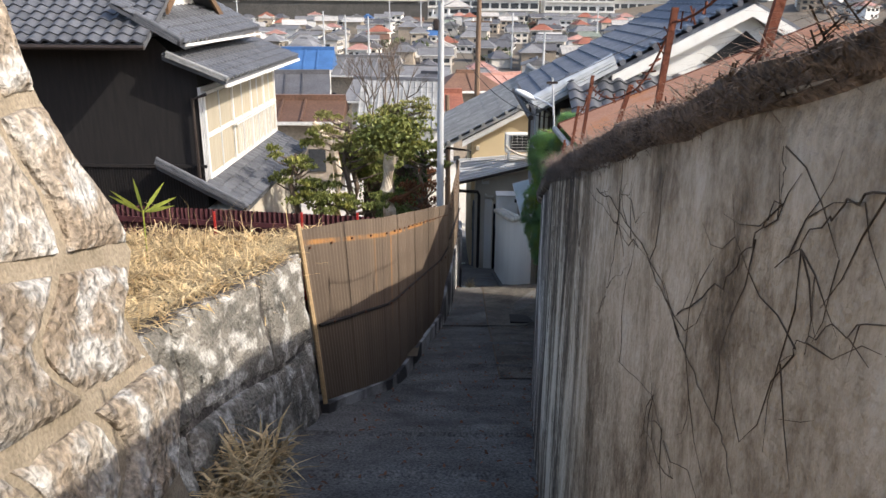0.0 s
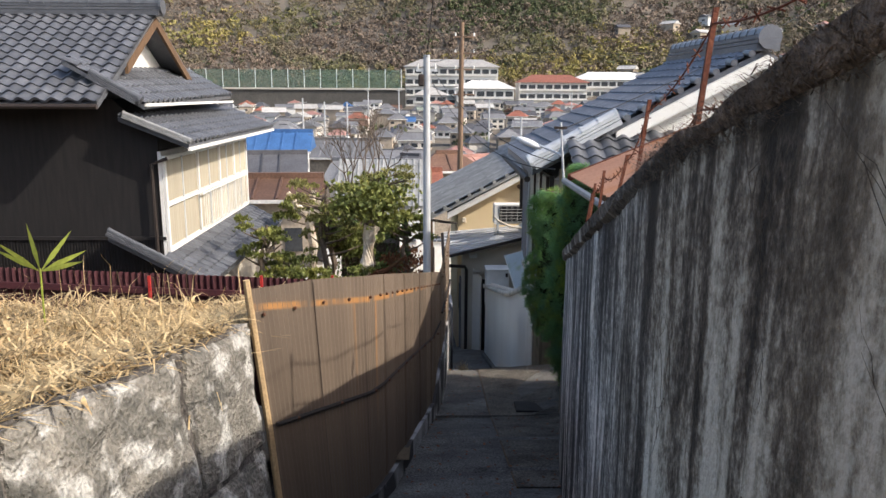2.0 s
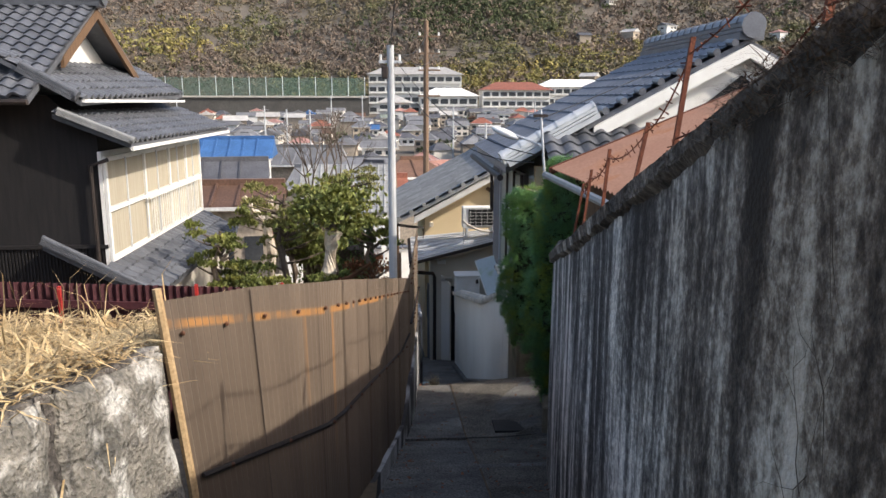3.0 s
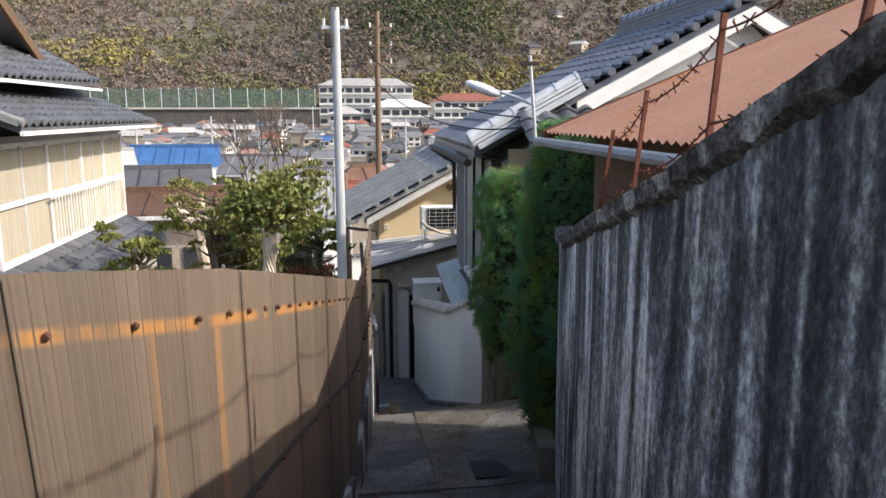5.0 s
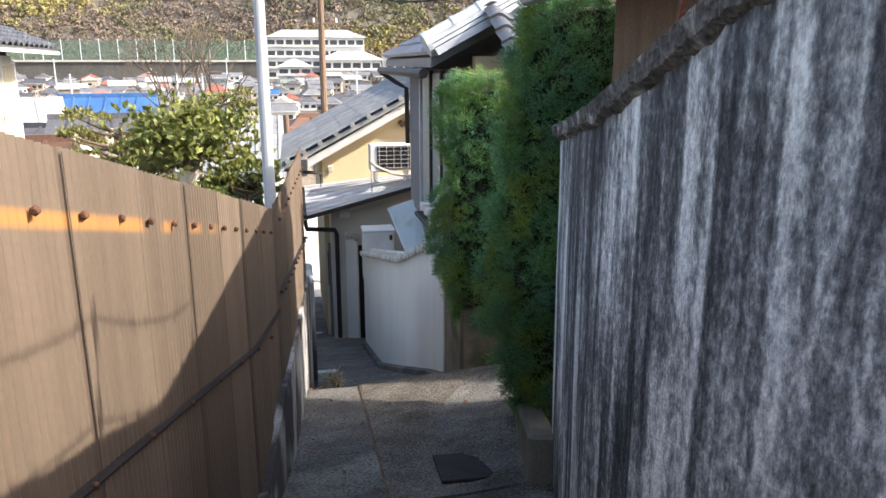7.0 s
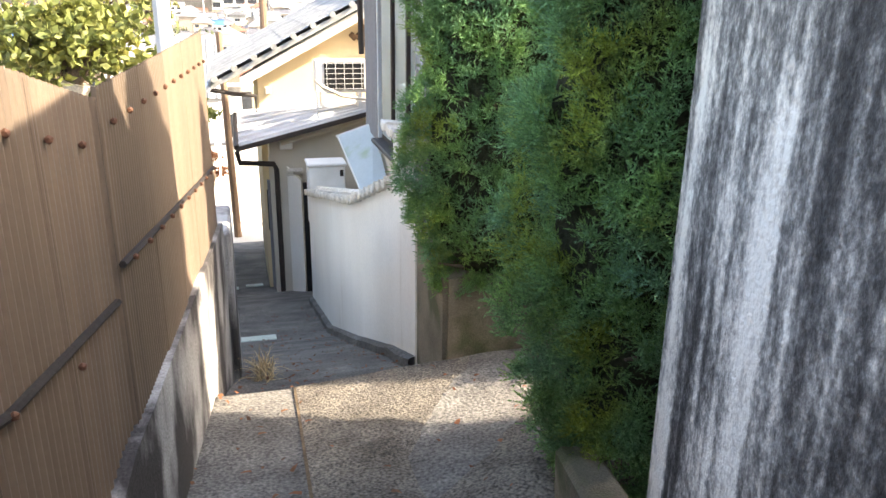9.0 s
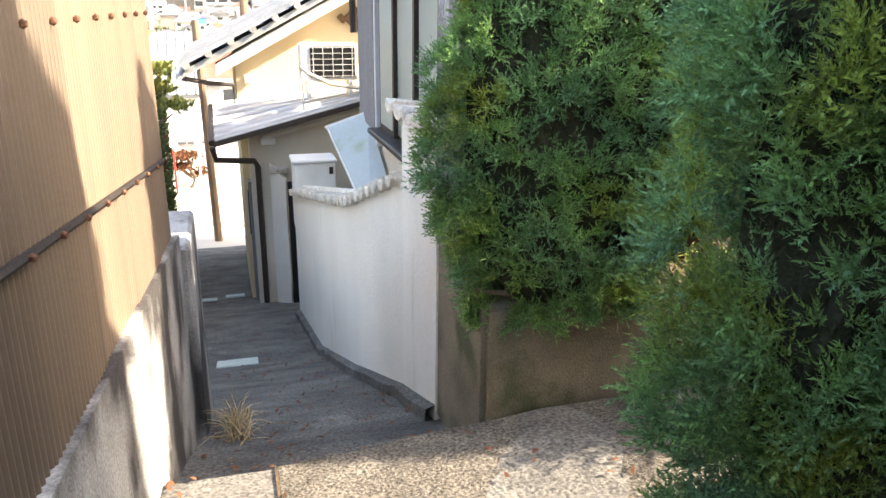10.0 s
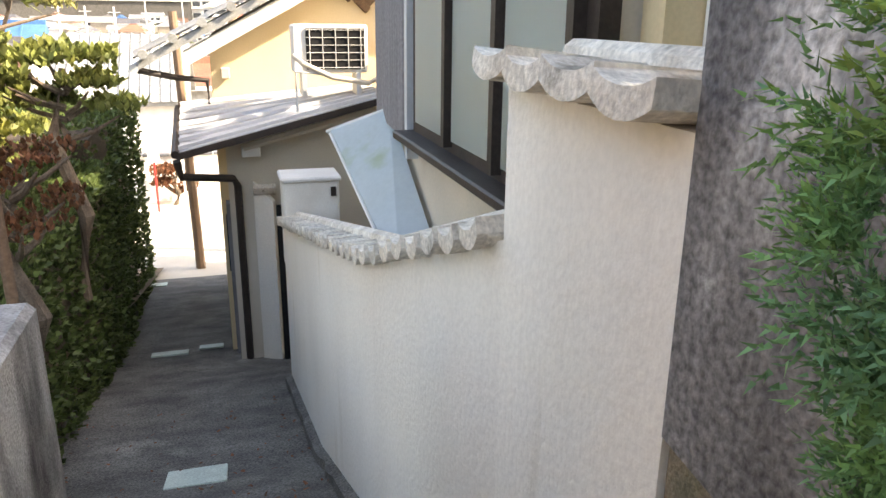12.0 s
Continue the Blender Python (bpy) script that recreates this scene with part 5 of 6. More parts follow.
def conifer(c, rx, ry, z0, z1, ground, n, seed, label, size=0.085):
    t = thing("conifer", (c[0], c[1], ground), label, "tree")
    trunk = bmesh.new()
    tube(trunk, [(c[0], c[1], ground - 0.1), (c[0] + 0.05, c[1], (z0 + z1) / 2), (c[0], c[1], z1 - 0.3)], [0.09, 0.07, 0.02], 8)
    r = random.Random(seed)
    part("trunk", trunk, M["bark"], t)
    for k in range(14):
        z = z0 + (z1 - z0) * (k + 0.5) / 14
        a = r.random() * 6.28
        part("branch", tubebm([(c[0], c[1], z), (c[0] + 0.8 * rx * math.cos(a), c[1] + 0.8 * ry * math.sin(a), z + 0.12)], [0.025, 0.006], 5), M["bark"], t)
    place0, out0 = column(c, rx, ry, z0, z1, seed, 0.24)
    # solid near-black core: the crown's inner shade is put into its colour
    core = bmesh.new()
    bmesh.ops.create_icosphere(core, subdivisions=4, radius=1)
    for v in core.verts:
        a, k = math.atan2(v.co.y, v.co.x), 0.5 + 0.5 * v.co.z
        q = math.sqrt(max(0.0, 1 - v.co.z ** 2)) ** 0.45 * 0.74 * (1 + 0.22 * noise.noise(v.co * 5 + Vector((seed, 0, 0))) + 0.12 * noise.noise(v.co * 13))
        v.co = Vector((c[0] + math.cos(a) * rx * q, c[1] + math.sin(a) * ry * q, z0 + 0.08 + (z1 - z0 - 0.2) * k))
    part("inner_growth", core, M["inner"], t, "solid core coloured dark for the shade inside the crown")
    spots = []
    for _ in range(n):
        p = Vector(place0(r))
        o = Vector(out0(p)).normalized()
        # sprays gather in lumps, with dark gaps between them
        lump = noise.noise(p * 4.5 + Vector((seed, 0, 0)))
        if lump < -0.28 and r.random() < 0.8:
            continue
        p += o * (0.07 * lump - 0.01)
        d = o * 0.9 + Vector((r.uniform(-0.6, 0.6), r.uniform(-0.6, 0.6), r.uniform(-0.35, 0.75)))
        spots.append((p, d, size * r.uniform(0.6, 1.3), r.random() * 6.28))
    scatter("crown", TUFTS, spots, M["conifer"], t, "dense green feathery foliage")
    return t


conifer((2.02, 9.97), 0.66, 0.38, -2.65, 0.1, -2.5, 8600, 21, "tall clipped conifer with soft bright green sprays by the drive", 0.075)
conifer((1.95, 11.71), 0.62, 0.24, -2.52, -0.42, -2.5, 6200, 33, "clipped dark conifer growing out of a concrete planter", 0.07)
# the third is added out of view, only to break up the sun
conifer((3.5, 10.9), 0.42, 0.42, -2.8, 0.0, -2.9, 900, 45, "conifer added out of view to shade the planter and drive", 0.16)

# planter wall below the conifer
bm = bmesh.new()
wall_between(bm, (1.56, 11.60), (4.4, 11.88), -3.2, -2.42, -0.16, -3.2, -2.60)
pl = setting("planter_wall", bm, M["basewall"], "low mossy concrete planter wall beside the drive", "planter wall")
bm = bmesh.new()
slab(bm, [(1.53, 11.62, -3.3), (1.53, 12.29, -3.3), (1.53, 12.29, -2.31), (1.53, 11.62, -2.42)], (0.18, 0, 0))
part("side", bm, M["basewall"], pl)
bm = bmesh.new()
slab(bm, [(1.515, 11.93, -2.36), (1.515, 12.295, -2.31), (1.515, 12.295, -1.0), (1.515, 11.93, -1.0)], (0.14, 0, 0))
part("upright", bm, M["upright"], pl, "tall black-stained concrete upright")
bm = bmesh.new()
slab(bm, [(1.72, 11.75, -2.5), (4.5, 12.03, -2.64), (4.5, 13.3, -2.64), (1.72, 13.3, -2.5)], (0, 0, -0.3))
setting("ground_planter", bm, M["soil"], "dark planter earth", "ground")

# old tree with a dark leaning trunk at the planter's end
tr = thing("tree", (3.1, 12.4, -2.57), "dark leaning conifer trunk rising from the planter", "tree")
# trunk and limbs are coloured near-black for the shade they stand in
part("trunk", tubebm([(3.1, 12.4, -2.75), (3.2, 12.4, -2.0), (3.36, 12.35, -1.4), (3.5, 12.3, -0.7), (3.5, 12.3, -0.25)], [0.17, 0.14, 0.12, 0.10, 0.06], 10), M["darkbark"], tr)
part("limb", tubebm([(3.32, 12.38, -1.55), (2.95, 12.35, -1.48), (2.6, 12.3, -1.30)], [0.05, 0.035, 0.015], 7), M["darkbark"], tr)
part("limb", tubebm([(3.25, 12.4, -1.95), (3.05, 12.35, -1.88), (2.8, 12.35, -1.85)], [0.04, 0.03, 0.012], 7), M["darkbark"], tr)
place, out = column((3.6, 12.3), 0.9, 0.6, -1.2, -0.1, 5)
foliage("crown", 4000, place, 0.09, M["conifer"], 51, tr, 6, 0.1, 0.13, out)

# low plants, spread wide and dark to stand in for garden shade too
sh = thing("shrub", (3.7, 12.95, -2.6), "low dark green shrub behind the planter trunk, spread wide to fill in for shade", "shrub")
part("stem", tubebm([(3.7, 12.95, -2.7), (3.7, 12.95, -2.2)], 0.03, 6), M["bark"], sh)
place, out = column((3.5, 12.75), 1.35, 0.42, -2.70, -1.75, 8)
foliage("crown", 7000, place, 0.06, M["hedgeleaf"], 57, sh, 6, 0.1, 0.28, out)


GZ = -4.2


def pad_tree(name, base, pads, mat, label, seed, per=170, size=0.07, bark=None):
    """A garden tree trained in flat pads: a bent trunk, a limb to every pad, needles or leaves on each."""
    t = thing(name, base, label, "tree")
    r = random.Random(seed)
    b = Vector(base)
    top = max(p[2] for p in pads)
    tp = Vector((b.x + 0.1, b.y, top - 0.1))
    tube_pts = [b - Vector((0, 0, 0.1)), b.lerp(tp, 0.35) + Vector((0.10, 0, 0)), b.lerp(tp, 0.7) - Vector((0.12, 0.05, 0)), tp]
    part("trunk", tubebm(tube_pts, [0.09, 0.075, 0.055, 0.03], 8), bark or M["bark"], t)
    for x, y, z, rad in pads:
        c = Vector((x, y, z))
        s0 = b.lerp(tp, min(0.95, max(0.3, (z - 0.25 - b.z) / (tp.z - b.z))))
        part("limb", tubebm([s0, s0.lerp(c, 0.5) - Vector((0, 0, 0.05)), c - Vector((0, 0, 0.04))], [0.03, 0.022, 0.008], 6), bark or M["bark"], t)
    share = [p[3] ** 2 for p in pads]

    def place(q):
        x, y, z, rad = q.choices(pads, share)[0]
        a, k = q.random() * 6.28, math.sqrt(q.random())
        w = rad * k * (1 + 0.6 * noise.noise((math.cos(a) * 2 + x * 3, math.sin(a) * 2, z * 5)))
        return (x + w * math.cos(a), y + w * math.sin(a), z + 0.10 * rad * q.gauss(0, 1) + 0.18 * rad * (1 - k * k))
    n = int(sum(per * (p[3] / 0.35) ** 2 for p in pads))
    tagged(foliage("crown", n, place, size, mat, r.randrange(9999), t, 5, 0.0, 0.2 if mat is M["pine"] else 0.3, lambda p: (0, 0, 1)), kind="stuff")
    return t


def pads(c, rad, k, seed, small, tall):
    r = random.Random(seed)
    return [(c[0] + rad * r.uniform(-1, 1), c[1] + 0.6 * rad * r.uniform(-1, 1), c[2] + tall * r.uniform(-1, 1), small * r.uniform(0.6, 1.2)) for _ in range(k)]


pad_tree("tree", (-2.35, 17.3, GZ), pads((-2.2, 17.3, -1.75), 0.75, 26, 1, 0.24, 0.75), M["pine"], "layered garden pine with soft green pads", 11, 190, 0.06)
pad_tree("tree", (-1.5, 18.6, GZ), pads((-1.3, 18.6, -1.2), 0.85, 22, 2, 0.22, 0.45), M["pine"], "broad airy garden pine above the fence", 13, 170, 0.06)
pad_tree("tree", (-3.5, 16.6, GZ), pads((-3.6, 16.6, -2.25), 0.55, 14, 3, 0.20, 0.6), M["leaf"], "small broadleaf tree beside the dark house", 15, 150, 0.08)
pad_tree("shrub", (-2.2, 16.2, GZ + 0.2), pads((-2.1, 16.2, -2.85), 0.8, 16, 4, 0.25, 0.2), M["leaf"], "rounded yellow-green garden shrub", 17, 170, 0.07)
pad_tree("shrub", (-0.6, 16.6, GZ), pads((-0.55, 16.6, -2.7), 0.45, 12, 5, 0.22, 0.25), M["redleaf"], "russet twiggy shrub by the fence", 19, 130, 0.05)
pad_tree("tree", (-0.62, 18.8, GZ), pads((-0.55, 18.8, -2.3), 0.5, 12, 6, 0.24, 0.35), M["leaf"], "dark glossy evergreen behind the fence", 23, 160, 0.09)
pad_tree("shrub", (-2.9, 16.8, GZ + 0.1), pads((-2.9, 16.8, -2.75), 0.5, 10, 16, 0.25, 0.3), M["leaf"], "dark green shrub under the garden pines", 25, 150, 0.07)
pad_tree("shrub", (-2.6, 20.2, GZ), pads((-2.6, 20.2, -2.3), 1.1, 16, 26, 0.34, 0.5), M["leaf"], "evergreen shrubs at the garden's far side", 27, 150, 0.09)
# the pollarded pale trunk
tk = thing("tree", (-1.38, 17.6, GZ), "pollarded tree with a pale sawn trunk and tufts of twigs", "tree")
part("trunk", tubebm([(-1.36, 17.6, GZ - 0.6), (-1.36, 17.6, -3.2), (-1.42, 17.6, -2.75), (-1.36, 17.6, -2.2), (-1.3, 17.6, -1.95)], [0.16, 0.15, 0.155, 0.14, 0.17], 12), M["palebark"], tk)
for k, (dx, dz) in enumerate(((0.45, 0.55), (0.2, 0.7), (-0.25, 0.6), (-0.5, 0.45), (0.05, 0.62))):
    part("limb", tubebm([(-1.32, 17.6, -1.95), (-1.32 + dx * 0.5, 17.6 + 0.1 * k - 0.2, -1.95 + dz * 0.6), (-1.32 + dx, 17.6 + 0.16 * k - 0.3, -1.95 + dz)], [0.06, 0.035, 0.012], 6), M["bark"], tk)
foliage("crown", 900, lambda r: (-1.32 + 0.55 * r.gauss(0, 0.7), 17.6 + 0.4 * r.gauss(0, 0.7), -1.5 + 0.28 * r.gauss(0, 0.8)), 0.11, M["leaf"], 61, tk, 5, 0, 0.28)
part("limb", tubebm([(-1.4, 17.58, -3.0), (-1.0, 17.5, -2.85), (-0.6, 17.4, -2.55)], [0.07, 0.05, 0.02], 7), M["redleaf"], tk, "reddish low limb")
# it stands before the pines
tk.location += Vector((0.08, -1.1, 0.19))
# knobbly bare plum
kt = thing("tree", (-2.75, 18.6, GZ), "bare knobbly pruned tree with stubby pale limbs", "tree")
part("trunk", tubebm([(-2.8, 18.6, GZ), (-2.75, 18.6, -2.6), (-2.85, 18.6, -1.9)], [0.13, 0.11, 0.10], 9), M["palebark"], kt)
for dx, dz in ((-0.5, 0.55), (-0.35, 0.2), (0.3, 0.45), (0.55, 0.35), (0.1, 0.6)):
    part("limb", tubebm([(-2.82, 18.6, -1.95), (-2.82 + dx * 0.6, 18.6, -1.9 + dz * 0.5), (-2.82 + dx, 18.65, -1.9 + dz)], [0.09, 0.075, 0.06], 7), M["palebark"], kt)
# fine bare twigs above the garden
tw = thing("tree", (-1.9, 21.5, GZ), "bare twiggy tree in the garden", "tree")
bm = bmesh.new()
r = random.Random(5)


def branch(p, d, L, rad, depth):
    q = p + d * L
    tube(bm, [p, q], [rad, rad * 0.65], 4, False)
    if depth:
        for _ in range(3):
            branch(q, (d + Vector((r.random() - .5, r.random() - .5, r.random() - .35)) * 1.2).normalized(), L * 0.72, rad * 0.6, depth - 1)


branch(Vector((-1.9, 21.5, GZ)), Vector((0, 0, 1)), 1.6, 0.07, 5)
part("trunk", bm, M["twig"], tw)

# lower hedge beside the lane and garden ground
def hedge(name, x0, x1, y0, y1, z0, z1, n, seed, label, mat="hedgeleaf"):
    t = thing(name, ((x0 + x1) / 2, (y0 + y1) / 2, z0), label, "hedge")
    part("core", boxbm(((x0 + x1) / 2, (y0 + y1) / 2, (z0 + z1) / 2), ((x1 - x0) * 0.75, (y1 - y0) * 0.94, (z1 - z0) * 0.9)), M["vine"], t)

    def place(r):
        f = r.random()
        x, y, z = x0 + (x1 - x0) * r.random(), y0 + (y1 - y0) * r.random(), z0 + (z1 - z0) * r.random()
        if f < 0.45:
            x = x1 - 0.06 * r.random()
        elif f < 0.65:
            y = y0 + 0.06 * r.random()
        else:
            z = z1 - 0.06 * r.random()
        o = 0.06 * noise.noise((x * 3, y * 3, z * 3))
        return (x + o, y, z + o)
    foliage("foliage", n, place, 0.07, M[mat], seed, t, 5, 0.0, 0.32, lambda p: (0.6, -0.3, 0.6))
    return t


hedge("hedge", -1.75, -0.62, 15.3, 21.9, -6.1, -3.5, 9000, 71, "dark clipped hedge along the lane")
hedge("hedge", -2.8, -0.72, 22.2, 26.0, -6.8, -3.1, 5500, 73, "clipped hedge lit from behind along the lane")
hedge("shrub", -0.95, -0.22, 13.5, 15.2, -4.5, -3.35, 2600, 75, "leafy dark shrub over the lane edge")
pad_tree("tree", (-2.2, 21.0, -5.5), pads((-2.0, 21.0, -2.9), 0.9, 9, 9, 0.5, 0.5), M["leaf"], "spreading evergreen above the lower hedge", 77, 150, 0.10)

bm = bmesh.new()
rows = []
for y in (6.8, 9, 12.2, 13.4, 13.7, 15, 18, 22, 27):
    rows.append([bm.verts.new((x, y, lerp([(6.8, -1.9), (12, -3.4), (15, -4.2), (18, -4.5), (22, -5.6), (27, -6.7)], y))) for x in (-16, -8, -4, -1.5, (-0.25 if y < 13.5 else -0.62))])
for a, b in zip(rows, rows[1:]):
    for i in range(4):
        bm.faces.new((a[i], a[i + 1], b[i + 1], b[i]))
setting("ground_garden", bm, M["soil"], "shaded garden earth behind the fence", "ground")
# sunny street at the bottom
bm = bmesh.new()
poly(bm, [(-7, 26.0, -6.70), (8, 26.0, -6.70), (8, 36.0, -7.1), (-7, 36.0, -7.1)])
setting("pavement", bm, M["sand"], "pale sunlit street at the bottom of the lane", "street")
# walled house over the street
hs = thing("house", (-1.5, 40, -7.5), "white house behind the sunlit street", "house")
part("wall", boxbm((-2.2, 38.4, -6.0), (3.6, 4.4, 3.7)), M["white"], hs)
rf = part("roof", slab(bmesh.new(), [(-4.4, 35.9, -4.25), (-0.15, 35.9, -4.25), (-0.15, 38.5, -2.35), (-4.4, 38.5, -2.35)], (0, 0, -0.12)), M["tile_old"], hs, "grey tiled roof")
tiled(rf, (-4.4, 35.9, -4.25), (4.25, 0, 0), (0, 2.6, 1.9), 0.3, 0.36, T_GREY, 120, M["tile_old"])
part("roof", slab(bmesh.new(), [(-4.4, 41.0, -4.25), (-4.4, 38.5, -2.35), (-0.15, 38.5, -2.35), (-0.15, 41.0, -4.25)], (0, 0, -0.12)), M["tile_old"], hs)
gwall = part("garden_wall", boxbm((-1.6, 34.6, -6.35), (6.4, 0.2, 1.4)), M["white"], hs, "white street wall")
for k in range(16):
    part("cap_tile", boxbm((-4.6 + k * 0.4, 34.6, -5.62), (0.37, 0.42, 0.09), None, 0.02), M["tile"], gwall)
for x, y, z, w in ((-1.15, 33.0, -5.25, 0.30), (-0.42, 33.2, -5.3, 0.2)):
    sg = thing("street_sign", (x, y, -6.95), "small white signboard on a thin post by the street", "sign")
    part("post", tubebm([(x, y, -7.0), (x, y, z)], 0.03, 6), M["redpaint"] if w > 0.25 else M["galv"], sg)
    part("board", boxbm((x, y - 0.04, z), (w, 0.02, 0.62), None, 0.005), M["white"], sg)
pad_tree("shrub", (-0.75, 33.9, -6.95), pads((-0.75, 33.9, -6.3), 0.42, 12, 36, 0.3, 0.35), M["redleaf"], "rounded russet shrub before the street wall", 37, 150, 0.07)

# ---------------------------------------------------------------- poles, lamp and wires
p1 = thing("utility_pole", (-0.15, 14.1, -4.0), "pale grey painted steel utility pole beside the lane", "utility pole")
part("pole", tubebm([(-0.09, 14.1, -4.3), (-0.10, 14.1, 1.55)], [0.075, 0.056], 14), M["pole"], p1)
part("crossarm", boxbm((-0.10, 14.1, 1.3), (0.36, 0.04, 0.04)), M["galv"], p1)
for x in (-0.25, 0.04):
    part("insulator", tubebm([(x, 14.1, 1.31), (x, 14.1, 1.41)], [0.022, 0.018], 8), M["white"], p1)
part("transformer_box", boxbm((-0.19, 14.08, 1.14), (0.1, 0.1, 0.2), None, 0.02), M["brownmetal"], p1)
p1b = thing("utility_pole", (0.10, 14.3, -4.2), "short rusty pipe standing beside the pole", "pipe")
part("pole", tubebm([(0.03, 14.3, -4.3), (0.02, 14.3, -1.75)], 0.022, 8), M["oldpole"], p1b)
p2 = thing("utility_pole", (1.12, 28, -9.5), "tall brown utility pole with wires over the roofs", "utility pole")
part("pole", tubebm([(1.10, 28, -10), (1.14, 28, 3.35)], [0.13, 0.085], 10), M["oldpole"], p2)
for z in (2.85, 2.3, 1.75, 0.9):
    part("crossarm", boxbm((1.24, 27.95, z), (0.75, 0.05, 0.05)), M["oldpole"], p2)
    for x in (0.92, 1.56):
        part("insulator", tubebm([(x, 27.95, z + 0.02), (x, 27.95, z + 0.14)], [0.035, 0.025], 8), M["white"], p2)


def wire(a, b, sag, rad=0.006, name="cable", label="thin black overhead cable"):
    a, b = Vector(a), Vector(b)
    t = thing(name, a, label, "cable", "overhead cables")
    part("strand", tubebm([a.lerp(b, k / 14) - Vector((0, 0, 4 * sag * (k / 14) * (1 - k / 14))) for k in range(15)], rad, 4), M["cable"], t)


p3 = thing("utility_pole", (0.1, 26.9, -6.8), "slim brown wooden pole at the lane's end", "utility pole")
part("pole", tubebm([(0.12, 26.9, -6.9), (0.02, 26.9, -1.6)], [0.10, 0.08], 9), M["oldpole"], p3)
wire((-0.10, 14.1, 1.45), (1.2, 27.9, 3.0), 0.3, 0.007)
wire((0.04, 14.1, 1.4), (1.5, 27.9, 2.4), 0.3, 0.007)
wire((-0.10, 14.1, 1.5), (0.4, -3.0, 6.5), 0.3, 0.006)
wire((0.0, 14.1, 1.3), (1.36, 9.9, 0.16), 0.25, 0.006)
wire((0.0, 14.1, 1.1), (1.36, 9.9, 0.08), 0.35, 0.006)
wire((1.36, 9.9, 0.5), (14, 26, 5), 0.3, 0.006)
wire((1.56, 27.9, 2.4), (30, 42, 5), 0.7, 0.008)
lamp = thing("street_lamp", (1.42, 9.62, -0.06), "white street lamp head on a thin pole above the shed gutter", "street lamp")
part("pole", tubebm([(1.42, 9.62, -0.06), (1.36, 9.62, 0.62)], 0.013, 8), M["galv"], lamp)
part("arm", tubebm([(1.38, 9.62, 0.26), (1.26, 9.7, 0.32), (1.12, 9.8, 0.37)], 0.014, 6), M["galv"], lamp)
hd = bmesh.new()
bmesh.ops.create_uvsphere(hd, u_segments=16, v_segments=8, radius=1, matrix=Matrix.Translation((1.05, 9.85, 0.38)) @ Euler((0, radians(20), radians(-35))).to_matrix().to_4x4() @ Matrix.Diagonal((0.17, 0.06, 0.04, 1)))
part("head", hd, M["white"], lamp, "white oval lamp head", True)
part("crossarm", boxbm((1.36, 9.62, 0.56), (0.14, 0.03, 0.03)), M["brownmetal"], lamp)

# ---------------------------------------------------------------- barbed wire on the tall wall
posts = [(lerp(RW_X, y) + 0.12, y, hgt) for y, hgt in ((1.23, 0.40), (1.94, 0.36), (2.72, 0.28), (3.68, 0.46), (4.68, 0.50), (5.28, 0.40), (5.98, 0.46), (6.81, 0.49), (7.6, 0.52))]
heads = []
for x, y, hgt in posts:
    z = lerp(RW_TOP, y)
    t = thing("wire_post", (x, y, z), "rusty iron angle post leaning on the wall top", "post", "wire posts")
    lx = 0.03 + 0.07 * rnd.random()
    q = Vector((x + lx, y + 0.05 * rnd.random(), z + hgt))
    part("post", slab(bmesh.new(), [(x - 0.008, y, z), (x + 0.008, y, z), (x + 0.008, y + 0.008, z), (x - 0.008, y + 0.012, z)], q - Vector((x, y, z))), M["rustpost"], t)
    heads.append((Vector((x, y, z)), q))
for level in (0.35, 0.9):
    for i, ((a0, a1), (b0, b1)) in enumerate(zip(heads, heads[1:])):
        a, b = a0.lerp(a1, level), b0.lerp(b1, level)
        t = thing("barbed_wire", a, "rusty barbed wire strung between the posts", "barbed wire", "barbed wires")
        bm = bmesh.new()
        tube(bm, [a.lerp(b, k / 8) - Vector((0, 0, 0.04 * 4 * (k / 8) * (1 - k / 8))) for k in range(9)], 0.0035, 4, False)
        for k in range(1, 9):
            p = a.lerp(b, (k - 0.4) / 8.5) - Vector((0, 0, 0.16 * ((k - 0.4) / 8.5) * (1 - (k - 0.4) / 8.5)))
            for _ in range(2):
                d = Vector((rnd.random() - .5, rnd.random() - .5, rnd.random() - .5)).normalized() * 0.022
                tube(bm, [p - d, p + d], 0.0025, 3, False)
        part("strand", bm, M["rustpost"], t)

# dead roots and creepers over the wall top and down its face
def roots_place(r):
    y = 0.0 + 3.9 * r.random() ** 0.8
    return (lerp(RW_X, y) - 0.02 + 0.25 * r.random() ** 2, y, lerp(RW_TOP, y) - min(0.11, 0.04 + 0.03 * y) * r.random() + 0.04)


bm = bmesh.new()
secs = []
for k in range(50):
    y = -0.6 + 4.4 * k / 49
    x, z = lerp(RW_X, y), lerp(RW_TOP, y)
    f = (1.0 - 0.75 * max(0, (y - 2.4) / 1.4)) * min(0.5, 0.16 + 0.16 * max(0, y))
    o = [0.05 * noise.noise((y * 4, j * 1.3, 9)) for j in range(6)]
    secs.append([bm.verts.new(p) for p in ((x + 0.02, y, z - 0.11 * f + o[0] * 0.6), (x - 0.02 * f + o[1] * 0.3, y, z - 0.07 * f), (x - 0.03 * f + o[2] * 0.3, y, z - 0.01), (x - 0.02, y, z + 0.07 * f + o[3] * 0.6), (x + 0.15, y, z + 0.05 + 0.09 * f + o[4]), (x + 0.34, y, z + 0.06 + o[5]))])
for p, q in zip(secs, secs[1:]):
    for j in range(5):
        bm.faces.new((p[j], p[j + 1], q[j + 1], q[j]))
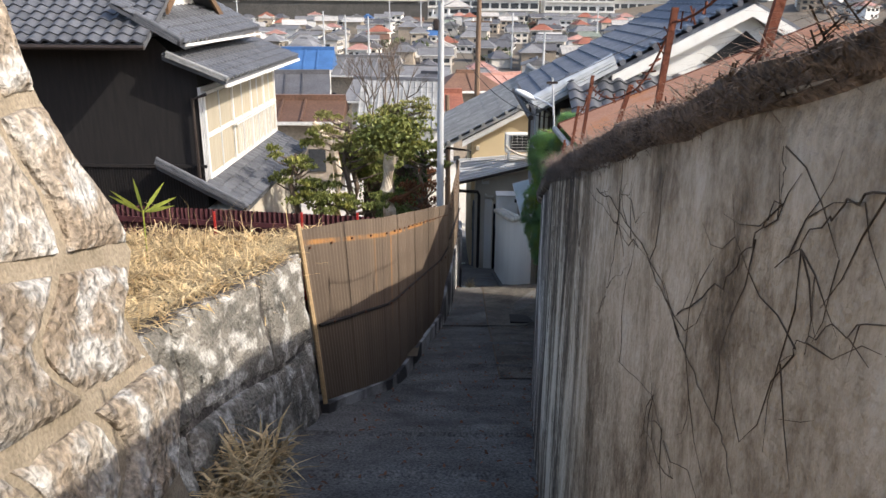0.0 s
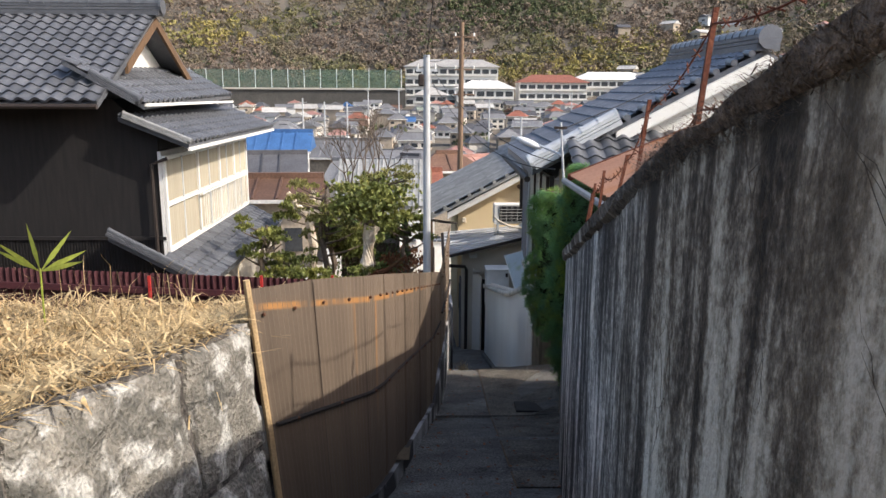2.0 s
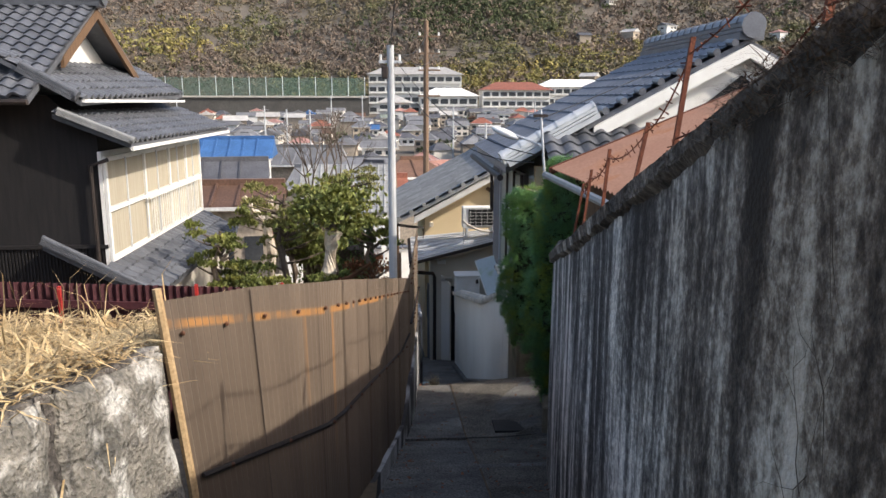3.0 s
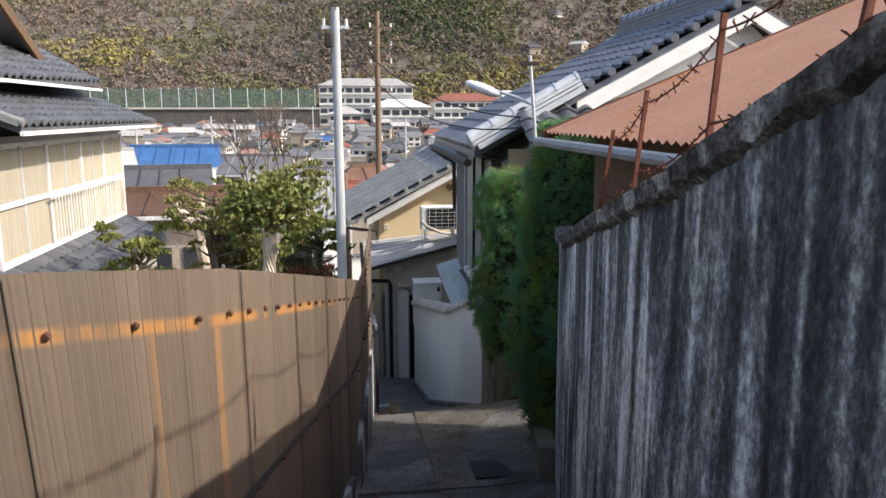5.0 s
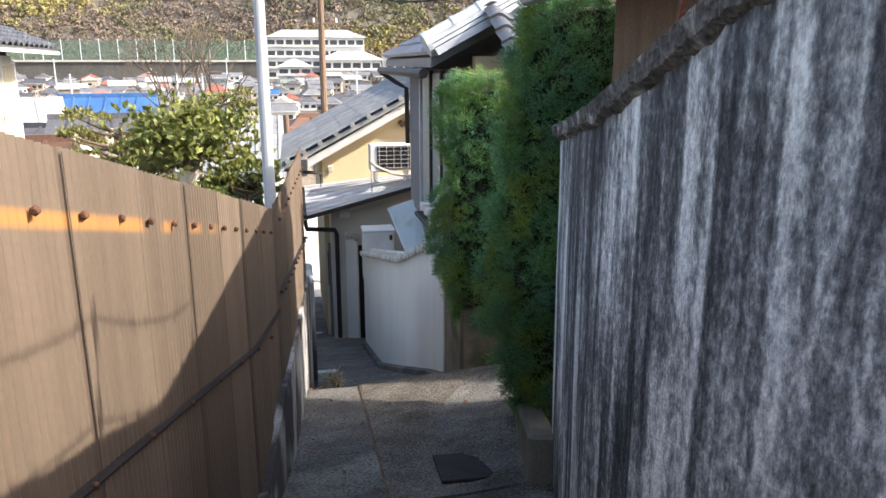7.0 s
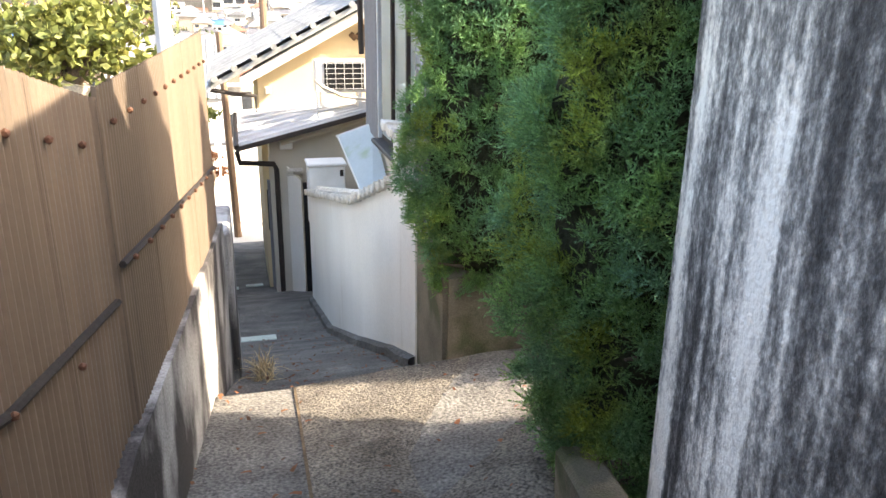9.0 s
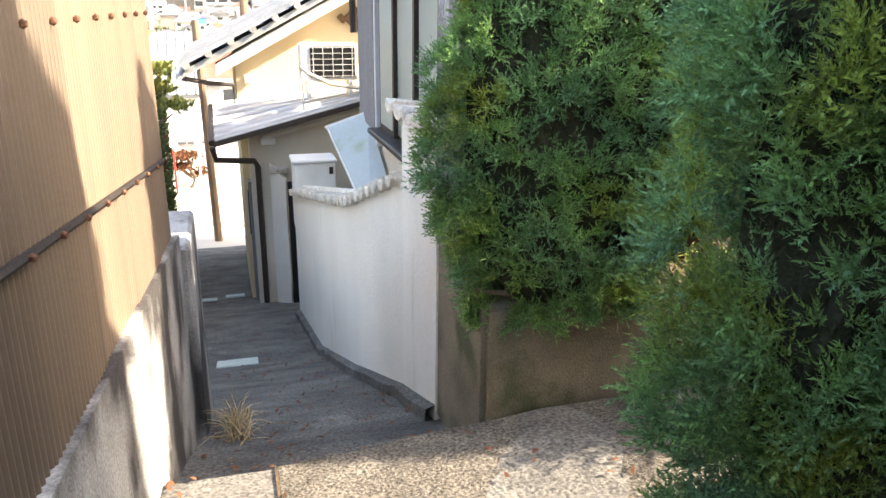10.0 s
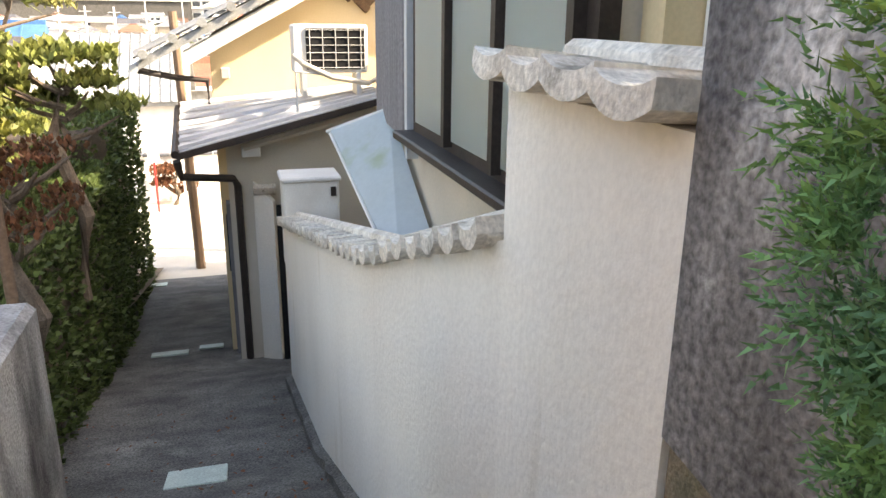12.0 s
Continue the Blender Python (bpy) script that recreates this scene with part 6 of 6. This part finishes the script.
part("root_mat", bm, M["roots"], right_wall, "dark clump of soil and roots hanging over the wall top", True)
blades("root_tangle", 15000, roots_place, 0.075, M["roots"], 0.35, 0.0011, 31, right_wall, "dry brown root tangle")


def creeper(y, z, dy, dz, L, rad, depth, r, bm):
    pts = [(y, z)]
    n = max(3, int(L / 0.05))
    for _ in range(n):
        a = (r.random() - .5) * 1.3
        dy, dz = dy * math.cos(a) - dz * math.sin(a), dy * math.sin(a) + dz * math.cos(a)
        y, z = y + dy * L / n, z + dz * L / n
        if z < lane_z(y) + 0.05 or z > lerp(RW_TOP, y) - 0.05:
            break
        pts.append((y, z))
        if depth and r.random() < 0.22:
            s = 1 if r.random() < 0.5 else -1
            b = s * (0.5 + 0.5 * r.random())
            creeper(y, z, dy * math.cos(b) - dz * math.sin(b), dy * math.sin(b) + dz * math.cos(b), L * 0.55, rad * 0.6, depth - 1, r, bm)
    if len(pts) > 2:
        tube(bm, [(lerp(RW_X, a) - 0.004, a, b) for a, b in pts], [0.45 * rad * (1 - 0.75 * k / (len(pts) - 1)) for k in range(len(pts))], 5, False)


CREEPERS = (
    (0.0055, ((1.98, 1.02), (1.73, 1.06), (1.28, 1.07), (1.09, 1.05), (0.94, 1.02), (0.78, 1.01), (0.72, 0.97))),
    (0.0045, ((1.04, 1.06), (0.85, 1.18), (0.77, 1.26), (0.71, 1.33), (0.73, 1.38))),
    (0.005, ((0.52, 1.38), (0.61, 1.33), (0.71, 1.25))),
    (0.003, ((0.48, 1.29), (0.61, 1.22), (0.66, 1.17))),
    (0.003, ((2.23, 0.97), (1.45, 1.05), (1.24, 1.07))),
    (0.003, ((2.56, 0.91), (2.22, 0.7), (2.2, 0.39))),
    (0.003, ((1.45, 0.77), (1.13, 0.87), (0.94, 0.81))),
    (0.003, ((2.9, 0.86), (2.7, 0.5), (2.75, 0.1))),
    (0.003, ((3.4, 0.72), (3.3, 0.3), (3.4, -0.1))),
    (0.003, ((1.6, 1.2), (1.62, 0.95), (1.75, 0.75))),
)
r = random.Random(12)
for rad, line in CREEPERS:
    pts = []
    for (ya, za), (yb, zb) in zip(line, line[1:]):
        for k in range(8):
            q = k / 8
            y, z = ya + (yb - ya) * q, za + (zb - za) * q
            pts.append((lerp(RW_X, y) - 0.006, y + 0.012 * noise.noise((q * 5, ya * 9, 1)), z + 0.012 * noise.noise((q * 5, ya * 9, 7))))
    part("creeper", tubebm(pts, [0.24 * rad * (1 - 0.6 * k / len(pts)) for k in range(len(pts))], 6), M["vine"], right_wall, "bare dead creeper stem")
    bm = bmesh.new()
    for _ in range(7):
        x, y, z = pts[r.randrange(len(pts))]
        a = r.random() * 6.28
        creeper(y, z, math.cos(a), math.sin(a), 0.10 + 0.18 * r.random(), 0.0022, 1, r, bm)
    if len(bm.verts):
        part("tendril", bm, M["vine"], right_wall, "thin dead tendrils")
    else:
        bm.free()

# young bamboo shoot on the bank
bs = thing("bamboo_shoot", (-2.49, 5.9, -0.55), "small yellow-green bamboo shoot with long leaves", "plant")
part("stem", tubebm([(-2.49, 5.9, -0.65), (-2.48, 5.9, -0.14)], 0.006, 5), M["bambooleaf"], bs)
for a, up in ((10, 0.45), (50, 0.9), (100, 1.3), (150, 0.8), (185, 0.5), (-20, 0.25)):
    d = Vector((math.cos(radians(a)), 0.3 * math.sin(radians(a * 2)), up)).normalized()
    s = Vector((-d.z, 0.2, d.x)).normalized() * 0.017
    b = Vector((-2.48, 5.9, -0.16))
    bm = bmesh.new()
    poly(bm, [b, b + d * 0.12 + s, b + d * 0.22 + s * 0.7, b + d * 0.31, b + d * 0.22 - s * 0.7, b + d * 0.12 - s])
    part("leaf", bm, M["bambooleaf"], bs)

# small litter and edging
kb = thing("kerb_block", (1.5, 9.6, lane_z(9.6)), "rough concrete block at the tall wall's foot", "kerb")
part("block", boxbm((1.53, 9.55, lane_z(9.55) + 0.14), (0.16, 0.75, 0.34), Euler((-0.2, 0, -0.2)).to_matrix(), 0.02), M["basewall"], kb)


def litter(r):
    y = 2.0 + 16.0 * r.random()
    lo = lerp([(2, -0.9), (6, -0.55), (10, 0.1), (13.4, 0.4), (13.8, -0.4), (18, -0.6)], y)
    hi = lerp(RW_X, y) if y < 9.3 else (2.4 if y < 11.2 else 1.45)
    side = r.random()
    x = lo + (hi - lo) * (side ** 2.2 if r.random() < 0.45 else 1 - side ** 2.2)
    z = lane_z(y) + 0.02 + (min(0.10, 0.30 * (x - 1.2)) * min(1.0, (y - 9.0) / 0.4) if 9 < y < 11.5 and x > 1.2 else 0)
    return (x, y, z)


tagged(blades("fallen_leaf", 900, litter, 0.045, M["redleaf"], 0.15, 0.008, 91), "dry brown leaves scattered along the lane edges", "leaf litter", "", "stuff")
tagged(blades("weed", 160, lambda r: (0.42 + 0.12 * r.random(), 12.45 + 0.3 * r.random(), lane_z(12.5)), 0.2, M["straw"], 0.8, 0.003, 92), "withered weed tuft at the base wall's end", "weed", "", "stuff")
tagged(blades("weed", 220, lambda r: (1.75 + 1.3 * r.random(), 11.75 + 0.36 * r.random() * 1.0, -2.42), 0.10, M["leaf"], 0.9, 0.006, 93), "small green weeds on the planter edge", "weed", "", "stuff")

# ---------------------------------------------------------------- town and hill
ROOFS = dict(grey=(0.19, 0.19, 0.195), dark=(0.10, 0.10, 0.108), brown=(0.16, 0.09, 0.06), red=(0.30, 0.115, 0.075), pale=(0.46, 0.44, 0.41), blue=(0.05, 0.13, 0.30), rose=(0.40, 0.22, 0.18), green=(0.20, 0.23, 0.19))
RM = {k: material("roof_" + k, c, tuple(q * 0.72 for q in c), 0.6, 0.9, 10, 0.0, objvar=0.2, stretch=(1, 1, 1)) for k, c in ROOFS.items()}
WALLS = [material("far_wall_a", (0.58, 0.54, 0.47), (0.5, 0.46, 0.4), 0.9, 0.5, 6, 0.0, objvar=0.25), material("far_wall_b", (0.36, 0.30, 0.23), (0.28, 0.24, 0.19), 0.9, 0.5, 6, 0.0, objvar=0.3), material("far_wall_c", (0.72, 0.71, 0.68), (0.62, 0.61, 0.57), 0.9, 0.5, 6, 0.0, objvar=0.15)]


def town_house(w, d, h, rise, roof, wall, hip, seed):
    t = thing("house", (0, 0, 0), "small town house with a %s tiled roof and plain walls" % roof, "house", "town houses")
    r = random.Random(seed)
    part("wall", boxbm((0, 0, h / 2), (w, d, h)), wall, t)
    e, k = 0.6, (w * 0.28 if hip else 0.0)
    bm = bmesh.new()
    A = [(-w / 2 - e, -d / 2 - e, h), (w / 2 + e, -d / 2 - e, h), (w / 2 + e, d / 2 + e, h), (-w / 2 - e, d / 2 + e, h)]
    R0, R1 = (-w / 2 - e + k * 1.5, 0, h + rise), (w / 2 + e - k * 1.5, 0, h + rise)
    va = [bm.verts.new(p) for p in A]
    a, b = bm.verts.new(R0), bm.verts.new(R1)
    for f in ((va[0], va[1], b, a), (va[2], va[3], a, b), (va[1], va[2], b), (va[3], va[0], a), (va[3], va[2], va[1], va[0])):
        bm.faces.new(f)
    rf = part("roof", bm, RM[roof], t)
    part("ridge", boxbm((0, 0, h + rise + 0.05), (max(1.0, R1[0] - R0[0]), 0.4, 0.3)), RM[roof], rf)
    bm = bmesh.new()
    for j in range(int((w - 2.6 * k) / 1.1)):
        x = -w / 2 + 1.3 * k + 0.4 + j * 1.1
        slab(bm, [(x, -d / 2 - e, h + 0.02), (x + 0.12, -d / 2 - e, h + 0.02), (x + 0.12, 0, h + rise + 0.02), (x, 0, h + rise + 0.02)], (0, 0, 0.07))
    if len(bm.verts):
        part("roof_ribs", bm, RM[roof], rf)
    else:
        bm.free()
    part("eave_trim", boxbm((0, -d / 2 - e, h - 0.08), (w + 2 * e, 0.12, 0.16)), WALLS[2], t)
    for j in range(3):
        for z in ((h * 0.72, h * 0.28) if h > 4 else (h * 0.55,)):
            if r.random() < 0.85:
                part("window", boxbm((-w * 0.32 + j * w * 0.32, -d / 2 - 0.03, z), (w * 0.2, 0.1, 1.1)), M["window"], t)
    for sx in (-1, 1):
        part("window", boxbm((sx * (w / 2 + 0.02), 0, h * 0.65), (0.08, d * 0.3, 1.0)), M["window"], t)
    return t


def in_view(x, y):
    a = math.degrees(math.atan2(x, y))
    return -27 < a < 17


temps = []
combos = [("grey", 0, 0), ("dark", 0, 1), ("grey", 2, 0), ("dark", 1, 0), ("brown", 0, 0), ("red", 0, 1), ("pale", 1, 0), ("blue", 2, 0), ("rose", 2, 1), ("green", 0, 0), ("dark", 2, 1), ("grey", 1, 1)]
for i, (roof, wl, hip) in enumerate(combos):
    r = random.Random(i)
    temps.append(town_house(6 + 3.5 * r.random(), 5.2 + 2.2 * r.random(), 3.0 if i % 3 == 1 else 5.2, 1.5 + 0.9 * r.random(), roof, WALLS[wl], hip, i))
r = random.Random(99)
used = [False] * len(temps)
weights = [12, 13, 12, 9, 6, 5, 9, 4, 6, 4, 13, 9]
row = 0
y = 84.0
while y < 288:
    step = 7.4 + y * 0.010
    x = -y * 0.52 + (row % 2) * 5
    while x < y * 0.33 + 6:
        px, py = x + r.uniform(-2, 2), y + r.uniform(-2.5, 2.5)
        x += 8.0 + y * 0.006 + r.random() * 2.0
        if not in_view(px, py) or r.random() < 0.08:
            continue
        k = r.choices(range(len(temps)), weights)[0]
        m = Matrix.Translation((px, py, ground_z(px, py) - 0.2)) @ Euler((0, 0, radians(r.choice((0, 0, 90, 180, 90)) + r.uniform(-14, 14)))).to_matrix().to_4x4() @ Matrix.Scale(r.uniform(0.74, 0.9), 4)
        if not used[k]:
            used[k] = True
            temps[k].matrix_basis = m
        else:
            copy_thing(temps[k], m)
    y += step
    row += 1
for k, ob in enumerate(temps):
    if not used[k]:
        ob.matrix_basis = Matrix.Translation((-30 + 5 * k, 295, -6))
# nearer roofs below the garden, each on the falling ground
for w, d, rise, roof, wl, hip, x, y, ztop, turn in (
        (5.6, 5.0, 1.5, "blue", 2, 0, -13.2, 66, -2.3, 4), (3.8, 4.6, 1.2, "dark", 0, 0, -10.3, 50, -2.9, 8), (7.5, 5.5, 1.6, "grey", 1, 0, -9.2, 78, -3.7, -6),
        (4.2, 4.0, 1.2, "brown", 1, 1, 1.6, 60, -3.6, 10), (2.4, 3.0, 0.9, "red", 2, 0, -0.9, 46, -3.6, 5), (6.0, 5.0, 1.5, "pale", 0, 0, -19.0, 62, -2.4, 20),
        (6.0, 5.2, 1.5, "grey", 0, 0, -4.2, 62, -4.4, -12), (5.0, 4.6, 1.4, "dark", 2, 0, -15.5, 54, -3.6, -15), (5.4, 5.0, 1.5, "rose", 2, 0, 4.4, 74, -5.0, 30), (5.4, 5.0, 1.5, "dark", 0, 1, -1.6, 75, -5.0, -20),
        (6.0, 5.0, 1.5, "grey", 2, 1, 9.5, 76, -5.0, 12), (4.0, 3.4, 0.8, "brown", 1, 0, -7.6, 37, -3.0, 3)):
    g = ground_z(x, y) - 0.3
    ob = town_house(w, d, ztop - rise - g, rise, roof, WALLS[wl], hip, w * 7)
    ob.matrix_basis = Matrix.Translation((x, y, g)) @ Matrix.Rotation(radians(turn), 4, 'Z')
# houses on the far slope to the side
for k in range(46):
    a, d = radians(r.uniform(14, 36)), r.uniform(270, 420)
    px, py = d * math.sin(a), d * math.cos(a)
    copy_thing(temps[r.choice((0, 1, 2, 3, 8, 6))], Matrix.Translation((px, py, ground_z(px, py) - 0.4)) @ Euler((0, 0, r.uniform(0, 6.28))).to_matrix().to_4x4())
def school(x0, x1, y, z0, h, depth, roofmat, label, floors=3):
    t = thing("school_building", ((x0 + x1) / 2, y, z0), label, "building")
    part("wall", boxbm(((x0 + x1) / 2, y + depth / 2, z0 + h / 2), (x1 - x0, depth, h)), WALLS[2], t, "white concrete wall")
    bm = bmesh.new()
    a = [(x0 - 1, y - 1, z0 + h), (x1 + 1, y - 1, z0 + h), (x1 + 1, y + depth + 1, z0 + h), (x0 - 1, y + depth + 1, z0 + h)]
    v = [bm.verts.new(p) for p in a]
    p, q = bm.verts.new((x0 + 6, y + depth / 2, z0 + h + 3.2)), bm.verts.new((x1 - 6, y + depth / 2, z0 + h + 3.2))
    for f in ((v[0], v[1], q, p), (v[2], v[3], p, q), (v[1], v[2], q), (v[3], v[0], p), (v[3], v[2], v[1], v[0])):
        bm.faces.new(f)
    part("roof", bm, roofmat, t)
    n = int((x1 - x0) / 3.2)
    for f in range(floors):
        z = z0 + h * (f + 0.55) / floors
        for k in range(n):
            x = x0 + (x1 - x0) * (k + 0.5) / n
            part("window", boxbm((x, y - 0.05, z), ((x1 - x0) / n * 0.78, 0.2, h / floors * 0.42)), M["window"], t)
        part("balcony", boxbm(((x0 + x1) / 2, y - 0.5, z - h / floors * 0.36), (x1 - x0, 1.0, 0.35)), WALLS[2], t)
    return t


school(-8, 29, 305, -4.5, 16, 14, RM["pale"], "white four-storey school building with a pale roof", 4)
school(12, 34, 292, -6.0, 9, 10, WALLS[2], "low white school wing with window rows", 2)
school(37, 64, 300, -5.5, 11, 13, RM["red"], "pale school hall with a red roof", 3)
school(62, 92, 312, -5.0, 12, 12, WALLS[2], "white school block with rows of windows", 3)
school(-4, 8, 286, -6.5, 7, 8, RM["pale"], "small pale school annex", 2)
# embankment and sports net
em = thing("embankment", (-50, 300, -5), "dark stone embankment below the sports ground", "embankment")
part("wall", boxbm((-62, 303, -1.5), (108, 3, 8)), M["bigwall"], em)
part("cap", boxbm((-62, 301.4, 2.7), (108, 1.2, 0.7)), WALLS[0], em)
nt = thing("sports_net", (-50, 303, 3), "tall green sports ground net on grey posts", "net")
for k in range(17):
    part("post", tubebm([(-112 + k * 6.4, 303, 2.5), (-112 + k * 6.4, 303, 10.5)], 0.16, 5), M["galv"], nt)
part("mesh", boxbm((-61, 303, 6.4), (102, 0.1, 7.2)), M["net"], nt, "green netting")
# small poles in the town
for k in range(16):
    px, py = r.uniform(-60, 40), r.uniform(75, 230)
    if in_view(px, py):
        t = thing("utility_pole", (px, py, ground_z(px, py)), "distant concrete utility pole among the roofs", "utility pole", "town poles")
        part("pole", tubebm([(px, py, ground_z(px, py)), (px, py, ground_z(px, py) + 11)], [0.2, 0.14], 6), M["pole"], t)
        part("crossarm", boxbm((px, py, ground_z(px, py) + 10.2), (1.8, 0.1, 0.1)), M["pole"], t)


def tree_mesh(seed, n=22):
    """A small far tree, one unit across: loose twigs and leaf sprays filling an uneven crown."""
    q = random.Random(seed)
    vs, fs = [], []
    for _ in range(n):
        d = Vector((q.gauss(0, 1), q.gauss(0, 1), q.gauss(0.3, 0.8))).normalized()
        p = d * (0.45 + 0.5 * q.random())
        p.z *= 0.85
        a = (d + Vector((q.gauss(0, 0.7), q.gauss(0, 0.7), q.gauss(0.2, 0.7)))).normalized()
        b = a.orthogonal().normalized()
        c = a.cross(b)
        g = q.random() * 6.28
        u, w = b * math.cos(g) + c * math.sin(g), b * math.sin(g) - c * math.cos(g)
        s = 0.28 + 0.25 * q.random()
        i = len(vs)
        vs += [p - u * s * 0.6, p + u * s * 0.5 + w * s * 0.4, p + w * s - u * s * 0.2]
        fs.append((i, i + 1, i + 2))
    return np.array([tuple(v) for v in vs]), np.array(fs)


CL = [tree_mesh(s) for s in range(8)]


def woods(name, n, place, mat, label, seed, smin=2.0, smax=4.2):
    q = random.Random(seed)
    vs, fs, k = [], [], 0
    for _ in range(n):
        x, y = place(q)
        s = q.uniform(smin, smax)
        cv, cf = CL[q.randrange(8)]
        a = q.random() * 6.28
        m = np.array(((math.cos(a) * s, -math.sin(a) * s, 0), (math.sin(a) * s, math.cos(a) * s, 0), (0, 0, s * q.uniform(0.8, 1.3))))
        vs.append(cv @ m.T + np.array((x, y, ground_z(x, y) + s * 0.6)))
        fs.append(cf + k)
        k += len(cv)
    me = bpy.data.meshes.new(name)
    me.from_pydata(np.concatenate(vs).tolist(), [], np.concatenate(fs).tolist())
    me.materials.append(mat)
    tagged(new(name, me), label, "wood", "", "stuff")


def hill(q):
    y = 322 + 330 * q.random() ** 1.3
    return (y * q.uniform(-0.62, 0.78), y)


def patch(cx, cy, rx, ry):
    return lambda q: (cx + rx * q.gauss(0, 0.5), cy + ry * q.gauss(0, 0.5))


woods("winter_wood", 21000, hill, M["forest"], "bare brown winter woodland covering the hill", 1, 1.4, 3.0)
woods("winter_wood", 1300, hill, M["forest_g"], "dark evergreens scattered over the hill", 2, 1.6, 3.4)
woods("bamboo_grove", 750, patch(30, 340, 60, 14), M["forest_y"], "yellow-green bamboo grove at the hill foot", 3, 1.2, 2.6)
woods("bamboo_grove", 300, patch(90, 345, 40, 20), M["forest_y"], "ochre thicket on the hill", 4, 1.2, 2.8)
woods("bamboo_grove", 110, patch(-110, 400, 30, 30), M["forest_y"], "yellow trees among the bare wood", 6, 2.0, 4)
woods("evergreen_wood", 1000, patch(45, 400, 40, 30), M["forest_g"], "dark evergreen wood on the slope", 5, 1.4, 3.0)
woods("town_tree", 130, lambda q: (q.uniform(-75, 45), q.uniform(70, 285)), M["forest_g"], "small trees among the town roofs", 7, 1.2, 2.4)
